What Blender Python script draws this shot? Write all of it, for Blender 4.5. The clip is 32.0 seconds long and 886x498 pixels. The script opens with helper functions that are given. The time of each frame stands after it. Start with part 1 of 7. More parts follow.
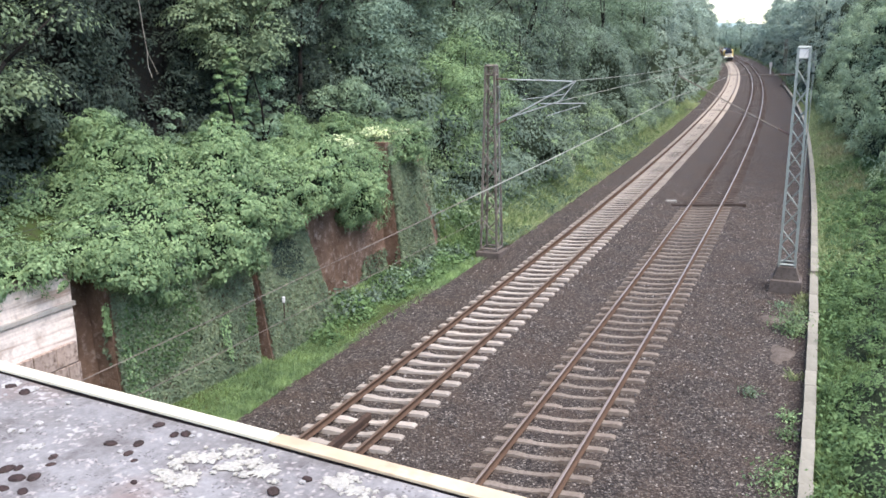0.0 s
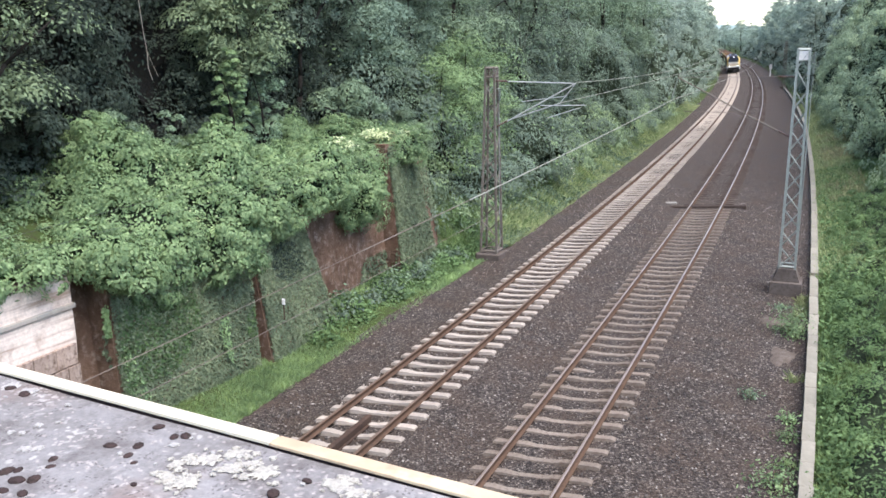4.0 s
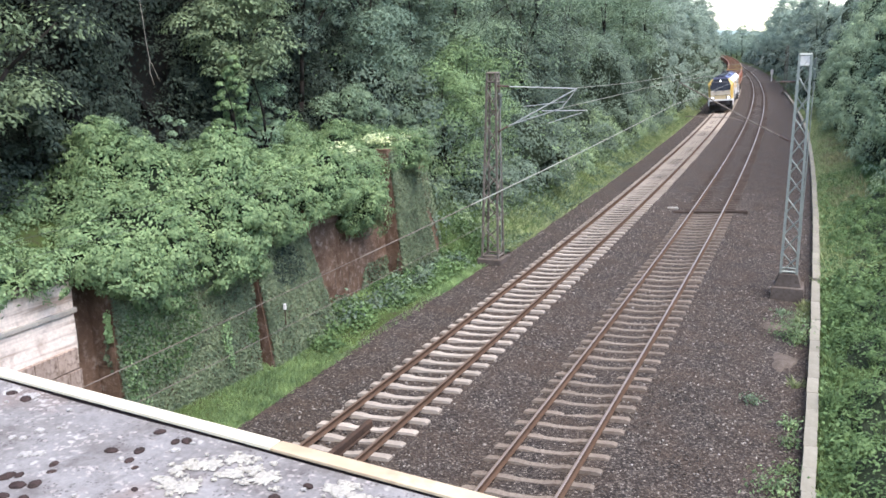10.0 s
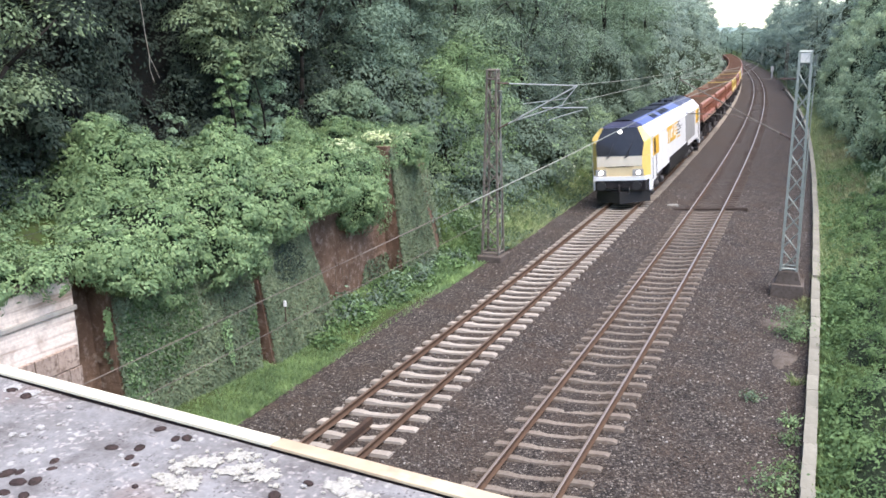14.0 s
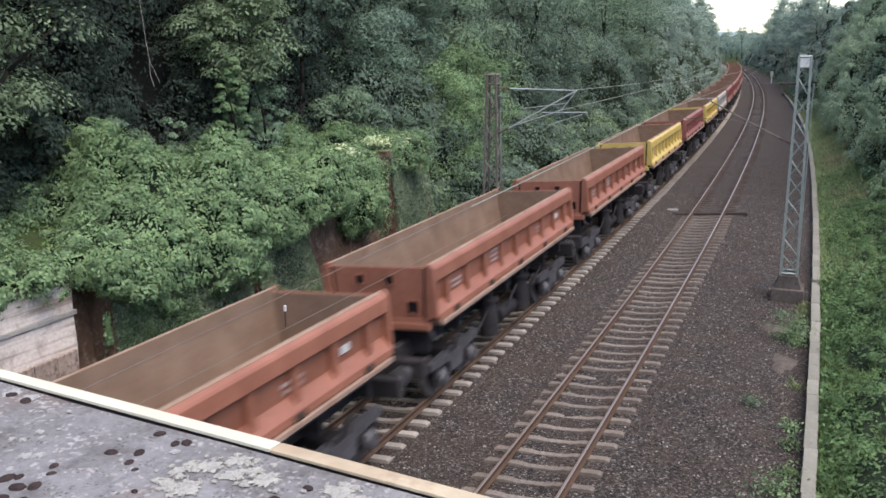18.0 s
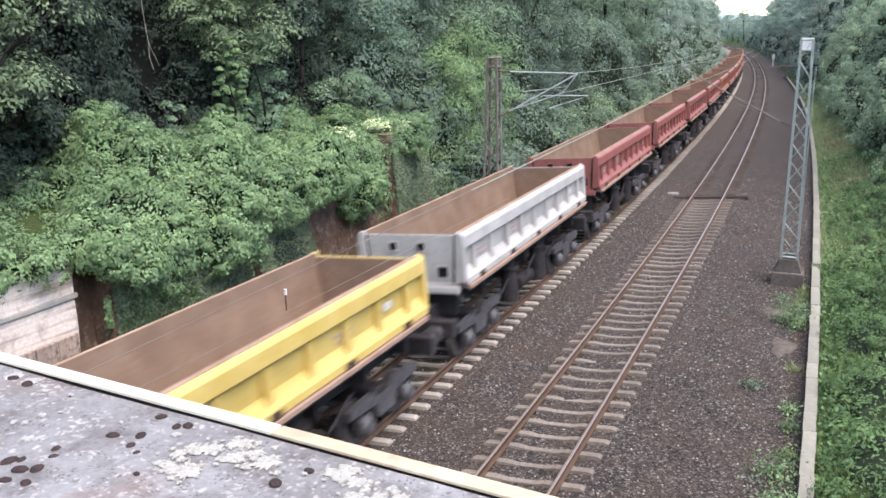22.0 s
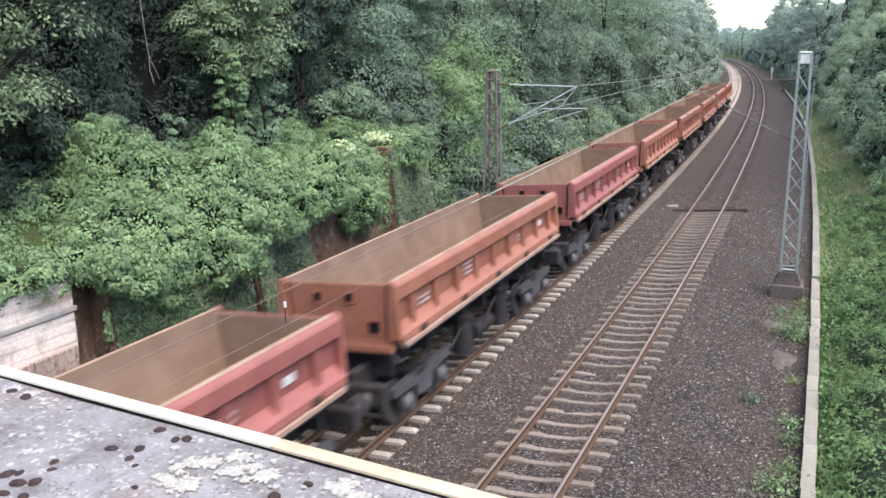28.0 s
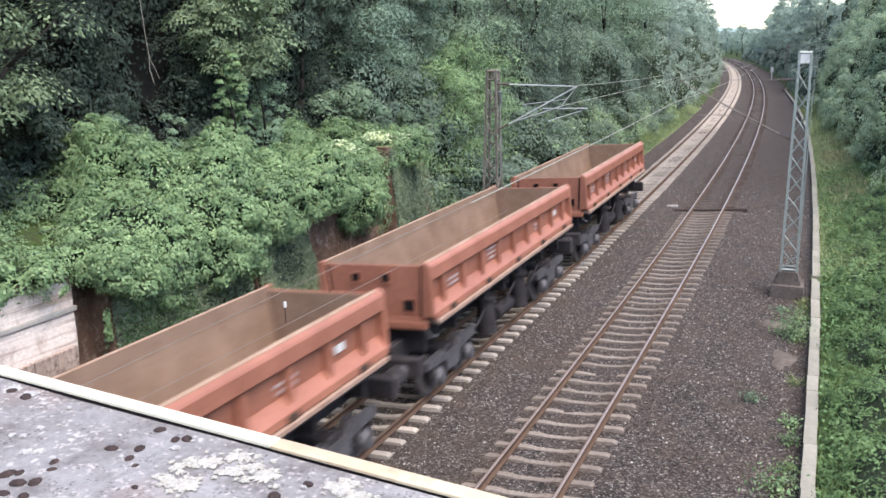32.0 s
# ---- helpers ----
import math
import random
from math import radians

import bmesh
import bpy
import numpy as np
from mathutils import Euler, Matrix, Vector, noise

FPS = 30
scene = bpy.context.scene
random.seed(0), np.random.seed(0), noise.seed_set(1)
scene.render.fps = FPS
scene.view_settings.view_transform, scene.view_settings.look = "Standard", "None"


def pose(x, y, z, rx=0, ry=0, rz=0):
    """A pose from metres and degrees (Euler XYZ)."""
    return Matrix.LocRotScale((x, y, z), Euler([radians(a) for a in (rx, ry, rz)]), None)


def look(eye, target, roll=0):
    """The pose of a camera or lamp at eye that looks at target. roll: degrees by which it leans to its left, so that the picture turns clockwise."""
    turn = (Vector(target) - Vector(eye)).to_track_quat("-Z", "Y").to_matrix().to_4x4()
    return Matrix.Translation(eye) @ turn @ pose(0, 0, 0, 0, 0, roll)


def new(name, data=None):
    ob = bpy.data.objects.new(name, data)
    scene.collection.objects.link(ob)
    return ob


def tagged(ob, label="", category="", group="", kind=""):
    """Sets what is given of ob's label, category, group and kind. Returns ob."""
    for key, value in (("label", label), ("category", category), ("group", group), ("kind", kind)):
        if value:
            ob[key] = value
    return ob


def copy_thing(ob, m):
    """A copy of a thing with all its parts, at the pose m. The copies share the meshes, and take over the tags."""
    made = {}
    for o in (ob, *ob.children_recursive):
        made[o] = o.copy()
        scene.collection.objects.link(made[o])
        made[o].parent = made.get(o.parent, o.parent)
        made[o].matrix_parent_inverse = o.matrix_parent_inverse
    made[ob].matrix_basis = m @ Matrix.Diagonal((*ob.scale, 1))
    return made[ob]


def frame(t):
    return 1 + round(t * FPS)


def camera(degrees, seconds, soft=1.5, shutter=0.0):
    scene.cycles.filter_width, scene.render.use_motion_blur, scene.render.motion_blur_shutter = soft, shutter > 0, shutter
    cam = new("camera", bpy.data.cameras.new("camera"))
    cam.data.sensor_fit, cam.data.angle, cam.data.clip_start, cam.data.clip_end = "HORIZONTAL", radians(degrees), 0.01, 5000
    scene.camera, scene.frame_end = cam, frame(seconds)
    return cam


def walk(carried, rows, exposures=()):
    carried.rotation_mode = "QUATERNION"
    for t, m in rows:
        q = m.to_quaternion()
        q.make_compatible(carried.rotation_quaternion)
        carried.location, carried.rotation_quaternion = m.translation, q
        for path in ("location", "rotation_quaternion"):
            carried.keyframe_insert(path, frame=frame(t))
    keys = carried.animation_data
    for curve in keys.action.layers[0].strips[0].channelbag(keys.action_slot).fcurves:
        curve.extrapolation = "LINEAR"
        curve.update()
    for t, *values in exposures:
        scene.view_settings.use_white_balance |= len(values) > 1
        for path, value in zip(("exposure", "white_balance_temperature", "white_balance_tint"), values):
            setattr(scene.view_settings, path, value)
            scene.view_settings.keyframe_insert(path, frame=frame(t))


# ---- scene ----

# ---------------------------------------------------------------- plan
# The line is named by s, metres along the right-hand track from abreast of the camera,
# and off, metres to the right of that track's middle. Rail tops lie about z = 0.
EYE = Vector((0.0, 0.0, 8.006))
LEFT = -4.11                      # middle of the left-hand track
CANT = 0.067                      # crossfall of both tracks
S_A = np.arange(-330.0, 901.0)
_k = np.interp(S_A, (0, 60, 130, 220, 320, 400, 460, 700), (-0.00093, -0.00054, -0.00047, -0.00034, -0.00022, -0.0003, -0.0022, -0.0024))
_h = np.concatenate([[0], np.cumsum((_k[1:] + _k[:-1]) / 2)])
H_A = _h - _h[330] + 0.4292
_x = np.concatenate([[0], np.cumsum(np.sin((H_A[1:] + H_A[:-1]) / 2))])
_y = np.concatenate([[0], np.cumsum(np.cos((H_A[1:] + H_A[:-1]) / 2))])
X_A, Y_A = _x - _x[330] - 5.273, _y - _y[330]


def heading(s):
    return np.interp(s, S_A, H_A)


def at(s, off, z=0.0):
    h = heading(s)
    return np.interp(s, S_A, X_A) + off * np.cos(h), np.interp(s, S_A, Y_A) - off * np.sin(h), z


def atn(s, off, z):
    """The same for arrays; an array of points."""
    h = heading(s)
    return np.stack([np.interp(s, S_A, X_A) + off * np.cos(h), np.interp(s, S_A, Y_A) - off * np.sin(h), z + 0 * s], 1)


def placed(s, off, z=0.0, turn=0.0):
    """A pose whose y runs along the line and x to the right of it."""
    return pose(*at(s, off, z), 0, 0, -math.degrees(heading(s)) + turn)


# ---------------------------------------------------------------- camera
cam = camera(54.0, 32.0, soft=1.65, shutter=0.5)
TILTS = ((0.0, -0.462, -0.086), (0.5, -0.313, -0.086), (1.0, -0.443, -0.086), (2.0, -0.507, -0.086), (2.5, -0.477, -0.086),
         (3.0, -0.164, -0.086), (3.5, -0.328, -0.086), (5.5, -0.335, -0.097), (6.0, 0.03, -0.045), (6.5, -1.162, 0.056),
         (7.0, -0.637, 0.041), (7.5, -0.056, 0.011), (8.0, 0.115, 0.004), (8.5, 0.227, -0.004), (9.0, 0.0, 0.0),
         (9.5, -0.093, 0.004), (10.0, -0.004, 0.0), (10.5, -0.164, 0.004), (11.0, -0.115, 0.007), (12.0, -0.115, 0.004),
         (12.5, 0.022, 0.0), (13.0, -0.026, 0.0), (13.5, -0.156, 0.004), (14.0, -0.19, 0.007), (14.5, -0.168, 0.007),
         (16.5, -0.227, 0.007), (17.0, -0.048, -0.004), (17.5, -0.149, 0.0), (18.0, 0.115, 0.0), (18.5, -0.194, 0.011),
         (19.0, 0.078, 0.0), (19.5, -0.063, 0.007), (20.0, -0.399, 0.015), (20.5, -0.462, 0.015), (21.0, -0.912, 0.03),
         (21.5, -0.935, 0.037), (22.0, -0.961, 0.037), (22.5, -0.786, 0.037), (23.0, -0.819, 0.022), (23.5, -0.734, 0.03),
         (24.0, -0.7, 0.026), (25.0, -0.711, 0.026), (25.5, -0.648, 0.022), (27.5, -0.387, 0.011), (28.0, -0.134, 0.0),
         (28.5, -0.045, -0.007), (29.0, -0.037, 0.0), (29.5, -0.19, 0.0), (30.0, -0.108, -0.007), (30.5, -0.082, -0.007),
         (31.0, -0.123, 0.0), (32.0, -0.142, 0.0))

LIGHT = ((0.0, 1.5), (14.8, 1.5), (16.5, 0.36), (17.0, 0.2), (18.0, 0.88), (19.0, 1.2), (20.5, 1.4), (22.0, 1.48), (23.0, 1.38), (24.0, 1.44), (25.0, 1.5), (32.0, 1.5))


def aim(tilt, turn):
    a, b = radians(-13.0443 + tilt), radians(turn)
    return look(EYE, EYE + Vector((-math.sin(b) * math.cos(a), math.cos(b) * math.cos(a), math.sin(a))), -0.79)


walk(cam, [(t, aim(a, b)) for t, a, b in TILTS], exposures=[(t, e + 0.28, 7450 if 16 < t < 17.5 else 6720, 15) for t, e in LIGHT])

# ---------------------------------------------------------------- sky and sun
world = bpy.data.worlds.new("hazy_sky")
scene.world = world
world.use_nodes = True
_n, _l = world.node_tree.nodes, world.node_tree.links
sky = _n.new("ShaderNodeTexSky")
sky.sky_type, sky.sun_disc = "NISHITA", False
sky.sun_elevation, sky.sun_rotation = radians(63), radians(140)
sky.air_density, sky.dust_density, sky.ozone_density = 1.0, 0.4, 1.5
_l.new(sky.outputs[0], _n["Background"].inputs[0])
_n["Background"].inputs[1].default_value = 0.15
sun_data = bpy.data.lights.new("sun", "SUN")
sun_data.energy, sun_data.angle, sun_data.color = 2.5, radians(58), (1.0, 0.95, 0.88)
sun = new("sun", sun_data)
_e, _r = radians(63), radians(140)
_to = Vector((math.sin(_r) * math.cos(_e), math.cos(_r) * math.cos(_e), math.sin(_e)))
sun.matrix_world = look(_to * 300, (0, 0, 0))


# ---------------------------------------------------------------- materials
def nodes_of(name):
    m = bpy.data.materials.new(name)
    m.use_nodes = True
    n, l = m.node_tree.nodes, m.node_tree.links
    return m, n, l, n["Principled BSDF"]


def ramp(n, l, src, stops):
    r = n.new("ShaderNodeValToRGB")
    e = r.color_ramp.elements
    while len(e) < len(stops):
        e.new(0.5)
    for el, (p, c) in zip(e, stops):
        el.position, el.color = p, (*c, 1) if len(c) == 3 else c
    l.new(src, r.inputs[0])
    return r.outputs[0]


def noise_of(n, l, co, scale, detail=4, rough=0.6):
    t = n.new("ShaderNodeTexNoise")
    t.inputs["Scale"].default_value, t.inputs["Detail"].default_value, t.inputs["Roughness"].default_value = scale, detail, rough
    if co:
        l.new(co, t.inputs["Vector"])
    return t.outputs["Fac"]


def mixed(n, l, fac, a, b, mode="MIX"):
    m = n.new("ShaderNodeMix")
    m.data_type, m.blend_type = "RGBA", mode
    for sock, v in ((m.inputs[0], fac), (m.inputs[6], a), (m.inputs[7], b)):
        if isinstance(v, (int, float)):
            sock.default_value = v
        elif isinstance(v, tuple):
            sock.default_value = (*v, 1)
        else:
            l.new(v, sock)
    return m.outputs[2]


def surface(name, base, other, stain=None, scale=1.5, fine=18.0, rough=0.7, bump=0.3, metal=0.0, vary=0.0, amount=0.45, dist=0.02, wear=(0.5, 0.82)):
    """A worn surface: two tones at a large scale, stains at a small one, relief and a spread from object to object."""
    m, n, l, b = nodes_of(name)
    co = n.new("ShaderNodeTexCoord").outputs["Object"]
    big, small = noise_of(n, l, co, scale), noise_of(n, l, co, fine, 6, 0.7)
    col = ramp(n, l, big, ((0.32, base), (0.68, other)))
    if stain:
        col = mixed(n, l, ramp(n, l, small, ((amount, (0, 0, 0)), (amount + 0.22, (1, 1, 1)))), col, stain)
    tone = ramp(n, l, small, ((0.2, (wear[0],) * 3), (0.8, (wear[1],) * 3)))
    col = mixed(n, l, 1.0, col, tone, "MULTIPLY")
    if vary:
        hsv = n.new("ShaderNodeHueSaturation")
        mr = n.new("ShaderNodeMapRange")
        l.new(n.new("ShaderNodeObjectInfo").outputs["Random"], mr.inputs[0])
        mr.inputs[3].default_value, mr.inputs[4].default_value = 1 - vary, 1 + vary
        l.new(mr.outputs[0], hsv.inputs["Value"])
        l.new(col, hsv.inputs["Color"])
        col = hsv.outputs[0]
    l.new(col, b.inputs["Base Color"])
    b.inputs["Roughness"].default_value, b.inputs["Metallic"].default_value = rough, metal
    if rough >= 0.75:
        b.inputs["Specular IOR Level"].default_value = 0.12
    if bump:
        bp = n.new("ShaderNodeBump")
        bp.inputs["Strength"].default_value, bp.inputs["Distance"].default_value = bump, dist
        l.new(small, bp.inputs["Height"])
        l.new(bp.outputs[0], b.inputs["Normal"])
    return m


def foliage(name, dark, mid, light, thin=0.25, patch=0.5, clump=2.2):
    """Leaves: each its own tone, larger patches of lighter and darker growth, some light let through."""
    m, n, l, b = nodes_of(name)
    isl = n.new("ShaderNodeNewGeometry").outputs["Random Per Island"]
    co = n.new("ShaderNodeTexCoord").outputs["Object"]
    dark, light = (tuple((0.5 * a + 0.5 * c) for a, c in zip(q, mid)) for q in (dark, light))
    leaf = ramp(n, l, isl, ((0.0, dark), (0.55, mid), (1.0, light)))
    big = ramp(n, l, noise_of(n, l, co, patch, 3), ((0.3, (0.74, 0.78, 0.78)), (0.7, (1.2, 1.18, 1.1))))
    col = mixed(n, l, 1.0, leaf, big, "MULTIPLY")
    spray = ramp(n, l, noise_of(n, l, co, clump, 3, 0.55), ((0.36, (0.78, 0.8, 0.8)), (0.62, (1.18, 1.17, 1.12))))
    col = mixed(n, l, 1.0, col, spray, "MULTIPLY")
    hsv = n.new("ShaderNodeHueSaturation")
    mr = n.new("ShaderNodeMapRange")
    l.new(n.new("ShaderNodeObjectInfo").outputs["Random"], mr.inputs[0])
    mr.inputs[3].default_value, mr.inputs[4].default_value = 0.78, 1.26
    l.new(mr.outputs[0], hsv.inputs["Value"])
    hsv.inputs["Saturation"].default_value = 0.9
    l.new(col, hsv.inputs["Color"])
    col = hsv.outputs[0]
    l.new(col, b.inputs["Base Color"])
    b.inputs["Roughness"].default_value = 0.65
    b.inputs["Specular IOR Level"].default_value = 0.12
    tr = n.new("ShaderNodeBsdfTranslucent")
    l.new(col, tr.inputs[0])
    mx = n.new("ShaderNodeMixShader")
    mx.inputs[0].default_value = thin
    l.new(b.outputs[0], mx.inputs[1])
    l.new(tr.outputs[0], mx.inputs[2])
    l.new(mx.outputs[0], n["Material Output"].inputs[0])
    return m


def ballast_material(name, stones, browns, size=22.0, depth=0.05):
    """Crushed stone: cells of their own tone with dark joints, rust dust in patches."""
    m, n, l, b = nodes_of(name)
    co = n.new("ShaderNodeTexCoord").outputs["Object"]
    v = n.new("ShaderNodeTexVoronoi")
    v.inputs["Scale"].default_value = size
    l.new(co, v.inputs["Vector"])
    sep = n.new("ShaderNodeSeparateColor")
    l.new(v.outputs["Color"], sep.inputs[0])
    col = ramp(n, l, sep.outputs[0], ((0.0, stones[0]), (0.6, stones[1]), (0.92, stones[2]), (1.0, stones[3])))
    dirt = noise_of(n, l, co, 0.9, 4)
    col = mixed(n, l, ramp(n, l, dirt, ((0.38, (0, 0, 0)), (0.66, (0.75, 0.75, 0.75)))), col, browns)
    gap = ramp(n, l, v.outputs["Distance"], ((0.25, (1, 1, 1)), (0.75, (0.3, 0.3, 0.3))))
    col = mixed(n, l, 1.0, col, gap, "MULTIPLY")
    l.new(col, b.inputs["Base Color"])
    b.inputs["Roughness"].default_value = 0.9
    b.inputs["Specular IOR Level"].default_value = 0.2
    bp = n.new("ShaderNodeBump")
    bp.invert = True
    bp.inputs["Strength"].default_value, bp.inputs["Distance"].default_value = 0.9, depth
    l.new(v.outputs["Distance"], bp.inputs["Height"])
    l.new(bp.outputs[0], b.inputs["Normal"])
    return m


M_BALLAST = ballast_material("ballast", ((0.025, 0.02, 0.018), (0.077, 0.063, 0.054), (0.155, 0.132, 0.114), (0.31, 0.27, 0.235)), (0.09, 0.064, 0.048))
M_EARTH = surface("bank_earth", (0.055, 0.085, 0.025), (0.08, 0.125, 0.032), (0.045, 0.04, 0.025), 0.4, 6, 0.95, 0.6)
M_RAIL_TOP = surface("worn_rail_head", (0.4, 0.31, 0.25), (0.5, 0.4, 0.33), (0.28, 0.2, 0.155), 1, 30, 0.33, 0.05, metal=0.45)
M_RAIL_BROWN = surface("brown_rail_head", (0.15, 0.1, 0.07), (0.21, 0.145, 0.105), (0.11, 0.072, 0.05), 1, 30, 0.6, 0.05, metal=0.15)
M_RAIL = surface("rusty_rail", (0.12, 0.072, 0.046), (0.17, 0.105, 0.07), (0.07, 0.048, 0.038), 1, 20, 0.8, 0.2)
M_SLEEPER_L = surface("pale_concrete_sleeper", (0.4, 0.345, 0.29), (0.5, 0.445, 0.38), (0.33, 0.28, 0.24), 2, 14, 0.9, 0.3, vary=0.14, amount=0.56)
M_SLEEPER_R = surface("dusty_concrete_sleeper", (0.21, 0.17, 0.138), (0.31, 0.265, 0.22), (0.14, 0.105, 0.085), 2, 14, 0.9, 0.3, vary=0.14)
M_SLEEPER_W = surface("dark_timber_sleeper", (0.07, 0.055, 0.045), (0.12, 0.09, 0.075), (0.04, 0.03, 0.025), 2, 14, 0.9, 0.3, vary=0.15)
M_CONCRETE = surface("weathered_concrete", (0.33, 0.32, 0.29), (0.45, 0.43, 0.39), (0.2, 0.19, 0.16), 1.2, 9, 0.9, 0.4)
M_DARKCONC = surface("dirty_foundation_concrete", (0.13, 0.105, 0.09), (0.2, 0.17, 0.15), (0.08, 0.065, 0.055), 1.5, 8, 0.9, 0.4)
M_STEEL = surface("galvanised_steel", (0.3, 0.34, 0.31), (0.38, 0.42, 0.38), (0.26, 0.26, 0.22), 2, 12, 0.55, 0.1, metal=0.35, amount=0.58)
M_ARM = surface("pale_galvanised_tube", (0.5, 0.52, 0.5), (0.6, 0.62, 0.6), (0.38, 0.37, 0.34), 2, 12, 0.5, 0.05, metal=0.3, amount=0.6, wear=(0.7, 0.95))
M_OLDSTEEL = surface("brown_weathered_steel", (0.19, 0.17, 0.14), (0.28, 0.25, 0.21), (0.1, 0.065, 0.045), 2, 12, 0.7, 0.1, metal=0.2)
M_WIRE = surface("copper_wire", (0.36, 0.36, 0.29), (0.44, 0.44, 0.36), None, 2, 12, 0.6, 0.0, metal=0.2)
M_WIREBROWN = surface("brown_wire", (0.21, 0.165, 0.13), (0.28, 0.22, 0.175), None, 2, 12, 0.6, 0.0, metal=0.2)
M_WIREDARK = surface("tarnished_wire", (0.05, 0.055, 0.045), (0.08, 0.085, 0.07), None, 2, 12, 0.7, 0.0)
M_INSUL = surface("brown_insulator", (0.1, 0.06, 0.045), (0.14, 0.08, 0.06), None, 4, 20, 0.25, 0.0)
M_PALE = surface("white_enamel", (0.72, 0.7, 0.66), (0.8, 0.78, 0.74), (0.5, 0.46, 0.4), 3, 20, 0.5, 0.05, amount=0.62)
M_BARK = surface("bark", (0.024, 0.021, 0.018), (0.045, 0.038, 0.032), (0.018, 0.015, 0.013), 2, 12, 0.95, 0.7)
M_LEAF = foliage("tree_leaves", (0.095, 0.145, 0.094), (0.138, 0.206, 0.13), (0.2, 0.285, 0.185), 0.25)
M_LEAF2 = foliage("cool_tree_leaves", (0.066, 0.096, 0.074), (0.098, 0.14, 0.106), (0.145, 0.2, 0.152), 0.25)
# wood leaves darkened, the canopy's shade painted into their colour
M_SHADE = foliage("shade_painted_leaves", (0.022, 0.034, 0.027), (0.037, 0.055, 0.042), (0.072, 0.1, 0.074), 0.2)
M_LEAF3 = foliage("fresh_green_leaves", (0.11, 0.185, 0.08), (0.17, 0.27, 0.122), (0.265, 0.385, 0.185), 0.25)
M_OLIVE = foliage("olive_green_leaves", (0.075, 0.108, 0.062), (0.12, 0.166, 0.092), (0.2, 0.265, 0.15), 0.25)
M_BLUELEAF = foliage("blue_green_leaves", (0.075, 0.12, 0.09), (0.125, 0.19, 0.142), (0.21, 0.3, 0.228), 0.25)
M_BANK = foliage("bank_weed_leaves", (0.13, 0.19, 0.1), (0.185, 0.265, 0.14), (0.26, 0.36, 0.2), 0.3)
# bright green shrub leaves, paled further to put haze into their colour
M_HAZYSHRUB = foliage("haze_paled_shrub_leaves", (0.21, 0.29, 0.18), (0.33, 0.44, 0.27), (0.46, 0.56, 0.37), 0.3)
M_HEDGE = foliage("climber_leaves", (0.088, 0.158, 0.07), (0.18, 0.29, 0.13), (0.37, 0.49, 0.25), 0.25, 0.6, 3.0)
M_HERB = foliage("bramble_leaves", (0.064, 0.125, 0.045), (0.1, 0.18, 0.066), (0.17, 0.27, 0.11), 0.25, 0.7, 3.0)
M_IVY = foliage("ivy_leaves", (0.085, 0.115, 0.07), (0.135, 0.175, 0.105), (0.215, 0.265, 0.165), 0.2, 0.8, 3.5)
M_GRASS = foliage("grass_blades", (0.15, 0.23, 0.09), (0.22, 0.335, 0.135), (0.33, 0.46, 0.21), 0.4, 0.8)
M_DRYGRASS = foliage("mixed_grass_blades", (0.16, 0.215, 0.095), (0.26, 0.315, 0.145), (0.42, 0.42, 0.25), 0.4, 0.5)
# leaves paled and blued: the haze of distance painted into their colour
M_HAZELEAF = foliage("haze_tinted_leaves", (0.16, 0.215, 0.175), (0.21, 0.28, 0.228), (0.28, 0.36, 0.295), 0.35, 0.25, 0.9)
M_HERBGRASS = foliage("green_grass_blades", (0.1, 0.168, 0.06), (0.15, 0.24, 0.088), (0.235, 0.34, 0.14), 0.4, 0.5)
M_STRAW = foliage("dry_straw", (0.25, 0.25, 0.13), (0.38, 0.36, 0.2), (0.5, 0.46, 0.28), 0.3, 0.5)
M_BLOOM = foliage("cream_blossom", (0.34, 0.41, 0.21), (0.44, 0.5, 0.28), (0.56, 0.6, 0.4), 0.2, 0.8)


# ---------------------------------------------------------------- mesh helpers
def part(name, bm, material, parent=None, label="", smooth=False):
    me = bpy.data.meshes.new(name)
    bm.normal_update()
    bm.to_mesh(me)
    bm.free()
    me.materials.append(material)
    if smooth:
        me.polygons.foreach_set("use_smooth", [True] * len(me.polygons))
    ob = new(name, me)
    ob.parent = parent
    return tagged(ob, label)


def empty(name, m=None, **tags):
    ob = new(name)
    ob.empty_display_size = 0.3
    if m is not None:
        ob.matrix_basis = m
    return tagged(ob, **tags)


def box(bm, x0, x1, y0, y1, z0, z1, bevel=0.0, m=None):
    vs = [bm.verts.new((x, y, z)) for x in (x0, x1) for y in (y0, y1) for z in (z0, z1)]
    fs = [bm.faces.new([vs[i] for i in q]) for q in ((0, 1, 3, 2), (4, 6, 7, 5), (0, 4, 5, 1), (2, 3, 7, 6), (0, 2, 6, 4), (1, 5, 7, 3))]
    if bevel:
        r = bmesh.ops.bevel(bm, geom=list({e for f in fs for e in f.edges}), offset=bevel, segments=1, affect="EDGES", profile=0.5)
        vs = list({v for f in r["faces"] for v in f.verts} | {v for v in vs if v.is_valid})
    if m is not None:
        bmesh.ops.transform(bm, matrix=m, verts=vs)
    return bm


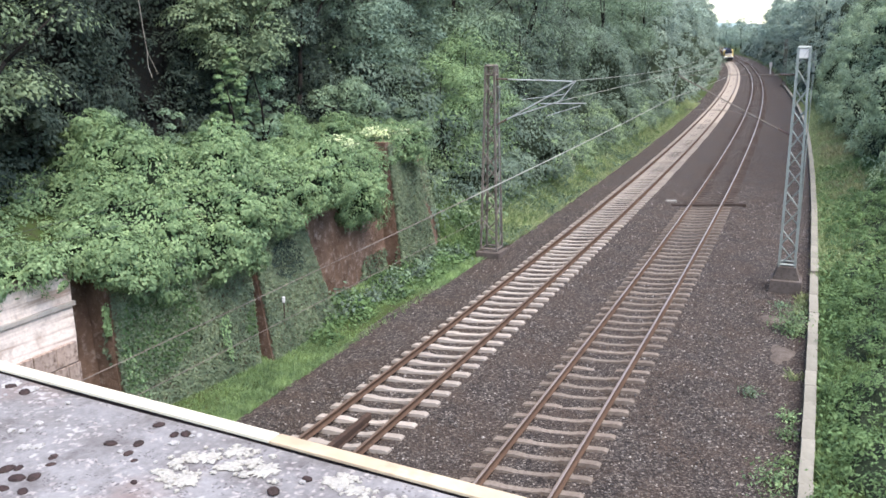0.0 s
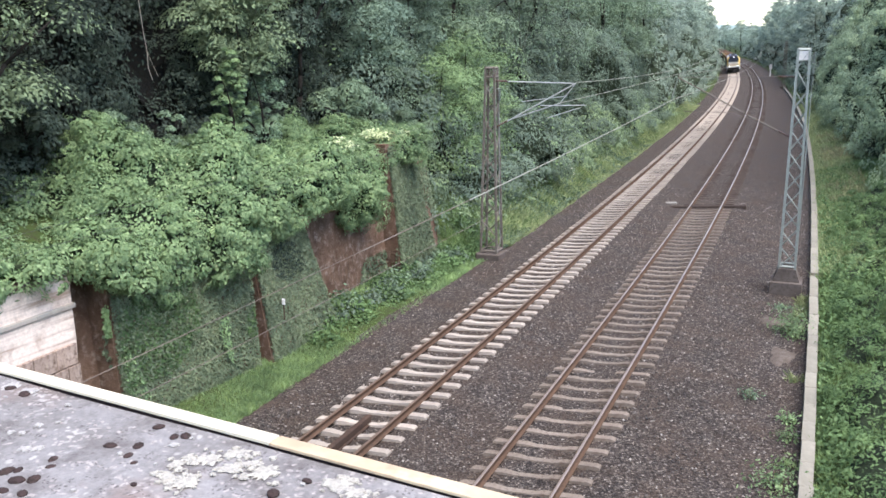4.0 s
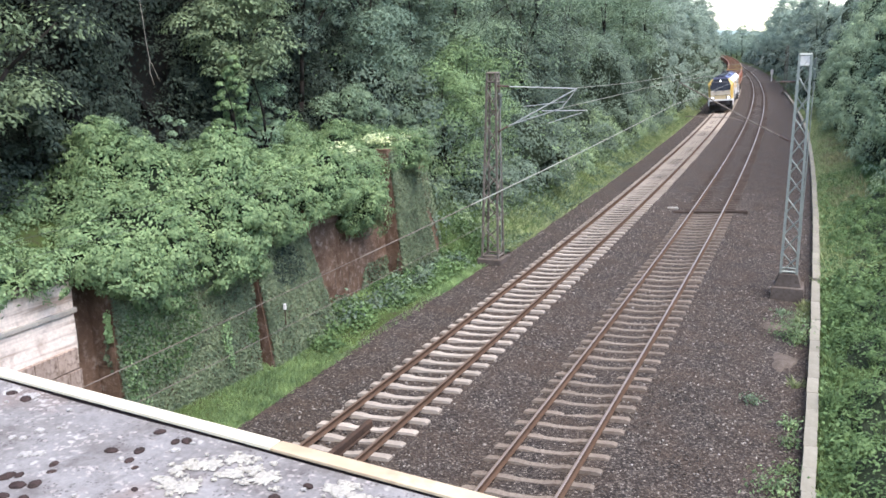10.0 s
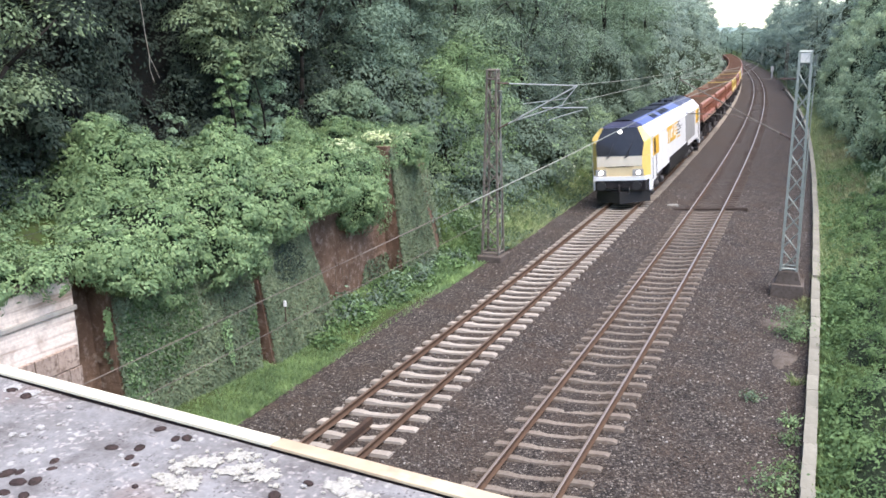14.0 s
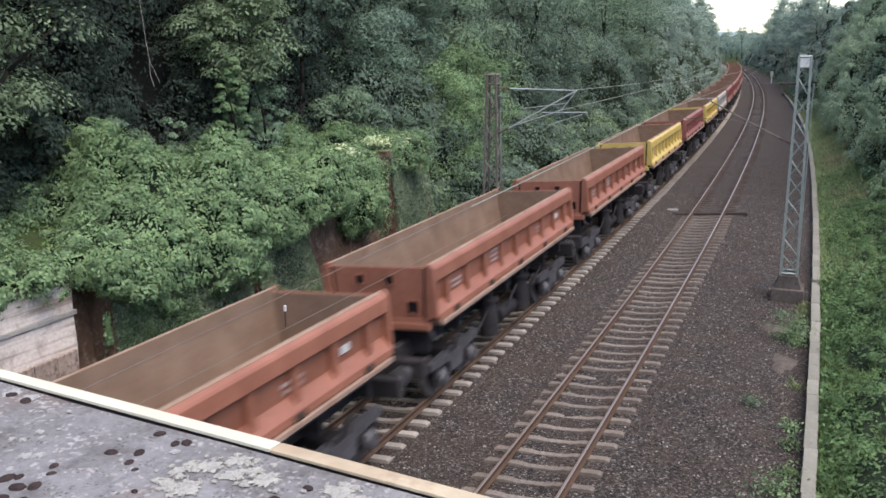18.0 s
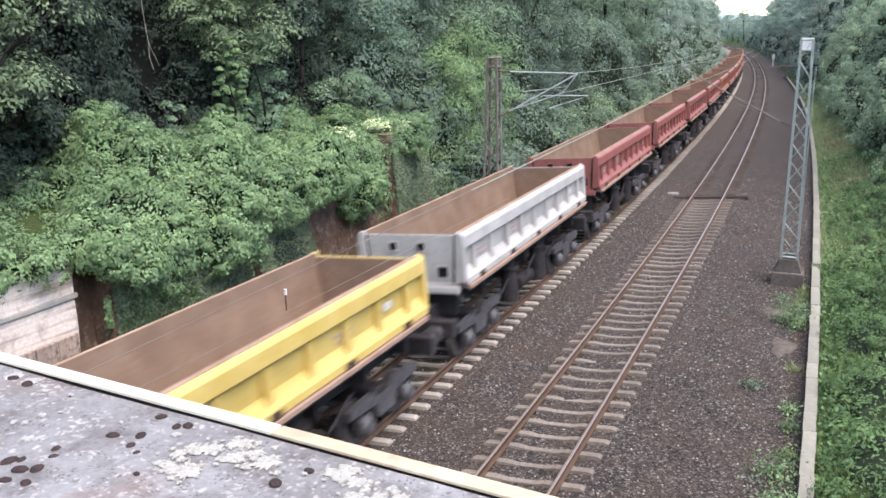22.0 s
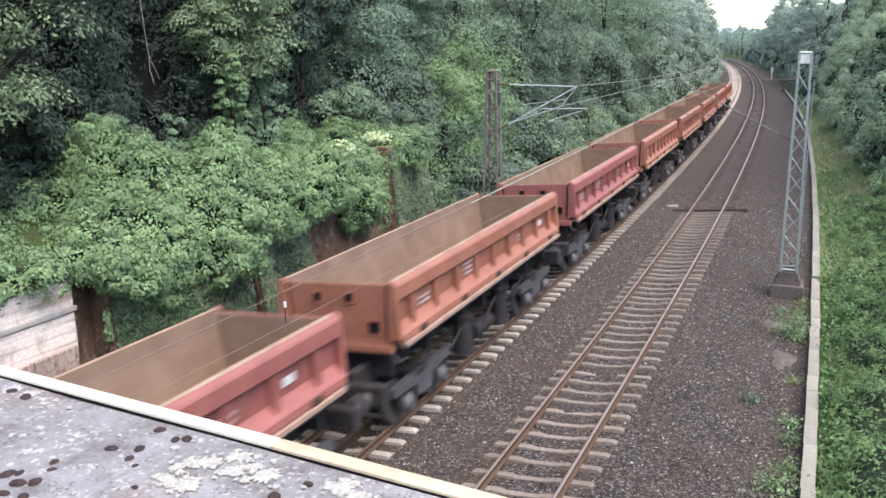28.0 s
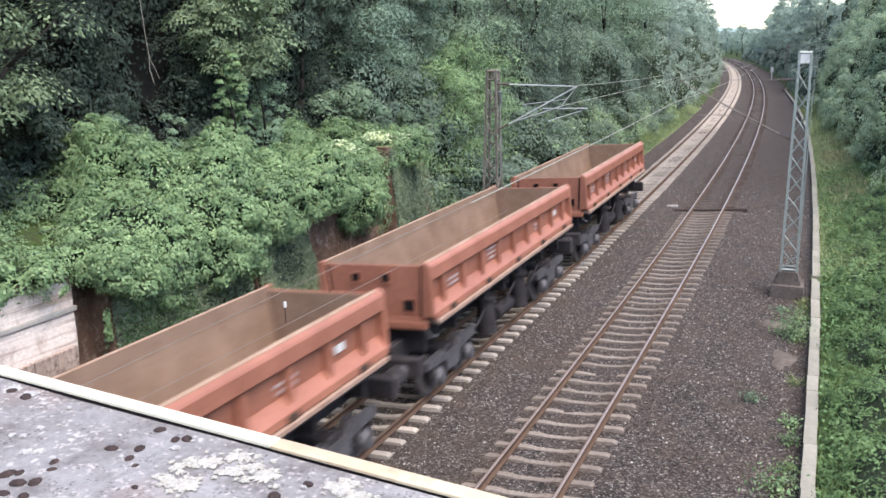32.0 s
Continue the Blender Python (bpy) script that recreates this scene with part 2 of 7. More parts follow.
def prism(bm, ring, y0, y1, m=None, axis="y"):
    """A closed outline (a, b) drawn out from y0 to y1: along y the outline lies in x and z, along x in y and z, along z in x and y."""
    def v(a, b, t):
        return {"y": (a, t, b), "x": (t, a, b), "z": (a, b, t)}[axis]
    A = [bm.verts.new(v(a, b, y0)) for a, b in ring]
    B = [bm.verts.new(v(a, b, y1)) for a, b in ring]
    k = len(ring)
    fs = [bm.faces.new((A[i], A[(i + 1) % k], B[(i + 1) % k], B[i])) for i in range(k)]
    fs += [bm.faces.new(A[::-1]), bm.faces.new(B)]
    bmesh.ops.recalc_face_normals(bm, faces=fs)
    if m is not None:
        bmesh.ops.transform(bm, matrix=m, verts=A + B)
    return bm


def tube(bm, a, b, r, n=8, r2=None):
    """A round bar from a to b."""
    a, b = Vector(a), Vector(b)
    d = b - a
    q = d.to_track_quat("Z", "Y").to_matrix()
    r2 = r if r2 is None else r2
    A, B = [], []
    for i in range(n):
        w = 2 * math.pi * i / n
        u = q @ Vector((math.cos(w), math.sin(w), 0))
        A.append(bm.verts.new(a + u * r))
        B.append(bm.verts.new(b + u * r2))
    for i in range(n):
        bm.faces.new((A[i], A[(i + 1) % n], B[(i + 1) % n], B[i]))
    bm.faces.new(A[::-1])
    bm.faces.new(B)
    return bm


def bar(bm, a, b, w):
    """A square bar from a to b."""
    return tube(bm, a, b, w * 0.707, 4)


def mesh_np(name, verts, faces, material, parent=None, label="", smooth=False):
    """A mesh from arrays; faces all with the same number of corners."""
    me = bpy.data.meshes.new(name)
    faces = np.asarray(faces, np.int32)
    k = faces.shape[1]
    me.vertices.add(len(verts))
    me.vertices.foreach_set("co", np.asarray(verts, np.float32).ravel())
    me.loops.add(faces.size)
    me.loops.foreach_set("vertex_index", faces.ravel())
    me.polygons.add(len(faces))
    me.polygons.foreach_set("loop_start", np.arange(0, faces.size, k, dtype=np.int32))
    me.polygons.foreach_set("loop_total", np.full(len(faces), k, np.int32))
    if smooth:
        me.polygons.foreach_set("use_smooth", np.ones(len(faces), bool))
    me.update(calc_edges=True)
    me.materials.append(material)
    ob = new(name, me)
    ob.parent = parent
    return tagged(ob, label)


RNG = np.random.default_rng(7)


def unit(v):
    return v / np.maximum(np.linalg.norm(v, axis=1, keepdims=True), 1e-9)


def leaves(pts, nrm, size, wide=0.5, droop=0.5, spread=0.45):
    """One folded leaf at each point: arrays of corners and faces. They face nrm roughly and hang."""
    k = len(pts)
    n = unit(nrm + RNG.normal(0, spread, (k, 3)))
    t = RNG.normal(0, 1, (k, 3)) + np.array([0, 0, -droop * 2])
    t = unit(t - n * (t * n).sum(1, keepdims=True))
    b = np.cross(n, t)
    L = (size * RNG.uniform(0.6, 1.35, k))[:, None]
    v = np.stack([pts - t * L * 0.5, pts + b * L * wide * 0.5 - n * L * 0.1, pts + t * L * 0.5 - n * L * 0.06, pts - b * L * wide * 0.5 - n * L * 0.1], 1)
    return v.reshape(-1, 3), np.arange(4 * k).reshape(-1, 4)


def wobble(p, scale, seed=0.0):
    """Smooth noise at points, about -1 to 1, from a few sines."""
    r = np.random.default_rng(int(seed * 10) + 3)
    out = np.zeros(len(p))
    for i in range(7):
        d = unit(r.normal(0, 1, (1, 3)))[0]
        out += np.sin(p @ d * scale * r.uniform(0.6, 2.2) + r.uniform(0, 6.28))
    return out / 3.5


# ---------------------------------------------------------------- ground
BED = ((-7.3, -0.46), (-6.9, -0.42), (-5.9, -0.38), (-5.61, -0.325), (-2.61, -0.127), (-1.5, -0.325), (1.5, -0.127), (2.3, -0.2), (4.5, -0.34), (5.1, -0.22))
WALLED = ((-120, 12), (-60, 10.5), (-30, 8.5), (-20, 6.8), (-14, 4.9), (-10.3, 3.6), (-10.1, 3.4), (-9.9, -0.1), (-8.6, -0.3))
OPEN_L = ((-120, 12), (-60, 10.5), (-30, 9.0), (-20, 7.2), (-14, 4.3), (-10.3, 1.6), (-10.1, 1.45), (-9.9, 1.3), (-8.6, 0.35))
BANK_R = ((6.5, 0.15), (8.5, 0.9), (12.0, 2.7), (16.0, 4.6), (24.0, 7.0), (60, 9.5), (120, 11))


def ground_z(s, off):
    """Height of the ground; s and off are arrays of one shape."""
    def prof(p):
        a = np.array(p + BED + BANK_R)
        return np.interp(off, a[:, 0], a[:, 1])
    w = np.clip((s - 33.0) / 2.0, 0, 1)
    z = prof(WALLED) * (1 - w) + prof(OPEN_L) * w
    fade = 1 - 0.85 * np.clip((s - 380) / 250, 0, 1)
    z = np.where(z > 0, z * fade, z)
    full = np.clip((s - 46.5) / 1.0, 0, 1) * (np.abs(off) < 2.0)
    return z + 0.035 * full


def build_ground():
    ss = np.unique(np.concatenate([np.arange(-330, -30, 15), np.arange(-30, 70, 0.8), np.arange(70, 400, 3), np.arange(400, 900, 15), [900, 1500, 2600, 4500]])).astype(float)
    oo = np.array([-3500, -900, -300, -120, -60, -40, -30, -24, -20, -17, -14, -12, -10.3, -10.1, -9.9, -9.2, -8.6, -7.9, -7.3, -6.9, -6.4, -5.9, -5.61, -5.2,
                   -4.6, -4.1, -3.6, -3.1, -2.61, -2.1, -1.5, -1.0, -0.5, 0, 0.5, 1.0, 1.5, 1.9, 2.3, 2.9, 3.5, 4.1, 4.5, 4.8, 5.1, 5.8, 6.5, 7.5, 8.5, 10,
                   12, 14, 16, 20, 24, 32, 45, 60, 120, 300, 900, 3500])
    S, O = np.meshgrid(ss, oo, indexing="ij")
    s, o = S.ravel(), O.ravel()
    inner = np.clip(o, -60, 60)
    p = atn(np.minimum(s, 900), inner, 0.0)
    far = np.maximum(s - 900, 0)
    h1, hm = H_A[-1], 0.3
    p[:, 0] += far * math.sin(h1) + (o - inner) * math.cos(hm)
    p[:, 1] += far * math.cos(h1) - (o - inner) * math.sin(hm)
    z = ground_z(s, o)
    rough = wobble(np.c_[p[:, :2], 0 * s], 2.5, 1) * 0.02 + wobble(np.c_[p[:, :2], 0 * s], 0.5, 2) * np.where((o < -7) | (o > 5.2), 0.12, 0.012)
    p[:, 2] = z + np.where(np.abs(o) < 130, rough, 0)
    a, b = len(ss), len(oo)
    i, j = np.meshgrid(np.arange(a - 1), np.arange(b - 1), indexing="ij")
    q = (i * b + j).ravel()
    f = np.stack([q, q + 1, q + b + 1, q + b], 1)[:, ::-1]
    ob = mesh_np("ground", p, f, M_BALLAST, smooth=True)
    ob.data.materials.append(M_EARTH)
    mid = (oo[:-1] + oo[1:]) / 2
    kind = np.tile(((mid < -7.1) | (mid > 4.9)).astype(np.int32), a - 1)
    ob.data.polygons.foreach_set("material_index", kind)
    tagged(ob, "brown ballast bed between grassy cutting banks", "ground", kind="structure")


build_ground()


# ---------------------------------------------------------------- tracks
RAIL_RING = ((-0.036, -0.004), (-0.03, 0.0), (0.03, 0.0), (0.036, -0.004), (0.034, -0.038), (0.009, -0.05), (0.009, -0.128), (0.07, -0.145), (0.07, -0.158),
             (-0.07, -0.158), (-0.07, -0.145), (-0.009, -0.128), (-0.009, -0.05), (-0.034, -0.038))


def rail(parent, mid, side, s0, s1, head):
    ss = np.concatenate([np.arange(s0, 60, 1.5), np.arange(60, s1, 4.0)])
    k = len(RAIL_RING)
    vs = np.concatenate([atn(ss, np.full(len(ss), mid + side * 0.75 + x), z + CANT * (side * 0.75 + x)) for x, z in RAIL_RING])
    vs = vs.reshape(k, len(ss), 3).transpose(1, 0, 2).reshape(-1, 3)
    i, j = np.meshgrid(np.arange(len(ss) - 1), np.arange(k), indexing="ij")
    f = np.stack([i * k + j, i * k + (j + 1) % k, (i + 1) * k + (j + 1) % k, (i + 1) * k + j], -1).reshape(-1, 4)
    ob = mesh_np("rail", vs, f, M_RAIL, parent)
    ob.data.materials.append(head)
    idx = np.tile(np.array([0, 1, 0] + [0] * (k - 3), np.int32), len(ss) - 1)
    ob.data.polygons.foreach_set("material_index", idx)
    return ob


def sleeper_mesh(name, material, width=0.26, dip=0.035, depth=0.16):
    """Concrete sleeper lying across x, its top at the rail seats at z = -0.158."""
    bm = bmesh.new()
    xs = (-1.23, -1.16, -0.5, -0.28, 0.28, 0.5, 1.16, 1.23)
    tops = (-0.19, -0.16, -0.16, -0.16 - dip, -0.16 - dip, -0.16, -0.16, -0.19)
    rings = []
    for x, t in zip(xs, tops):
        w = width / 2 if abs(x) > 0.4 else width / 2 * 0.85
        rings.append([bm.verts.new(c) for c in ((x, -w - 0.03, t - depth), (x, -w, t), (x, w, t), (x, w + 0.03, t - depth))])
    for a, b in zip(rings, rings[1:]):
        for i in range(3):
            bm.faces.new((a[i], a[i + 1], b[i + 1], b[i]))
    bm.faces.new(rings[0][::-1])
    bm.faces.new(rings[-1])
    bmesh.ops.recalc_face_normals(bm, faces=bm.faces[:])
    me = bpy.data.meshes.new(name)
    bm.to_mesh(me)
    bm.free()
    me.materials.append(material)
    return me


def sleeper_pose(s, mid):
    j = RNG.normal(0, 1, 3)
    return pose(*at(s + 0.015 * j[0], mid, 0.008 * j[1]), 0, -math.degrees(math.atan(CANT)), -math.degrees(heading(s)) + 0.7 * j[2])


def build_track(mid, name, label, near, far_from, material, far_material, step, spans, head, width):
    tr = empty(name, kind="structure", label=label, category="railway track")
    rail(tr, mid, -1, -60.0, 640.0, head)
    rail(tr, mid, 1, -60.0, 640.0, head)
    me = sleeper_mesh("sleeper", material, width)
    for s in np.arange(spans[0], near, step):
        ob = new("sleeper", me)
        ob.matrix_basis = sleeper_pose(s, mid)
        ob.parent = tr
    # the rest in one piece
    fm = sleeper_mesh("sleeper", far_material, width)
    co = np.array([v.co[:] for v in fm.vertices])
    quads = [list(p.vertices) for p in fm.polygons]
    vs, fs, k = [], [], 0
    for s in np.concatenate([np.arange(spans[0] - 60, spans[0] - 0.1, step), np.arange(far_from, 420, step)]):
        m = np.array(sleeper_pose(s, mid))
        vs.append(co @ m[:3, :3].T + m[:3, 3])
        fs += [[i + k for i in q] for q in quads]
        k += len(co)
    fs = np.array([q for q in fs if len(q) == 4])
    ob = mesh_np("distant_sleepers", np.concatenate(vs), fs, far_material, tr)
    tagged(ob, kind="stuff")
    return tr


build_track(LEFT, "track_1", "track with rusty rails on pale concrete sleepers", 90.0, 90.2, M_SLEEPER_L, M_SLEEPER_L, 0.63, (9.0, 0), M_RAIL_BROWN, 0.19)
build_track(0.0, "track_2", "track with rusty rails on dusty concrete sleepers", 46.0, 47.2, M_SLEEPER_R, M_SLEEPER_W, 0.6545, (9.05, 0), M_RAIL_TOP, 0.17)


# ---------------------------------------------------------------- bridge with the parapet under the camera
U = Vector((0.871, -0.492, 0))
N = Vector((0.492, 0.871, 0))
TOP = EYE.z - 0.65
EDGE = 1.057


def lichen_material():
    """Grey weathered stone: soft clouds of tone, rosy and dark blotches, a crust of small pale lichen."""
    m, n, l, b = nodes_of("lichen_stone")
    co = n.new("ShaderNodeTexCoord").outputs["Object"]
    big, mid_, small = noise_of(n, l, co, 2.6, 5), noise_of(n, l, co, 9.0, 6, 0.65), noise_of(n, l, co, 70.0, 5, 0.7)
    col = ramp(n, l, big, ((0.34, (0.125, 0.115, 0.108)), (0.5, (0.18, 0.173, 0.17)), (0.68, (0.26, 0.255, 0.252))))
    col = mixed(n, l, ramp(n, l, mid_, ((0.32, (0.8, 0.8, 0.8)), (0.5, (0, 0, 0)))), col, (0.075, 0.064, 0.061))
    rosy = ramp(n, l, noise_of(n, l, co, 4.3, 4), ((0.56, (0, 0, 0)), (0.7, (0.7, 0.7, 0.7))))
    col = mixed(n, l, rosy, col, (0.16, 0.115, 0.1))
    warp = n.new("ShaderNodeVectorMath")
    warp.operation = "MULTIPLY_ADD"
    nz = n.new("ShaderNodeTexNoise")
    nz.inputs["Scale"].default_value = 34
    l.new(co, nz.inputs["Vector"])
    l.new(nz.outputs["Color"], warp.inputs[0])
    warp.inputs[1].default_value = (0.035, 0.035, 0.035)
    l.new(co, warp.inputs[2])
    for scale, lo, tint, rare in ((42.0, 0.2, (0.36, 0.35, 0.325), 0.52), (75.0, 0.26, (0.33, 0.3, 0.28), 0.46), (120.0, 0.26, (0.06, 0.05, 0.05), 0.5)):
        v = n.new("ShaderNodeTexVoronoi")
        v.inputs["Scale"].default_value = scale
        l.new(warp.outputs[0], v.inputs["Vector"])
        spot = ramp(n, l, v.outputs["Distance"], ((lo, (0.7, 0.7, 0.7)), (lo + 0.14, (0, 0, 0))))
        pick = ramp(n, l, noise_of(n, l, co, scale * 0.22, 3), ((rare, (0, 0, 0)), (rare + 0.08, (1, 1, 1))))
        col = mixed(n, l, mixed(n, l, 1.0, spot, pick, "MULTIPLY"), col, tint)
    tone = ramp(n, l, small, ((0.25, (0.72, 0.72, 0.72)), (0.75, (1.22, 1.22, 1.22))))
    l.new(mixed(n, l, 1.0, col, tone, "MULTIPLY"), b.inputs["Base Color"])
    b.inputs["Roughness"].default_value = 0.95
    b.inputs["Specular IOR Level"].default_value = 0.2
    bp = n.new("ShaderNodeBump")
    bp.inputs["Strength"].default_value, bp.inputs["Distance"].default_value = 0.6, 0.004
    l.new(small, bp.inputs["Height"])
    l.new(bp.outputs[0], b.inputs["Normal"])
    return m


def rosette_mesh(r, lobes, seed):
    """A flat crust of lichen with a lobed, uneven edge."""
    g = np.random.default_rng(seed)
    bm = bmesh.new()
    n = 40
    ph = g.uniform(0, 6.28, 3)
    edge = [r * (1 + 0.16 * math.sin(lobes * 2 * math.pi * i / n + ph[0]) + 0.13 * math.sin(2 * (lobes + 1) * 2 * math.pi * i / n + ph[1]) + g.uniform(-0.24, 0.2)) for i in range(n)]
    rings = []
    for q, z in ((0.35, 0.0009), (0.8, 0.0013), (1.0, -0.0008)):
        rings.append([bm.verts.new((edge[i] * q * math.cos(2 * math.pi * i / n), 0.8 * edge[i] * q * math.sin(2 * math.pi * i / n), z + g.uniform(-0.0002, 0.0002))) for i in range(n)])
    bm.faces.new(rings[0])
    for a, b in zip(rings, rings[1:]):
        for i in range(n):
            bm.faces.new((a[i], b[i], b[(i + 1) % n], a[(i + 1) % n]))
    return bm


M_LICHEN = lichen_material()
M_STRIP = surface("yellowed_edge_strip", (0.7, 0.63, 0.46), (0.78, 0.72, 0.57), (0.5, 0.38, 0.26), 1.1, 5, 0.6, 0.05, amount=0.6, wear=(0.62, 0.86))
RUSTY = -0.92
M_STRIPRUST = surface("weathered_edge_strip", (0.46, 0.32, 0.2), (0.74, 0.62, 0.42), (0.3, 0.19, 0.12), 3.2, 9, 0.7, 0.1, amount=0.53)
# moss brown, also used to paint the shade below the edge strip
M_MOSS_SHADE = surface("dark_moss_and_shade", (0.05, 0.035, 0.035), (0.09, 0.06, 0.055), (0.03, 0.025, 0.02), 20, 120, 1.0, 0.8, dist=0.004)

M_CRUST = surface("cream_lichen_crust", (0.36, 0.345, 0.3), (0.46, 0.445, 0.39), (0.2, 0.185, 0.17), 30, 110, 0.95, 1.0, amount=0.46, dist=0.004, wear=(0.7, 1.1))
M_CRUSTWHITE = surface("white_lichen_crust", (0.33, 0.32, 0.3), (0.43, 0.42, 0.4), (0.2, 0.185, 0.175), 40, 130, 0.95, 1.0, amount=0.48, dist=0.004, wear=(0.7, 1.1))
MOSS = ((-1.145, 0.06), (-1.091, 0.076), (-1.075, 0.065), (-1.119, 0.13), (-1.162, 0.152), (-1.186, 0.25), (-1.205, 0.231), (-1.236, 0.294), (-1.194, 0.305),
        (-1.185, 0.336), (-1.106, 0.163), (-1.149, 0.327), (-0.789, 0.094), (-0.811, 0.148), (-1.173, 0.29), (-1.547, 0.069), (-1.495, 0.075), (-1.222, 0.282))
# places of the larger crusts on the coping: along, in from the edge, radius
CREAM = ((-0.977, 0.112, 0.022), (-0.949, 0.075, 0.02), (-0.866, 0.103, 0.024), (-0.954, 0.184, 0.024), (-0.739, 0.081, 0.024), (-0.925, 0.12, 0.018), (-0.9, 0.09, 0.014),
         (-1.01, 0.15, 0.016), (-0.99, 0.185, 0.014), (-0.7, 0.09, 0.018), (-0.68, 0.13, 0.02), (-0.62, 0.1, 0.016))
WHITE = ((-1.555, 0.06, 0.02), (-1.343, 0.156, 0.009), (-1.28, 0.229, 0.012), (-1.262, 0.217, 0.011), (-1.36, 0.199, 0.008), (-1.34, 0.191, 0.008), (-1.066, 0.1, 0.009), (-1.5, 0.062, 0.018))


def build_bridge():
    fr = Matrix.Translation((0, 0, TOP)) @ Matrix(((U.x, N.x, 0, 0), (U.y, N.y, 0, 0), (0, 0, 1, 0), (0, 0, 0, 1)))
    br = empty("bridge", fr, label="road bridge with a lichen-covered stone parapet", category="bridge", kind="structure")
    bm = bmesh.new()
    # parapet coping as a grid so that its top is slightly uneven
    xs, ys = np.linspace(-9, 9, 91), np.linspace(EDGE - 0.5, EDGE - 0.034, 9)
    grid = [[bm.verts.new((x, y, -0.009 + 0.002 * math.sin(x * 9 + y * 7) * math.sin(y * 13 - x * 3))) for y in ys] for x in xs]
    for i in range(90):
        for j in range(8):
            bm.faces.new((grid[i][j], grid[i + 1][j], grid[i + 1][j + 1], grid[i][j + 1]))
    part("coping", bm, M_LICHEN, br, "grey coping with pale lichen", smooth=True)
    bm = bmesh.new()
    box(bm, -9, 9, EDGE - 0.5, EDGE - 0.004, -1.1, -0.045, 0.01)
    part("parapet_wall", bm, M_CONCRETE, br)
    # dark fill in the groove: the shadow line under the strip, painted
    bm = bmesh.new()
    box(bm, -9, 9, EDGE - 0.026, EDGE - 0.005, -0.044, -0.0064)
    part("edge_packing", bm, M_MOSS_SHADE, br, "dark fill painted as the shade under the edge strip")
    bm = bmesh.new()
    box(bm, -9, RUSTY, EDGE - 0.03, EDGE, -0.006, 0.001, 0.001)
    box(bm, -9, RUSTY, EDGE - 0.004, EDGE - 0.0004, -0.09, -0.0062)
    part("edge_strip", bm, M_STRIP, br, "yellowed metal edge strip with rust spots")
    bm = bmesh.new()
    box(bm, RUSTY + 0.002, 9, EDGE - 0.031, EDGE + 0.001, -0.006, 0.0, 0.001)
    box(bm, RUSTY + 0.002, 9, EDGE - 0.004, EDGE + 0.0006, -0.09, -0.0062)
    part("edge_strip", bm, M_STRIPRUST, br, "brown weathered length of edge strip")
    bm = bmesh.new()
    box(bm, -9, 9, EDGE - 7.0, EDGE - 0.02, -1.75, -1.1, 0.03)
    part("deck", bm, M_CONCRETE, br)
    bm = bmesh.new()
    box(bm, -9, 9, EDGE - 7.0, EDGE - 6.5, -1.1, -0.02, 0.03)
    part("parapet_wall", bm, M_CONCRETE, br)
    for k in range(34):
        bm = bmesh.new()
        u, v = MOSS[k] if k < len(MOSS) else (RNG.uniform(-1.3, 0.25), RNG.uniform(0.1, 0.44))
        r = RNG.uniform(0.006, 0.0105) if k < len(MOSS) else RNG.uniform(0.002, 0.005)
        bmesh.ops.create_icosphere(bm, subdivisions=3, radius=r, matrix=Matrix.Translation((u, EDGE - v, -0.008)) @ Matrix.Rotation(RNG.uniform(0, 3), 4, "Z") @ Matrix.Diagonal((1.4, 1.0, 0.5, 1)))
        for w in bm.verts:
            w.co += Vector(RNG.normal(0, r * 0.045, 3))
        part("moss_cushion", bm, M_MOSS_SHADE, br, "dark brown moss cushion", smooth=True)
    crusts = [(u, v, r, M_CRUST) for u, v, r in CREAM] + [(u, v, r, M_CRUSTWHITE) for u, v, r in WHITE]
    for u, v, r in CREAM:
        for i in range(9):
            w = RNG.uniform(0, 6.28)
            d = r * RNG.uniform(0.9, 2.0)
            crusts.append((u + d * math.cos(w), max(0.06, v + d * math.sin(w)), RNG.uniform(0.002, 0.009), M_CRUST))
    for i in range(90):
        crusts.append((RNG.uniform(-1.7, 0.3), RNG.uniform(0.065, 0.46), RNG.uniform(0.002, 0.0065), M_CRUSTWHITE))
    for k, (u, v, r, mat_) in enumerate(crusts):
        ob = part("lichen", rosette_mesh(r, 3 + k % 4, 500 + k), mat_, br, "flat crust of pale lichen")
        ob.matrix_basis = Matrix.Translation((u, EDGE - v, -0.0068)) @ Matrix.Rotation(0.7 * k, 4, "Z")


build_bridge()

# ---------------------------------------------------------------- retaining wall
M_PLASTER = surface("pale_stained_masonry", (0.5, 0.45, 0.39), (0.62, 0.57, 0.5), (0.3, 0.25, 0.21), 1.2, 7, 0.9, 0.4, amount=0.55)


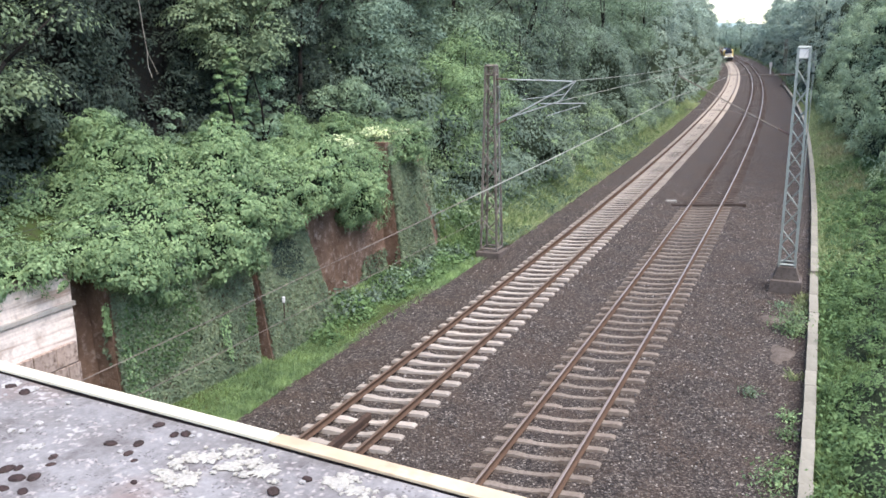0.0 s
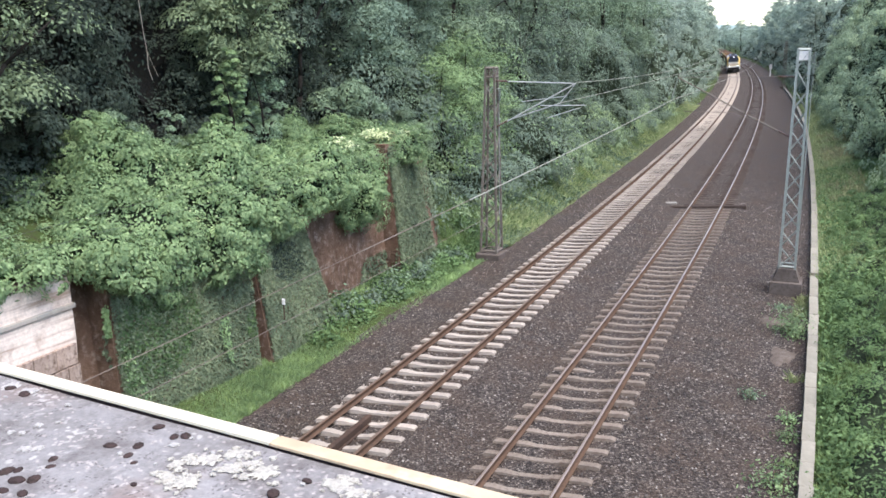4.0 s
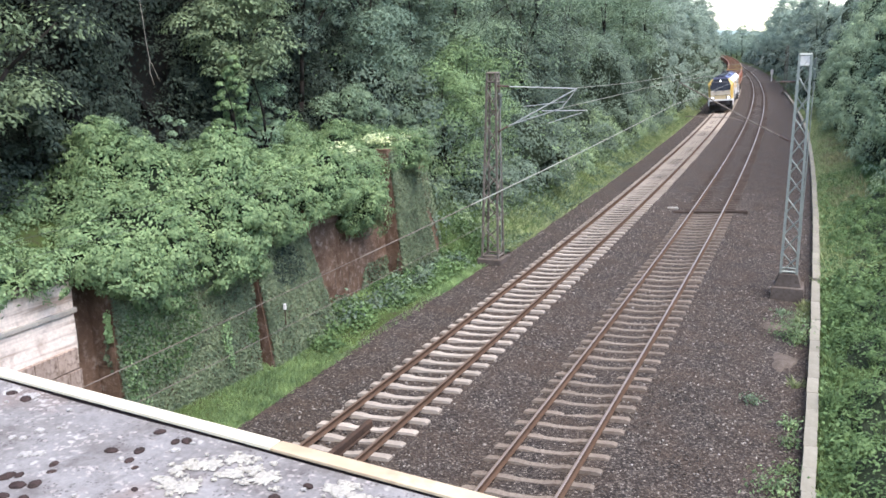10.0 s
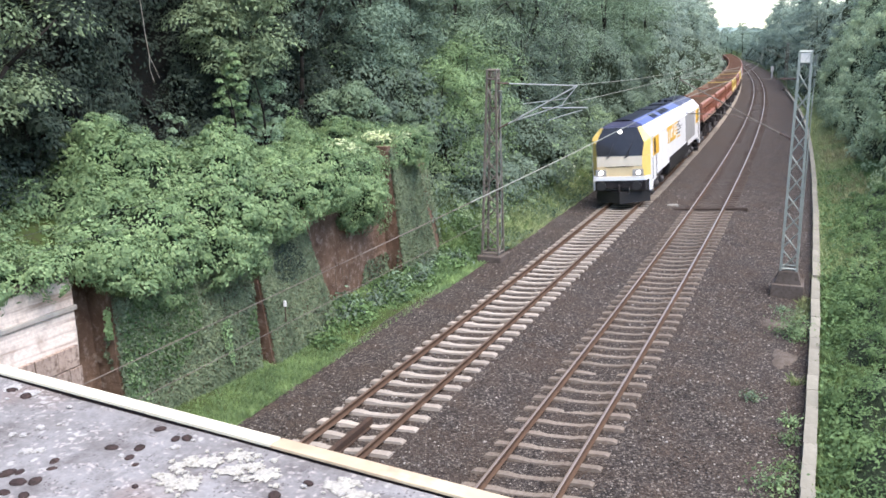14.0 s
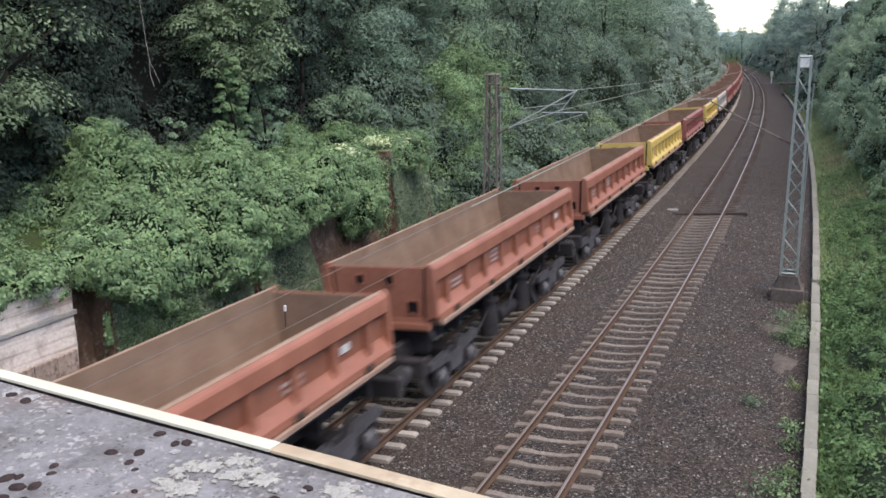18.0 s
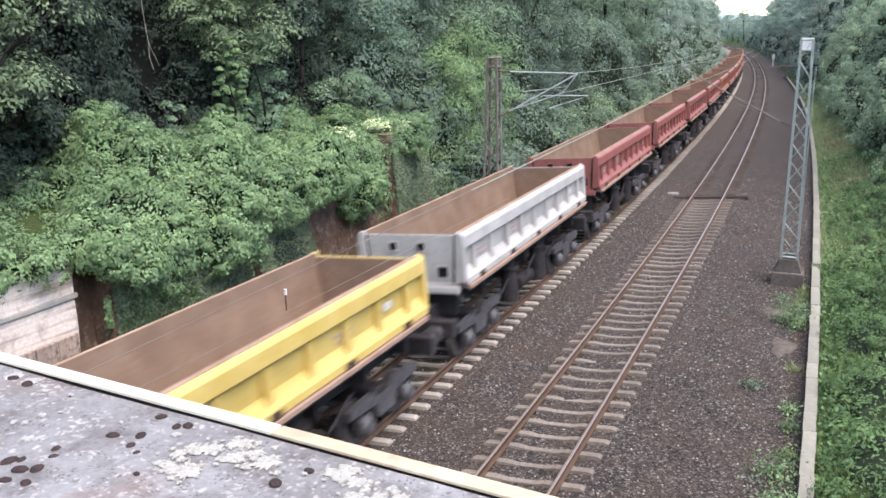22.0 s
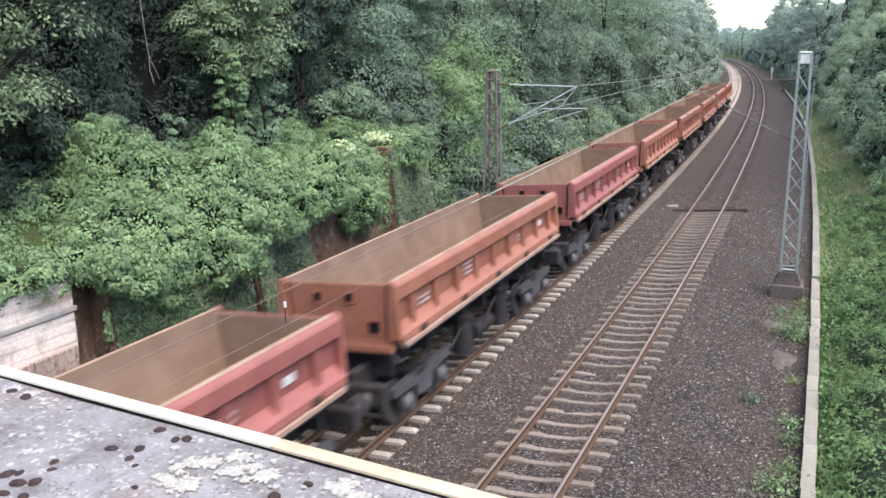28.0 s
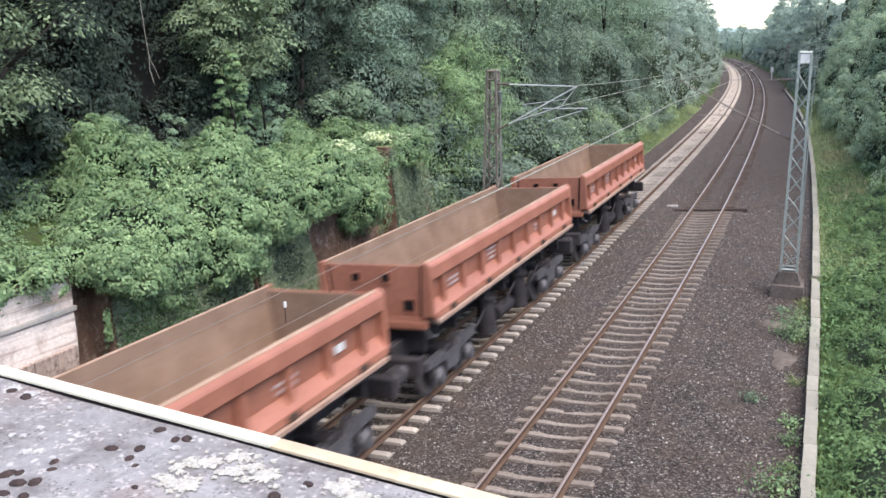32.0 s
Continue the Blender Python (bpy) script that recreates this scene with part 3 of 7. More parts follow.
def streaked(name, pale, grey, brown):
    """Masonry with level bands of dirt and run-off."""
    m, n, l, b = nodes_of(name)
    co = n.new("ShaderNodeTexCoord").outputs["Object"]
    mp = n.new("ShaderNodeMapping")
    mp.inputs["Scale"].default_value = (0.35, 0.35, 7.0)
    l.new(co, mp.inputs[0])
    band, spot, fine = noise_of(n, l, mp.outputs[0], 0.8, 4), noise_of(n, l, co, 2.2, 5), noise_of(n, l, co, 16, 5, 0.7)
    col = ramp(n, l, band, ((0.36, brown), (0.46, grey), (0.56, pale), (0.7, grey)))
    col = mixed(n, l, ramp(n, l, spot, ((0.5, (0, 0, 0)), (0.7, (0.8, 0.8, 0.8)))), col, brown)
    col = mixed(n, l, 1.0, col, ramp(n, l, fine, ((0.25, (0.75, 0.75, 0.75)), (0.75, (1.15, 1.15, 1.15)))), "MULTIPLY")
    l.new(col, b.inputs["Base Color"])
    b.inputs["Roughness"].default_value = 0.9
    bp = n.new("ShaderNodeBump")
    bp.inputs["Strength"].default_value, bp.inputs["Distance"].default_value = 0.5, 0.03
    l.new(band, bp.inputs["Height"])
    l.new(bp.outputs[0], b.inputs["Normal"])
    return m


M_STREAK = streaked("banded_masonry", (0.78, 0.67, 0.58), (0.67, 0.56, 0.48), (0.38, 0.28, 0.22))
M_OLDBLOCK = surface("brown_stained_blocks", (0.42, 0.31, 0.25), (0.6, 0.47, 0.39), (0.16, 0.11, 0.085), 2, 9, 0.9, 0.5, vary=0.2)
M_BROWNWALL = surface("mossy_brown_masonry", (0.135, 0.082, 0.055), (0.25, 0.16, 0.112), (0.36, 0.29, 0.24), 1.6, 5, 0.95, 1.0, amount=0.52, dist=0.08)


def wall_panel(parent, s0, s1, front, back, z1, batter=0.1, material=None, name="wall_panel", z1b=None, front1=None, batter1=None):
    """A battered length of wall between two places along the line; z1b, front1, batter1: top, foot and batter at the far end."""
    bm = bmesh.new()
    n = max(2, int((s1 - s0) / 0.6))
    z1b = z1 if z1b is None else z1b
    front1 = front if front1 is None else front1
    batter1 = batter if batter1 is None else batter1
    rings = []
    for i in range(n + 1):
        s = s0 + (s1 - s0) * i / n
        t = z1 + (z1b - z1) * i / n
        foot, lean = front + (front1 - front) * i / n, batter + (batter1 - batter) * i / n
        ring = []
        for k in range(7):
            z = -0.6 + (t + 0.6) * k / 6
            w = 0.03 * math.sin(3.1 * s + 2.3 * z) * math.sin(1.7 * z - 2.2 * s)
            ring.append(bm.verts.new(at(s, foot - lean * (z + 0.6) + w, z)))
        ring += [bm.verts.new(at(s, back, t)), bm.verts.new(at(s, back, -0.6))]
        rings.append(ring)
    for a, b in zip(rings, rings[1:]):
        for i in range(9):
            bm.faces.new((a[i], a[(i + 1) % 9], b[(i + 1) % 9], b[i]))
    bm.faces.new(rings[0][::-1])
    bm.faces.new(rings[-1])
    bmesh.ops.recalc_face_normals(bm, faces=bm.faces[:])
    return part(name, bm, material or M_BROWNWALL, parent)


def build_walls():
    rw = empty("wall_left", label="old brown retaining wall overgrown with ivy", category="retaining wall", kind="structure")
    wall_panel(rw, 15.0, 33.0, -9.42, -10.6, 3.6, 0.08, z1b=4.3)
    wall_panel(rw, 15.6, 20.1, -8.95, -10.0, 3.3, 0.03, name="buttress", front1=-8.52, batter1=0.05)
    wall_panel(rw, 20.42, 24.0, -8.26, -10.0, 3.3, 0.16, name="buttress", front1=-8.3, batter1=0.36)
    wall_panel(rw, 29.6, 32.4, -8.87, -10.0, 4.5, 0.1, name="buttress", front1=-8.6, batter1=0.235)
    wall_panel(rw, 32.41, 33.7, -8.72, -10.6, 4.3, 0.23, name="buttress", z1b=3.6, front1=-9.0, batter1=0.18)
    aw = empty("wall_abutment", label="pale stained masonry abutment wall", category="wall", kind="structure")
    wall_panel(aw, -12.0, 14.95, -9.4, -10.6, 3.42, 0.0, M_STREAK, "wall_face")
    bm = bmesh.new()
    for i in range(24):
        s = -9 + i
        box(bm, -0.06, 0.06, 0, 0.995, 0, 0.1, 0.012, placed(s, -9.4, 2.72))
    part("ledge", bm, M_PLASTER, aw)
    me = None
    for row in range(4):
        for i in range(15):
            s = 7.2 + 0.57 * i - 0.28 * (row % 2)
            if s > 14.85:
                continue
            short = min(1.0, (14.94 - s) / 0.57)
            bm = bmesh.new()
            box(bm, -0.05, 0.03, 0.01, 0.56, 0.01, 0.46, 0.015)
            if me is None:
                ob = part("stone_block", bm, M_OLDBLOCK, aw)
                me = ob.data
            else:
                bm.free()
                ob = new("stone_block", me)
                ob.parent = aw
            ob.matrix_basis = placed(s, -9.36 + RNG.uniform(-0.01, 0.02), 0.1 + 0.47 * row) @ Matrix.Diagonal((1, short, 1, 1))
    bm = bmesh.new()
    for i in range(24):
        box(bm, -0.6, 0.08, 0, 0.98, 0, 0.12, 0.02, placed(-9 + i, -9.4, 3.42))
    part("coping", bm, M_DARKCONC, aw)


build_walls()

# ---------------------------------------------------------------- cable trough along the bank, small trackside things
def build_trackside():
    ct = empty("cable_trough", label="line of pale concrete cable trough covers in the grass", category="cable trough", kind="structure")
    me = None
    for i in range(150):
        s = 11.0 + i * 1.0
        bm = bmesh.new()
        if me is None:
            box(bm, -0.128, 0.128, 0.001, 0.999, -0.3, 0.0, 0.004)
            ob = part("cover", bm, M_COVER, ct)
            me = ob.data
        else:
            bm.free()
            ob = new("cover", me)
            ob.parent = ct
        j = RNG.normal(0, 1, 3)
        ob.matrix_basis = placed(s, 4.93 + 0.007 * j[0] - (max(0, s - 90) * 0.011), 0.02 + 0.005 * j[1] - (0.1 if 32.9 < s < 33.9 else 0), 0.3 * j[2])
    bm = bmesh.new()
    box(bm, -1.75, 1.85, -0.13, 0.13, -0.3, -0.1, 0.02)
    ob = part("timber_beam", bm, M_SLEEPER_W)
    ob.matrix_basis = pose(*at(46.5, 0), 0, -3.8, -math.degrees(heading(46.5)))
    tagged(ob, "dark timber beam laid across the track", "beam")
    bm = bmesh.new()
    box(bm, -0.06, 0.06, -14, 0, -0.2, -0.01, 0.02)
    box(bm, -0.12, 0.12, -14, -0.2, -0.2, -0.17, 0.0)
    ob = part("guard_rail", bm, M_RUST_GAP)
    ob.matrix_basis = placed(17.9, -4.05)
    tagged(ob, "dark rusty guard rail between the running rails", "guard rail")
    bm = bmesh.new()
    box(bm, -0.28, 0.28, -0.12, 0.12, 0, 0.14, 0.03)
    ob = part("concrete_slab", bm, M_CONCRETE)
    ob.matrix_basis = placed(47.3, -1.85, -0.3, 20)
    tagged(ob, "small pale concrete slab lying on the ballast", "slab")
    # far marker post
    mp = empty("marker_post", placed(212, 3.6, -0.3), label="white kilometre post at the ballast edge", category="marker post")
    bm = bmesh.new()
    box(bm, -0.14, 0.14, -0.1, 0.1, 0, 2.6, 0.02)
    part("post", bm, M_PALE, mp)
    bm = bmesh.new()
    box(bm, -0.3, 0.3, -0.12, -0.1, 1.5, 2.5, 0.01)
    part("plate", bm, M_PALE, mp)


M_COVER = surface("trough_cover_concrete", (0.27, 0.255, 0.205), (0.37, 0.35, 0.29), (0.17, 0.155, 0.12), 2.0, 7, 0.9, 0.4, vary=0.12, amount=0.52)
# dark rust, also the colour of seams and painted sill notches
M_RUST_GAP = surface("dark_rust_and_gaps", (0.07, 0.045, 0.035), (0.11, 0.07, 0.05), (0.04, 0.03, 0.025), 2, 14, 0.85, 0.3)
build_trackside()


# ---------------------------------------------------------------- masts, arms and wires
def insulator(bm, a, b, r=0.05):
    a, b = Vector(a), Vector(b)
    n = 6
    for i in range(n):
        p, q = a.lerp(b, i / n), a.lerp(b, (i + 0.55) / n)
        tube(bm, p, q, r, 8, r * 0.55)
    tube(bm, a, b, r * 0.45, 6)


def lattice_mast(mast, h, w0, w1, material, base):
    """Four tapering angle legs with zigzag bracing on each face, drawn in the mast's own space."""
    def corner(i, z):
        t = (z - base) / (h - base)
        w = (w0 + (w1 - w0) * t) / 2
        sx, sy = ((-1, -1), (1, -1), (1, 1), (-1, 1))[i]
        return Vector((sx * w, sy * w, z))
    for i in range(4):
        bm = bmesh.new()
        bar(bm, corner(i, base), corner(i, h), 0.075)
        part("leg", bm, material, mast)
    k = 11
    for f in range(4):
        for j in range(k):
            za, zb = base + (h - base) * j / k, base + (h - base) * (j + 1) / k
            a, b = (f, (f + 1) % 4) if j % 2 == 0 else ((f + 1) % 4, f)
            bm = bmesh.new()
            bar(bm, corner(a, za + 0.05), corner(b, zb - 0.02), 0.035)
            part("brace", bm, material, mast)
    for z, w in ((h - 0.02, 0.07), (h - 0.35, 0.05), (base + 0.1, 0.06)):
        bm = bmesh.new()
        for i in range(4):
            bar(bm, corner(i, z), corner((i + 1) % 4, z), w)
        part("ring", bm, material, mast)


def cantilever(mast, parts, insulators, label):
    """A bracket over a track, drawn in the mast's own x and z: tubes of a name, two ends, a radius and a material, and its insulators."""
    arm = empty("cantilever")
    arm.parent = mast
    tagged(arm, label)
    for name, a, b, r, material in parts:
        bm = bmesh.new()
        tube(bm, (a[0], 0, a[1]), (b[0], 0, b[1]), r)
        part(name, bm, material, arm)
    for a, b in insulators:
        bm = bmesh.new()
        insulator(bm, (a[0], 0, a[1]), (b[0], 0, b[1]))
        part("insulator", bm, M_INSUL, arm, "ribbed brown insulator")


def arm_left():
    """Bracket that reaches to the left of its mast."""
    return ((("top_tube", (-0.7, 6.79), (-3.85, 6.76), 0.008, M_OLDSTEEL), ("strut", (-0.6, 5.05), (-3.85, 6.76), 0.021, M_OLDSTEEL),
             ("dropper", (-3.85, 6.76), (-4.03, 6.02), 0.013, M_STEEL), ("steady_arm", (-3.6, 5.64), (-2.0, 5.62), 0.012, M_OLDSTEEL),
             ("steady_arm", (-2.1, 5.62), (-1.0, 5.3), 0.01, M_OLDSTEEL)),
            (((-0.2, 6.79), (-0.72, 6.79)), ((-0.18, 4.85), (-0.62, 5.08))))


def arm_right():
    """Bracket that reaches to the right of its mast."""
    return ((("top_tube", (0.65, 6.53), (3.28, 6.47), 0.02, M_ARM), ("strut", (0.62, 5.02), (3.28, 6.47), 0.024, M_ARM),
             ("dropper", (3.28, 6.47), (2.7, 5.74), 0.016, M_ARM), ("registration_tube", (0.7, 5.08), (2.75, 5.76), 0.02, M_ARM),
             ("steady_arm", (1.95, 5.64), (3.7, 5.68), 0.018, M_ARM), ("steady_arm", (2.2, 5.18), (3.5, 5.6), 0.014, M_ARM),
             ("stay", (1.2, 5.78), (2.9, 6.0), 0.012, M_ARM)),
            (((0.18, 6.55), (0.67, 6.53)), ((0.22, 4.82), (0.66, 5.05))))


def build_masts():
    mr = empty("lattice_mast", placed(32.4, 4.05, 0.0, 0), label="grey galvanised lattice mast on a concrete block", category="catenary mast", group="catenary masts")
    bm = bmesh.new()
    prism(bm, ((-0.55, -0.7), (0.55, -0.7), (0.5, 0.12), (-0.5, 0.12)), -0.5, 0.5)
    bmesh.ops.bevel(bm, geom=bm.edges[:], offset=0.02, segments=1, affect="EDGES")
    part("foundation", bm, M_DARKCONC, mr, "dirty concrete foundation block")
    bm = bmesh.new()
    prism(bm, ((-0.42, 0.12), (0.42, 0.12), (0.27, 0.55), (-0.27, 0.55)), -0.36, 0.36)
    part("plinth", bm, M_DARKCONC, mr)
    lattice_mast(mr, 7.65, 0.5, 0.34, M_STEEL, 0.52)
    bm = bmesh.new()
    box(bm, -0.19, 0.19, -0.19, -0.175, 7.3, 7.64, 0.0)
    part("head_plate", bm, M_PALE, mr, "pale plate at the mast head")
    bm = bmesh.new()
    for z in (7.5, 7.15, 6.8):
        insulator(bm, (0.3, 0.0, z), (0.3, 0, z - 0.28), 0.06)
    tube(bm, (0.16, 0, 7.25), (0.34, 0, 7.55), 0.02)
    tube(bm, (0.3, 0, 6.5), (0.27, 0, 0.6), 0.016)
    part("feeder_insulator", bm, M_STEEL, mr)
    cantilever(mr, *arm_left(), "bracket arm over the track")
    ml = empty("lattice_mast", placed(33.9, -6.95, 0.0, 0), label="brown weathered lattice mast in front of the trees", category="catenary mast", group="catenary masts")
    bm = bmesh.new()
    box(bm, -0.5, 0.5, -0.5, 0.5, -0.8, -0.15, 0.03)
    part("foundation", bm, M_DARKCONC, ml)
    lattice_mast(ml, 7.05, 0.66, 0.34, M_OLDSTEEL, -0.15)
    bm = bmesh.new()
    insulator(bm, (0.33, 0, 6.2), (0.33, 0, 5.8), 0.06)
    tube(bm, (0.2, 0, 6.25), (0.36, 0, 6.25), 0.025)
    tube(bm, (0.3, 0, 5.8), (0.36, 0, 0.2), 0.014)
    part("feeder_insulator", bm, M_STEEL, ml)
    cantilever(ml, *arm_right(), "bracket arm over the track")
    for s, off in ((160, 4.1),):
        far = empty("lattice_mast", placed(s, off), label="distant slender lattice mast beside the track", category="catenary mast", group="catenary masts")
        bm = bmesh.new()
        box(bm, -0.45, 0.45, -0.45, 0.45, -0.7, 0.1, 0.03)
        part("foundation", bm, M_DARKCONC, far)
        lattice_mast(far, 7.4, 0.45, 0.3, M_OLDSTEEL, 0.1)
        cantilever(far, *arm_left(), "bracket arm over the track")


build_masts()


def sweep(pts, r):
    """A round bar that follows the points."""
    bm = bmesh.new()
    pts = [Vector(p) for p in pts]
    rings = []
    for i, p in enumerate(pts):
        d = (pts[min(i + 1, len(pts) - 1)] - pts[max(i - 1, 0)]).normalized()
        a = d.cross(Vector((0.01, 0.02, 1))).normalized()
        b = a.cross(d)
        rings.append([bm.verts.new(p + a * r * math.cos(w) + b * r * math.sin(w)) for w in (0, 1.047, 2.094, 3.142, 4.189, 5.236)])
    for a, b in zip(rings, rings[1:]):
        for i in range(6):
            bm.faces.new((a[i], a[(i + 1) % 6], b[(i + 1) % 6], b[i]))
    return bm


def wire(name, pts, r, label, material=None):
    """One continuous wire through the points."""
    return tagged(part(name, sweep(pts, r), material or M_WIRE), label, "wire", "overhead wires")


def build_wires():
    def run(off0, off1, s0, s1, z0, z1, sag, n):
        out = []
        for i in range(n + 1):
            t = i / n
            out.append(at(s0 + (s1 - s0) * t, off0 + (off1 - off0) * t, z0 + (z1 - z0) * t - sag * 4 * t * (1 - t)))
        return out
    whole = run(0.0, 0.02, -20, 32.4, 5.5, 6.0, 0.09, 48)
    # one and the same wire: its dim and bright stretches are painted as colour
    wire("contact_wire", whole[:29], 0.0034, "near length of overhead contact wire, its dimness painted brown", M_WIREBROWN)
    wire("contact_wire", whole[28:32], 0.006, "middle length of overhead contact wire, its dimness painted brown", M_WIREBROWN)
    wire("contact_wire", whole[31:], 0.009, "far length of overhead contact wire, its brightness painted pale")
    wire("contact_wire", run(0.0, 0.0, -20, 15.5, 5.37, 5.33, 0.0, 24), 0.003, "second overhead wire, tarnished brown", M_WIREBROWN)
    wire("contact_wire", run(0.02, 0.1, 32.4, 160, 6.0, 5.75, 0.3, 24), 0.009, "thin overhead contact wire")
    wire("messenger_wire", run(0.2, 0.2, 32.4, 160, 6.82, 6.72, 0.6, 24), 0.008, "grey overhead messenger wire")
    wire("messenger_wire", run(-3.69, -3.5, 33.9, 98, 6.5, 6.72, 0.5, 24), 0.011, "grey overhead messenger wire")
    wire("contact_wire", run(-4.2, -3.5, 33.9, 98, 5.76, 5.7, 0.05, 24), 0.011, "thin overhead contact wire")
    wire("messenger_wire", run(-3.9, -3.69, -20, 33.9, 5.7, 6.5, 0.25, 24), 0.0025, "tarnished overhead messenger wire", M_WIREDARK)
    wire("contact_wire", run(-4.1, -4.2, -20, 33.9, 5.4, 5.76, 0.05, 24), 0.0025, "tarnished overhead contact wire", M_WIREDARK)
    wire("feeder_wire", run(4.35, 4.35, 32.4, 96, 7.2, 7.1, 0.5, 16), 0.007, "thin feeder wire along the masts")
    dr = empty("wire_clamp", placed(9.0, 0.0, 5.36), label="short dropper with a pale clamp between the wires", category="dropper")
    bm = bmesh.new()
    tube(bm, (0, 0, 0), (0, 0, 0.19), 0.007, 6)
    part("rod", bm, M_RUST_GAP, dr)
    bm = bmesh.new()
    tube(bm, (0, 0, 0.16), (0, 0, 0.215), 0.016, 8)
    part("clamp", bm, M_PALE, dr)


build_wires()


# ---------------------------------------------------------------- greenery
def shell(s0, s1, sections, amp, scale, seed, n_s, n_v, puff=0.2, size=0.8):
    """A lumpy surface along the line: sections is a list of (s, ((off, z), ...)). Returns points and outward normals on a grid."""
    ks = np.array([k for k, _ in sections], float)
    tab = np.array([q for _, q in sections], float)            # sections x knots x 2
    s = np.linspace(s0, s1, n_s)
    sec = np.stack([np.stack([np.interp(s, ks, tab[:, i, j]) for j in range(2)], 1) for i in range(tab.shape[1])], 1)
    d = np.linalg.norm(np.diff(tab.mean(0), axis=0), axis=1)
    kn = np.concatenate([[0], np.cumsum(d)]) / d.sum()
    v = np.linspace(0, 1, n_v)
    i = np.clip(np.searchsorted(kn, v, side="right") - 1, 0, len(kn) - 2)
    f = ((v - kn[i]) / (kn[i + 1] - kn[i]))[None, :, None]
    oz = sec[:, i] * (1 - f) + sec[:, i + 1] * f
    S = np.repeat(s[:, None], n_v, 1)
    p = atn(S.ravel(), oz[..., 0].ravel(), oz[..., 1].ravel()).reshape(n_s, n_v, 3)
    du, dv = np.gradient(p, axis=0), np.gradient(p, axis=1)
    n = np.cross(dv, du)
    n = n / np.maximum(np.linalg.norm(n, axis=2, keepdims=True), 1e-9)
    if (n * (atn(S.ravel(), 0 * S.ravel(), 9.0).reshape(p.shape) - p)).sum() < 0:
        n = -n
    flat = p.reshape(-1, 3)
    a = amp * wobble(flat, scale, seed) * 0.8 + puff * (2.2 * np.abs(wobble(flat, 2.4 / size, seed + 1)) - 0.6)
    edge = np.clip(np.minimum(np.arange(n_v), 3) / 3, 0.35, 1)[None, :, None]
    q = p + n * a.reshape(n_s, n_v, 1) * edge
    m = np.cross(np.gradient(q, axis=1), np.gradient(q, axis=0))
    m = m / np.maximum(np.linalg.norm(m, axis=2, keepdims=True), 1e-9)
    m = np.where((m * n).sum(2, keepdims=True) < 0, -m, m)
    return q, m


def sample(p, n, count):
    """Random points on a gridded surface, with normals, spread by area."""
    a = np.linalg.norm(np.cross(p[1:, :-1] - p[:-1, :-1], p[:-1, 1:] - p[:-1, :-1]), axis=2)
    w = a.ravel() / a.sum()
    c = RNG.choice(len(w), count, p=w)
    i, j = c // a.shape[1], c % a.shape[1]
    u, v = RNG.random((count, 1)), RNG.random((count, 1))
    def mix(g):
        return (g[i, j] * (1 - u) + g[i + 1, j] * u) * (1 - v) + (g[i, j + 1] * (1 - u) + g[i + 1, j + 1] * u) * v
    return mix(p), unit(mix(n))


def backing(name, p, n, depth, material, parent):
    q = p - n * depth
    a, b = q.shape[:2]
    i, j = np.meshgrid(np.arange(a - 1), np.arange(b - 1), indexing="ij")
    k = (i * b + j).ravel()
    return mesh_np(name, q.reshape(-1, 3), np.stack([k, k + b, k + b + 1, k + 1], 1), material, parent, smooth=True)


# near-black sheet behind the wood's leaves: its deep shade painted in
M_WOODSHADE = surface("wood_depth_shade", (0.012, 0.014, 0.014), (0.02, 0.024, 0.021), (0.02, 0.016, 0.013), 1.5, 9, 0.95, 0.8, dist=0.1)
# dark green sheet that paints the shade in hollows between boughs
M_HOLLOWSHADE = surface("inner_leaves", (0.03, 0.046, 0.026), (0.045, 0.066, 0.035), (0.026, 0.034, 0.022), 2.5, 9, 0.95, 0.8, dist=0.1)


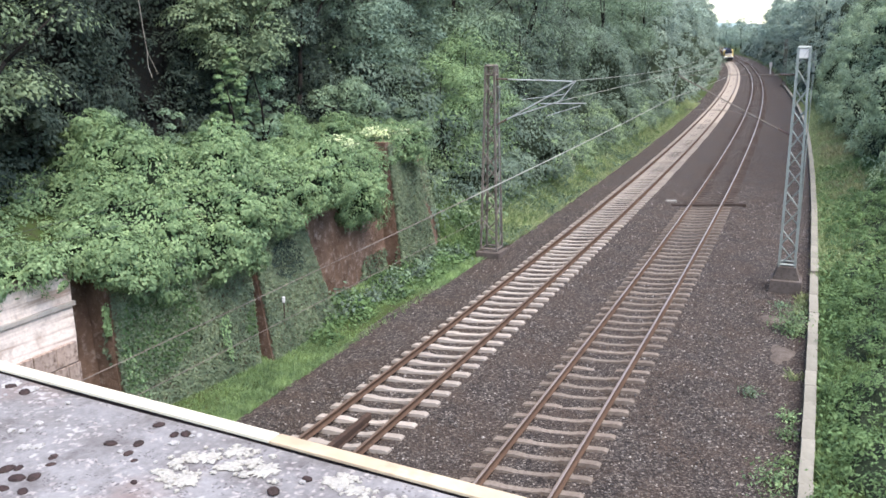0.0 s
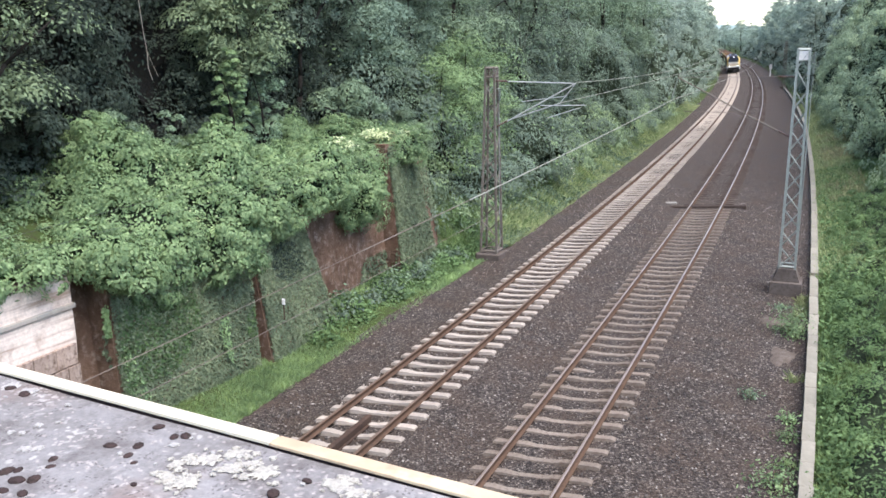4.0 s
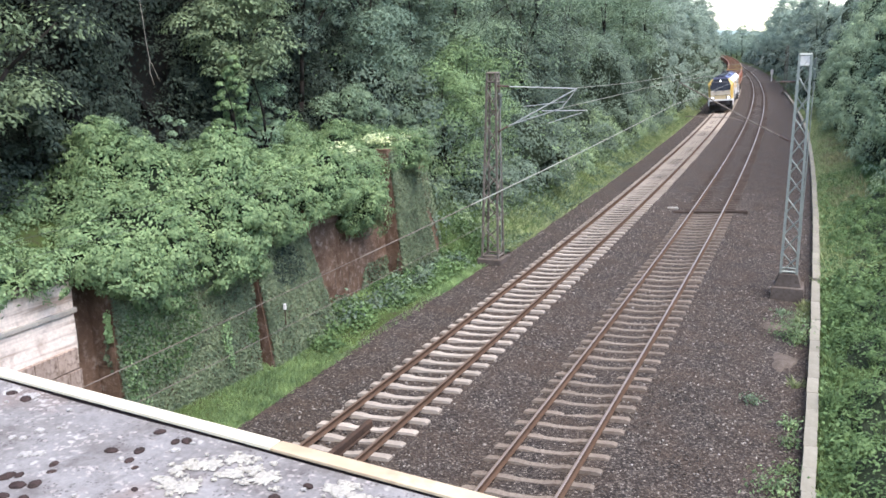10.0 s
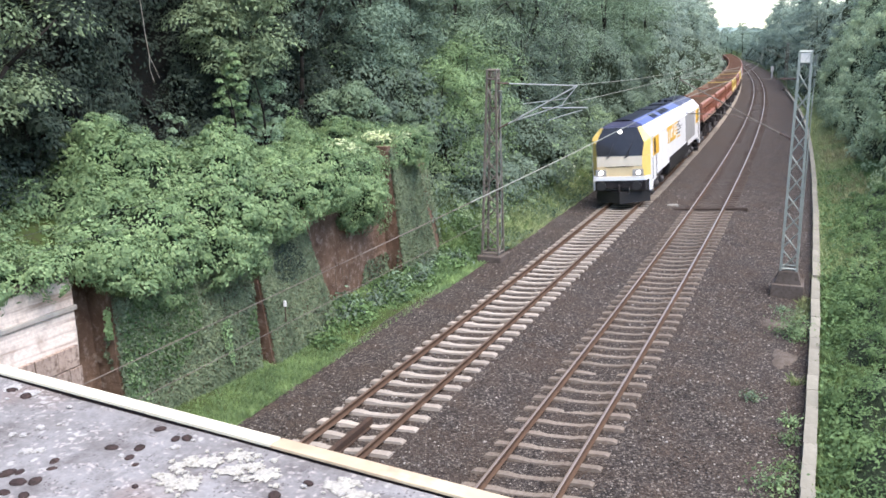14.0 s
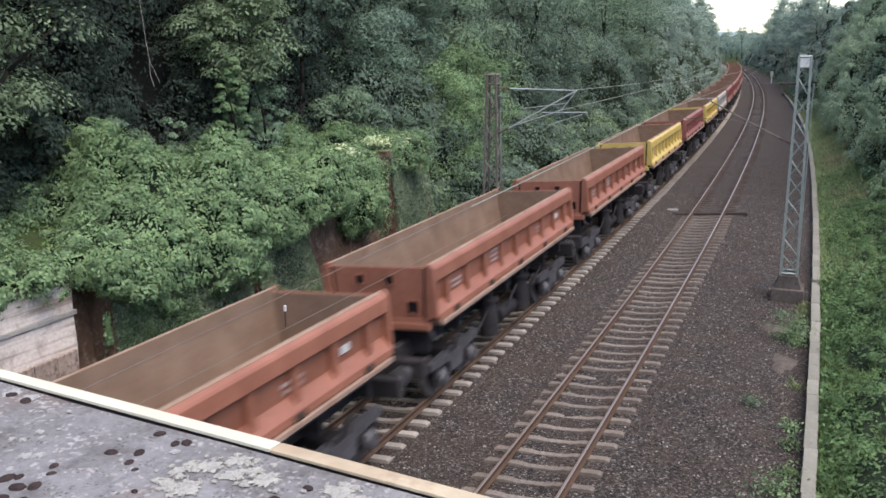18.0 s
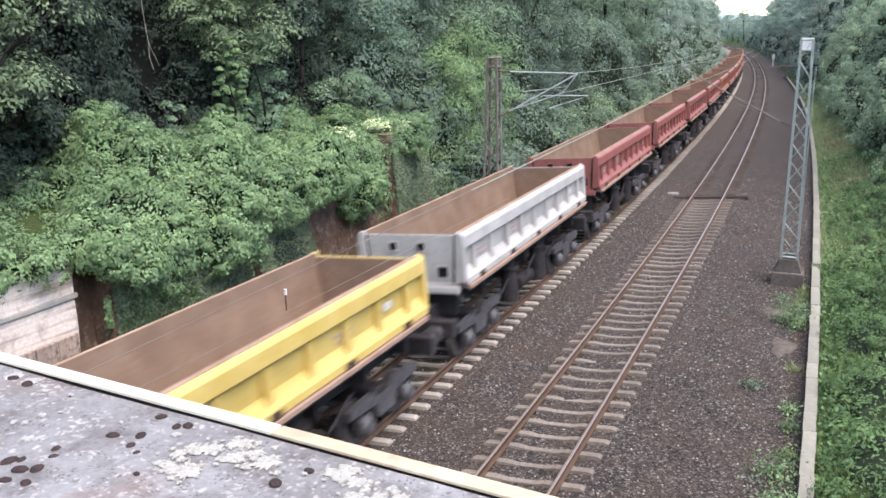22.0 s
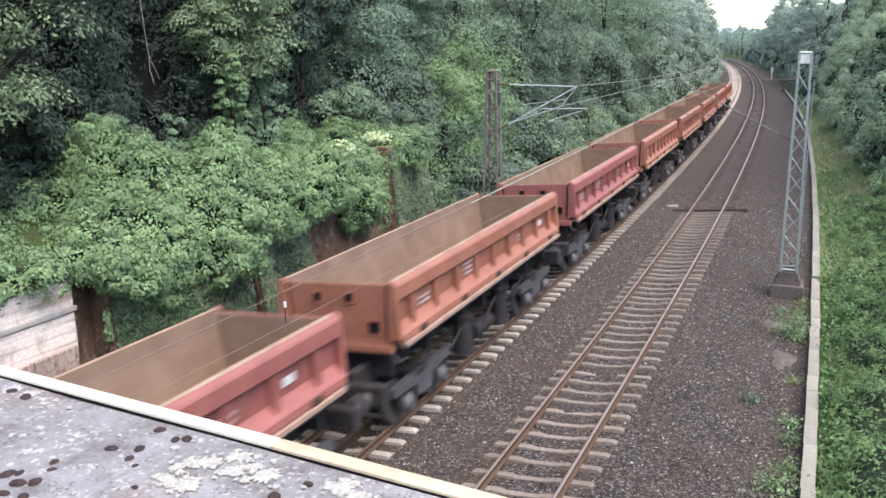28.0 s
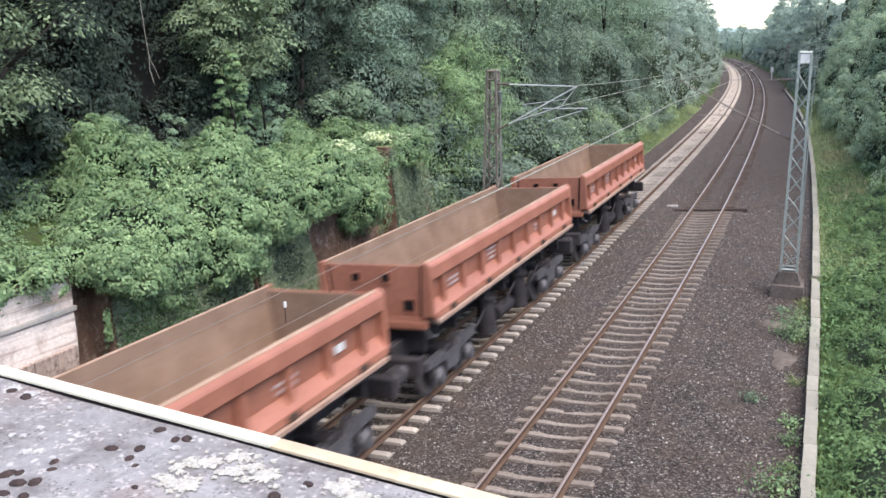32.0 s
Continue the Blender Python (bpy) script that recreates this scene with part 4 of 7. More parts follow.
def mass(name, label, category, s0, s1, sections, amp, scale, seed, grid, count, size, material, layers=0.5, extra=None, depth=None, puff=0.2, lump=0.8, wide=0.46, bough=0.0, bare=()):
    """A thicket: an uneven core painted dark as shade, with leaves of their own in front of it."""
    p, n = shell(s0, s1, sections, amp, scale, seed, *grid, puff, lump)
    th = empty(name, label=label, category=category, kind="stuff")
    backing("core", p, n, depth or layers * 0.75, M_WOODSHADE if name == "wood" else M_HOLLOWSHADE, th)
    # boughs: each a drooping dome of leaves that stands out of the surface, with hollows between
    per = int(np.clip(count // 500, 24, 110))
    c, cm = sample(p, n, count // per)
    def cleared(c, cm):
        if not bare:
            return c, cm
        along = S_A[330:430][np.argmin((c[:, :1] - X_A[None, 330:430]) ** 2 + (c[:, 1:2] - Y_A[None, 330:430]) ** 2, axis=1)]
        free = np.ones(len(c), bool)
        for a0, a1, b0, b1 in bare:
            free &= ~((along > a0) & (along < a1) & (c[:, 2] > b0) & (c[:, 2] < b1))
        return c[free], cm[free]
    c, cm = cleared(c, cm)
    c = c + cm * RNG.uniform(-layers * 0.9, layers * 0.6, (len(c), 1))
    r = (bough or size * 2.6) * RNG.uniform(0.55, 1.35, (len(c), 1, 1))
    up = unit(cm + np.array([0, 0, 0.7]) + RNG.normal(0, 0.25, c.shape))[:, None]
    u = RNG.normal(0, 1, (len(c), per, 3))
    u = u / np.linalg.norm(u, axis=2, keepdims=True)
    side = (u * up).sum(2, keepdims=True)
    u = u - up * np.where(side < -0.1, 2 * side, 0)
    side = (u * up).sum(2, keepdims=True)
    wide_ = np.array([1.25, 1.25, 0.8]) * RNG.uniform(0.75, 1.25, (len(c), 1, 3))
    q = c[:, None] + u * wide_ * r * RNG.uniform(0.72, 1.08, (len(c), per, 1)) - np.array([0, 0, 0.45]) * r * (1 - side) ** 2
    m = u * 0.8 + up * 0.6
    v, f = leaves(q.reshape(-1, 3), m.reshape(-1, 3), size, wide, 0.6, 0.22)
    mesh_np("leaves", v, f, material, th)
    # leaves close to the core, so that the hollows are leafy too
    q, m = cleared(*sample(p, n, count // 3))
    v, f = leaves(q - m * RNG.uniform(0.0, (depth or layers * 0.75) * 0.9, (len(q), 1)), m + np.array([0, 0, 0.5]), size * 1.15, wide, 0.6, 0.35)
    mesh_np("inner_leaves", v, f, material, th)
    for mat_, cnt, sz in extra or ():
        q, m = sample(p, n, cnt)
        # flowers and shoots sit in clusters
        keep = wobble(q, 0.8, seed + 5) > 0.3
        q, m = q[keep] + m[keep] * RNG.uniform(0.0, layers * 0.5, (keep.sum(), 1)), m[keep]
        v, f = leaves(q, m + np.array([0, 0, 0.6]), sz, 0.7)
        mesh_np("shoots", v, f, mat_, th)
    return th


# climbers that hang over the retaining wall
mass("climber_hedge", "thick green climber hanging over the wall top with cream blossom", "hedge", 4.0, 32.2, (
    (4, ((-9.7, 3.75), (-9.45, 3.85), (-9.5, 4.1), (-10.1, 4.5), (-12.0, 4.4), (-14.5, 4.7))),
    (14.6, ((-9.45, 3.45), (-9.15, 3.65), (-9.3, 4.0), (-10.2, 4.4), (-12.0, 4.3), (-14.5, 4.7))),
    (15.6, ((-9.0, 3.0), (-8.7, 3.3), (-8.7, 3.7), (-9.5, 4.2), (-11.0, 4.2), (-14.0, 4.5))),
    (17.2, ((-8.8, 2.3), (-8.4, 2.7), (-8.3, 3.7), (-9.2, 4.4), (-11.0, 4.6), (-14.0, 4.8))),
    (19.3, ((-8.6, 2.5), (-8.15, 3.0), (-8.1, 3.9), (-9.0, 4.8), (-11.0, 5.4), (-14.0, 5.6))),
    (21.5, ((-8.7, 3.0), (-8.15, 3.4), (-8.2, 4.1), (-9.0, 4.7), (-11.0, 5.0), (-14.0, 5.2))),
    (23.6, ((-9.0, 3.1), (-8.4, 3.5), (-8.5, 4.1), (-9.3, 4.55), (-11.0, 4.7), (-14.0, 4.9))),
    (24.8, ((-9.4, 3.2), (-8.95, 3.5), (-8.8, 4.0), (-9.3, 4.5), (-11.0, 4.6), (-14.0, 4.8))),
    (26.2, ((-9.5, 3.0), (-9.2, 3.2), (-9.0, 3.8), (-9.3, 4.5), (-11.0, 4.6), (-14.0, 4.8))),
    (26.8, ((-9.5, 1.6), (-9.2, 2.1), (-9.05, 3.4), (-9.3, 4.5), (-11.0, 4.6), (-14.0, 4.8))),
    (28.0, ((-9.55, 2.2), (-9.3, 2.6), (-9.1, 3.6), (-9.4, 4.5), (-11.0, 4.6), (-14.0, 4.8))),
    (28.5, ((-9.55, 3.2), (-9.35, 3.5), (-9.2, 4.0), (-9.5, 4.5), (-11.0, 4.6), (-14.0, 4.8))),
    (30.0, ((-9.6, 3.8), (-9.4, 4.05), (-9.4, 4.3), (-9.8, 4.55), (-11.0, 4.6), (-14.0, 4.8))),
    (32.2, ((-9.8, 4.0), (-9.7, 4.2), (-9.7, 4.35), (-10.1, 4.5), (-11.0, 4.6), (-14.0, 4.7)))),
    0.42, 1.1, 1, (190, 50), 190000, 0.09, M_HEDGE, 0.2, ((M_BLOOM, 1100, 0.07), (M_LEAF3, 14000, 0.1)), puff=0.3, lump=1.1, wide=0.48, bough=0.22, depth=0.34)


def ivy(s0, s1, front, z0, z1, batter, count, size, seed, holes=0.0, material=None, front1=None, batter1=None):
    """Ivy leaves close to a wall face."""
    th = empty("ivy", label="dark ivy covering the wall face", category="ivy", kind="stuff")
    s, z = RNG.uniform(s0, s1, count), RNG.uniform(z0, z1, count)
    u = (s - s0) / (s1 - s0)
    foot = front + ((front if front1 is None else front1) - front) * u
    lean = batter + ((batter if batter1 is None else batter1) - batter) * u
    q = atn(s, foot - lean * (z + 0.6) + RNG.uniform(0.02, 0.12, count), z)
    if holes:
        keep = wobble(q, 1.6, seed) > holes
        q, s = q[keep], s[keep]
    h = heading(s)
    n = np.stack([np.cos(h), -np.sin(h), 0.3 + 0 * h], 1)
    v, f = leaves(q, n, size, 0.8, 0.8, 0.5)
    mesh_np("leaves", v, f, material or M_IVY, th)


ivy(15.62, 20.1, -8.95, -0.4, 3.3, 0.03, 44000, 0.052, 11, -0.95, front1=-8.52, batter1=0.05)
ivy(20.46, 24.0, -8.26, -0.4, 3.3, 0.16, 32000, 0.052, 12, -1.0, front1=-8.3, batter1=0.36)
ivy(29.62, 32.4, -8.87, -0.4, 4.4, 0.1, 26000, 0.062, 13, -0.8, front1=-8.6, batter1=0.235)
ivy(32.7, 33.7, -8.8, -0.4, 3.4, 0.22, 2600, 0.075, 14, -0.1, front1=-9.0, batter1=0.18)
ivy(24.2, 29.5, -9.42, -0.4, 0.7, 0.08, 2500, 0.085, 15, 0.1)
ivy(15.7, 20.05, -8.93, 0.6, 3.3, 0.03, 9000, 0.075, 21, 0.35, M_HERB, front1=-8.5, batter1=0.05)
# ivy just below the climbers, their shade put into its leaf colour
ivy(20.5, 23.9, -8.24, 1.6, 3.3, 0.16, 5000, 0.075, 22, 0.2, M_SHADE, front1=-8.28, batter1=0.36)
ivy(15.7, 19.0, -8.93, 0.2, 2.4, 0.03, 4000, 0.07, 23, 0.5, M_LEAF3, front1=-8.5, batter1=0.05)


def build_stems():
    """Dry climber stems that run up the face of the wall."""
    st = empty("climber_stems", label="thin dry climber stems on the wall face", category="stems", kind="stuff")
    bm = bmesh.new()
    for s0, s1, f0, f1, b0, b1, top, count in ((15.8, 20.0, -8.9, -8.5, 0.03, 0.05, 3.0, 26), (24.3, 29.4, -9.38, -9.38, 0.08, 0.08, 1.6, 7), (20.6, 23.9, -8.24, -8.28, 0.16, 0.36, 2.8, 16)):
        for k in range(count):
            u = RNG.random()
            s, z = s0 + (s1 - s0) * u, -0.3 + 0.6 * RNG.random()
            pts = []
            while z < top * RNG.uniform(0.7, 1.1):
                w = min(max((s - s0) / (s1 - s0), 0), 1)
                pts.append(at(s, f0 + (f1 - f0) * w - (b0 + (b1 - b0) * w) * (z + 0.6) + 0.03, z))
                s, z = s + RNG.normal(0, 0.07), z + 0.28
            for a, b in zip(pts, pts[1:]):
                tube(bm, a, b, 0.006, 4, 0.005)
    part("stem", bm, M_STEMDRY, st)


M_STEMDRY = surface("dry_stem", (0.14, 0.105, 0.08), (0.22, 0.17, 0.135), None, 4, 30, 0.9, 0.2)
build_stems()


def creeper(label, s, o0, o1, z0, z1, count, size, seed, cut, material, b0=0.08, b1=0.08):
    """Leaves on a wall end that looks back along the line."""
    z, u = RNG.uniform(z0, z1, count), RNG.random(count)
    o = (o0 - b0 * (z + 0.6)) * (1 - u) + (o1 - b1 * (z + 0.6)) * u
    q = atn(np.full(count, s) - RNG.uniform(0.02, 0.1, count), o, z)
    q = q[wobble(q, 2.6, seed) > cut]
    h = heading(s)
    v, f = leaves(q, np.tile([[-np.sin(h), -np.cos(h), 0.3]], (len(q), 1)), size, 0.8, 0.8, 0.5)
    th = empty("ivy", label=label, category="ivy", kind="stuff")
    mesh_np("leaves", v, f, material, th)


creeper("ivy strands creeping over the brown wall end", 15.6, -9.45, -8.95, 0.2, 3.3, 500, 0.09, 41, 0.35, M_IVY, 0.08, 0.07)
creeper("bright green shoots at the wall corner", 15.6, -9.1, -8.93, 1.9, 3.3, 420, 0.09, 42, -0.2, M_LEAF3, 0.03, 0.03)
creeper("ivy strands on the far buttress end", 29.6, -9.45, -8.87, -0.4, 3.2, 500, 0.1, 44, 0.3, M_IVY, 0.08, 0.1)

# shrubs on the left bank past the wall, and the wood above it
mass("bank_shrubs", "dense dark shrubs climbing the cutting side", "shrubs", 32.5, 92, (
    (32.5, ((-10.0, 0.9), (-10.6, 1.8), (-11.4, 3.0), (-12.6, 4.0), (-14.5, 4.6), (-18.0, 5.4))),
    (35.0, ((-9.4, 0.5), (-10.1, 1.9), (-11.2, 3.6), (-12.7, 5.4), (-14.8, 6.6), (-18.0, 7.4))),
    (41.0, ((-8.8, 0.4), (-9.6, 2.0), (-10.8, 4.4), (-12.5, 7.4), (-15.0, 10.0), (-18.0, 12.5))),
    (92.0, ((-8.2, 0.4), (-9.0, 2.2), (-10.3, 5.2), (-12.0, 8.5), (-14.5, 11.5), (-18.0, 14.0)))),
    1.5, 0.55, 2, (170, 50), 100000, 0.16, M_LEAF2, 0.5, ((M_LEAF3, 7000, 0.15),), puff=0.5, lump=2.0, bough=0.7, depth=0.8)
mass("bank_herbs", "light green weeds and low bushes on the cutting side", "weeds", 36, 100, (
    (36, ((-8.5, 0.1), (-9.1, 0.8), (-9.7, 1.5), (-10.4, 2.2), (-11.3, 2.8), (-12.5, 3.4))),
    (60, ((-8.3, 0.1), (-8.8, 0.8), (-9.4, 1.6), (-10.1, 2.4), (-11.0, 3.1), (-12.5, 3.8))),
    (100, ((-7.9, 0.1), (-8.3, 0.7), (-8.8, 1.5), (-9.5, 2.2), (-10.5, 2.8), (-12.5, 3.6)))),
    0.5, 0.9, 10, (140, 26), 60000, 0.13, M_BANK, 0.3, puff=0.25, lump=1.1, bough=0.36, depth=0.4)
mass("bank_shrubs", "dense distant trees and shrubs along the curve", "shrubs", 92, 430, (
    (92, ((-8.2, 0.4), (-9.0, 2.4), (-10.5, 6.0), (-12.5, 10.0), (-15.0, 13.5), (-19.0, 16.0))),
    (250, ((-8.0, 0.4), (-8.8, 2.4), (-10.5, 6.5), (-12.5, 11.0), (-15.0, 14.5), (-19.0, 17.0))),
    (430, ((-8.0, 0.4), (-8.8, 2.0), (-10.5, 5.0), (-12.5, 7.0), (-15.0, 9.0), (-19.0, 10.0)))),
    1.1, 0.4, 3, (300, 34), 90000, 0.3, M_HAZELEAF, 0.6, puff=0.8, lump=2.6, bough=1.0)
mass("wood", "wooded slope behind the wall, shade painted into its leaves", "wood", -14, 60, (
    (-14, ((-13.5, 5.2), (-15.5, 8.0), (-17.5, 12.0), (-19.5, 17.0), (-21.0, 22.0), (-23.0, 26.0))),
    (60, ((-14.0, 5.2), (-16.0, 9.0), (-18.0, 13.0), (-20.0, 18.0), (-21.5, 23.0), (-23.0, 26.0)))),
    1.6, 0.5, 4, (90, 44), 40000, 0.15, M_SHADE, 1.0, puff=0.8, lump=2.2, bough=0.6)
mass("wood", "leafy understorey behind the climbers, shade painted into its leaves", "wood", 13, 42, (
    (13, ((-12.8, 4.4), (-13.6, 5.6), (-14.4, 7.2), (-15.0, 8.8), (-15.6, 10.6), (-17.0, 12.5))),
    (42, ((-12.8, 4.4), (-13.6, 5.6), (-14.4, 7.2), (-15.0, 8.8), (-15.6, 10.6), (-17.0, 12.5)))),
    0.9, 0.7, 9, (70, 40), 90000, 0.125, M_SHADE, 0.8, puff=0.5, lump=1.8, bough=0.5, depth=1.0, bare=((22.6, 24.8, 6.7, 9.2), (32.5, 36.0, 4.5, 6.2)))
mass("wood", "dark wooded slope beyond the cutting", "wood", 58, 300, (
    (58, ((-15.0, 9.0), (-17.0, 12.0), (-18.5, 16.0), (-20.0, 20.0), (-22.0, 24.0), (-25.0, 27.0))),
    (300, ((-15.0, 10.0), (-17.0, 13.0), (-18.5, 16.0), (-20.0, 19.0), (-22.0, 22.0), (-25.0, 24.0)))),
    1.7, 0.4, 5, (160, 30), 34000, 0.45, M_LEAF2, 0.9, puff=1.0, lump=3.0)

# right bank
mass("bank_herbs", "lush green weeds and brambles along the trough covers", "weeds", 8, 48, (
    (8, ((5.25, 0.0), (5.7, 0.5), (6.6, 0.85), (8.0, 1.3), (10.0, 2.2), (14.0, 4.2))),
    (30, ((5.35, 0.0), (5.9, 0.3), (6.8, 0.6), (8.0, 1.2), (10.0, 2.3), (14.0, 4.4))),
    (48, ((5.6, 0.0), (6.2, 0.3), (7.0, 0.8), (8.2, 1.8), (10.0, 3.6), (13.0, 6.0)))),
    0.2, 1.4, 6, (130, 40), 120000, 0.085, M_HERB, 0.16, ((M_LEAF3, 9000, 0.09), (M_HERBGRASS, 16000, 0.13)), puff=0.14, lump=0.7, bough=0.24, depth=0.25)
mass("bank_shrubs", "dense green shrubs above the dry grass, paled by haze in their colour", "shrubs", 44, 120, (
    (44, ((8.0, 0.9), (8.6, 2.2), (9.4, 4.0), (11.0, 7.0), (13.5, 10.0), (17.0, 13.0))),
    (60, ((7.6, 0.6), (8.1, 2.2), (8.9, 5.0), (10.3, 8.5), (12.8, 12.0), (17.0, 15.0))),
    (85, ((6.9, 0.4), (7.4, 2.2), (8.4, 5.4), (10.0, 9.2), (12.6, 12.8), (17.0, 15.5))),
    (120, ((6.0, 0.3), (6.6, 2.4), (7.8, 6.0), (9.8, 10.0), (12.5, 13.5), (17.0, 16.0)))),
    0.9, 0.6, 7, (150, 40), 80000, 0.19, M_HAZYSHRUB, 0.5, puff=0.4, lump=1.6, bough=0.55, depth=0.75)
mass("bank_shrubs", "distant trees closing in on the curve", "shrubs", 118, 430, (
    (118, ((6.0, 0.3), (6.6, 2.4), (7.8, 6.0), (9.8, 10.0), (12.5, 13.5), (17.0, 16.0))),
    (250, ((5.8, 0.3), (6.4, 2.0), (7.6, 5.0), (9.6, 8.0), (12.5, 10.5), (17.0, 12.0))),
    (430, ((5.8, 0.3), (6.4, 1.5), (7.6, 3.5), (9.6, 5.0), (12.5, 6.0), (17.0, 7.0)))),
    1.0, 0.4, 8, (220, 30), 70000, 0.3, M_HAZELEAF, 0.6, puff=0.7, lump=2.6, bough=1.0)


def tufts(name, label, s0, s1, o0, o1, count, length, material, sparse=None, power=1.0):
    """Blades of grass on the ground."""
    s = s0 + (s1 - s0) * RNG.random(count) ** power
    o = RNG.uniform(o0, o1, count)
    q = np.c_[atn(s, o, 0.0)]
    if sparse is not None:
        k = wobble(q, 1.1, sparse[0]) > sparse[1]
        s, o, q = s[k], o[k], q[k]
    q[:, 2] = ground_z(s, o) - 0.02
    k = len(q)
    L = length * RNG.uniform(0.5, 1.4, k)
    lean = RNG.normal(0, 0.45, (k, 3))
    lean[:, 2] = 1
    up = unit(lean)
    side = unit(np.cross(up, RNG.normal(0, 1, (k, 3))))
    w = (0.012 + 0.05 * L)[:, None]
    tip = q + up * L[:, None] + np.c_[lean[:, :2] * (0.25 * L)[:, None], -0.1 * L]
    v = np.stack([q - side * w, q + side * w, tip], 1).reshape(-1, 3)
    th = empty(name, label=label, category="grass", kind="stuff")
    mesh_np("blades", v, np.arange(3 * k).reshape(-1, 3), material, th)


tufts("grass", "bright green grass strip between wall and ballast", 12, 26.5, -9.0, -7.15, 70000, 0.16, M_GRASS)
tufts("grass", "green grass and weeds at the foot of the wall", 22, 36, -9.6, -7.1, 24000, 0.2, M_GRASS, (3, -0.9))
tufts("grass", "tall grass at the foot of the shrubs", 34, 110, -9.8, -7.1, 24000, 0.3, M_HERBGRASS, None, 1.6)
tufts("grass", "dry yellowed grass along the ballast edge", 36, 120, -8.4, -6.9, 22000, 0.28, M_DRYGRASS, None, 1.4)
tufts("grass", "grass beside the ballast and trough covers", 10, 60, 5.05, 8.5, 30000, 0.3, M_HERBGRASS)
tufts("grass", "mixed grass on the sloping bank", 34, 120, 5.0, 7.2, 20000, 0.35, M_DRYGRASS, None, 1.5)
tufts("grass", "patch of pale dry straw on the bank", 46, 80, 5.6, 7.4, 5500, 0.45, M_STRAW, (9, 0.1))
tufts("grass", "grass growing round the trough covers", 24, 34, 4.4, 4.85, 1500, 0.22, M_DRYGRASS, (4, -0.3))


def weed(s, off, r, h, material, label, count=70, size=0.08):
    """A low plant on the ballast."""
    z = float(ground_z(np.array([float(s)]), np.array([float(off)]))[0])
    th = empty("weed", pose(*at(s, off, z)), label=label, category="weed", group="weeds on the ballast")
    q = RNG.normal(0, 1, (count, 3)) * np.array([r * 0.5, r * 0.5, h * 0.3]) + np.array([0, 0, h * 0.45])
    q[:, 2] = np.abs(q[:, 2])
    v, f = leaves(q, q + np.array([0, 0, h]), size, 0.5, 0.2, 0.6)
    mesh_np("leaves", v, f, material, th)
    bm = bmesh.new()
    for i in range(5):
        a = 1.26 * i
        tube(bm, (0.02 * math.cos(a), 0.02 * math.sin(a), -0.03), (r * 0.6 * math.cos(a), r * 0.6 * math.sin(a), h * 0.8), 0.008, 5, 0.003)
    part("stem", bm, M_STEM, th)


M_PETAL = foliage("white_petals", (0.55, 0.56, 0.5), (0.68, 0.69, 0.62), (0.78, 0.78, 0.72), 0.2, 0.8)
M_STEM = surface("green_stem", (0.1, 0.14, 0.05), (0.14, 0.18, 0.07), None, 3, 20, 0.8, 0.0)
weed(22.58, 3.63, 0.28, 0.25, M_LEAF, "small green weed on the bare ballast", 110)
weed(28.0, 4.35, 0.55, 0.75, M_LEAF3, "yellow-green bush beside the trough covers", 900, 0.075)
weed(27.5, 4.5, 0.35, 0.4, M_HEDGE, "leafy weed beside the trough covers", 220)
weed(30.4, 4.0, 0.35, 0.16, M_LEAF, "flat weed below the mast foundation", 120)
weed(21.5, 4.5, 0.25, 0.3, M_HEDGE, "leafy weed beside the trough covers", 140)
weed(20.6, 4.55, 0.3, 0.25, M_HEDGE, "leafy weed beside the trough covers", 160)
weed(18.4, 4.4, 0.5, 0.4, M_HEDGE, "spreading weeds at the ballast edge", 320)
weed(17.2, 4.5, 0.5, 0.45, M_LEAF3, "spreading weeds at the ballast edge", 320)
weed(19.3, 4.6, 0.3, 0.2, M_GRASS, "grassy weed at the ballast edge", 150)
weed(52.0, -8.4, 0.35, 1.3, M_PETAL, "white-flowered weed on the cutting side", 160, 0.07)
for k in range(20):
    weed(22.8 + 0.55 * k + RNG.uniform(-0.2, 0.2), -8.7 + RNG.uniform(-0.3, 0.7), 0.5, 0.5, (M_LEAF2, M_HERB, M_LEAF)[k % 3], "dark leafy plant at the foot of the wall", 260, 0.14)


def build_loose_stones():
    """Single stones lying on the ballast bed."""
    n = 26000
    s, o = 10.5 + 42 * RNG.random(n) ** 1.3, RNG.uniform(-6.9, 4.7, n)
    clear = np.ones(n, bool)
    for mid, step, first, half in ((LEFT, 0.63, 9.0, 0.16), (0.0, 0.6545, 9.05, 0.12)):
        d = o - mid
        near = np.abs((s - first + step / 2) % step - step / 2) < half
        clear &= ~((np.abs(d) < 1.33) & near) & (np.abs(np.abs(d) - 0.75) > 0.1)
    s, o = s[clear], o[clear]
    n = len(s)
    p = atn(s, o, ground_z(s, o) + 0.004)
    size = RNG.uniform(0.016, 0.034, n)
    oct_ = np.array([(1, 0, 0), (-1, 0, 0), (0, 1, 0), (0, -1, 0), (0, 0, 0.8), (0, 0, -0.8)], float)
    v = p[:, None] + (oct_[None] + RNG.normal(0, 0.28, (n, 6, 3))) * size[:, None, None]
    f = np.array([(0, 2, 4), (2, 1, 4), (1, 3, 4), (3, 0, 4), (2, 0, 5), (1, 2, 5), (3, 1, 5), (0, 3, 5)])
    f = (np.arange(n)[:, None, None] * 6 + f[None]).reshape(-1, 3)
    tagged(mesh_np("ballast_stones", v.reshape(-1, 3), f, M_PEBBLE), "loose crushed stones lying on the track bed", "ballast", kind="stuff")


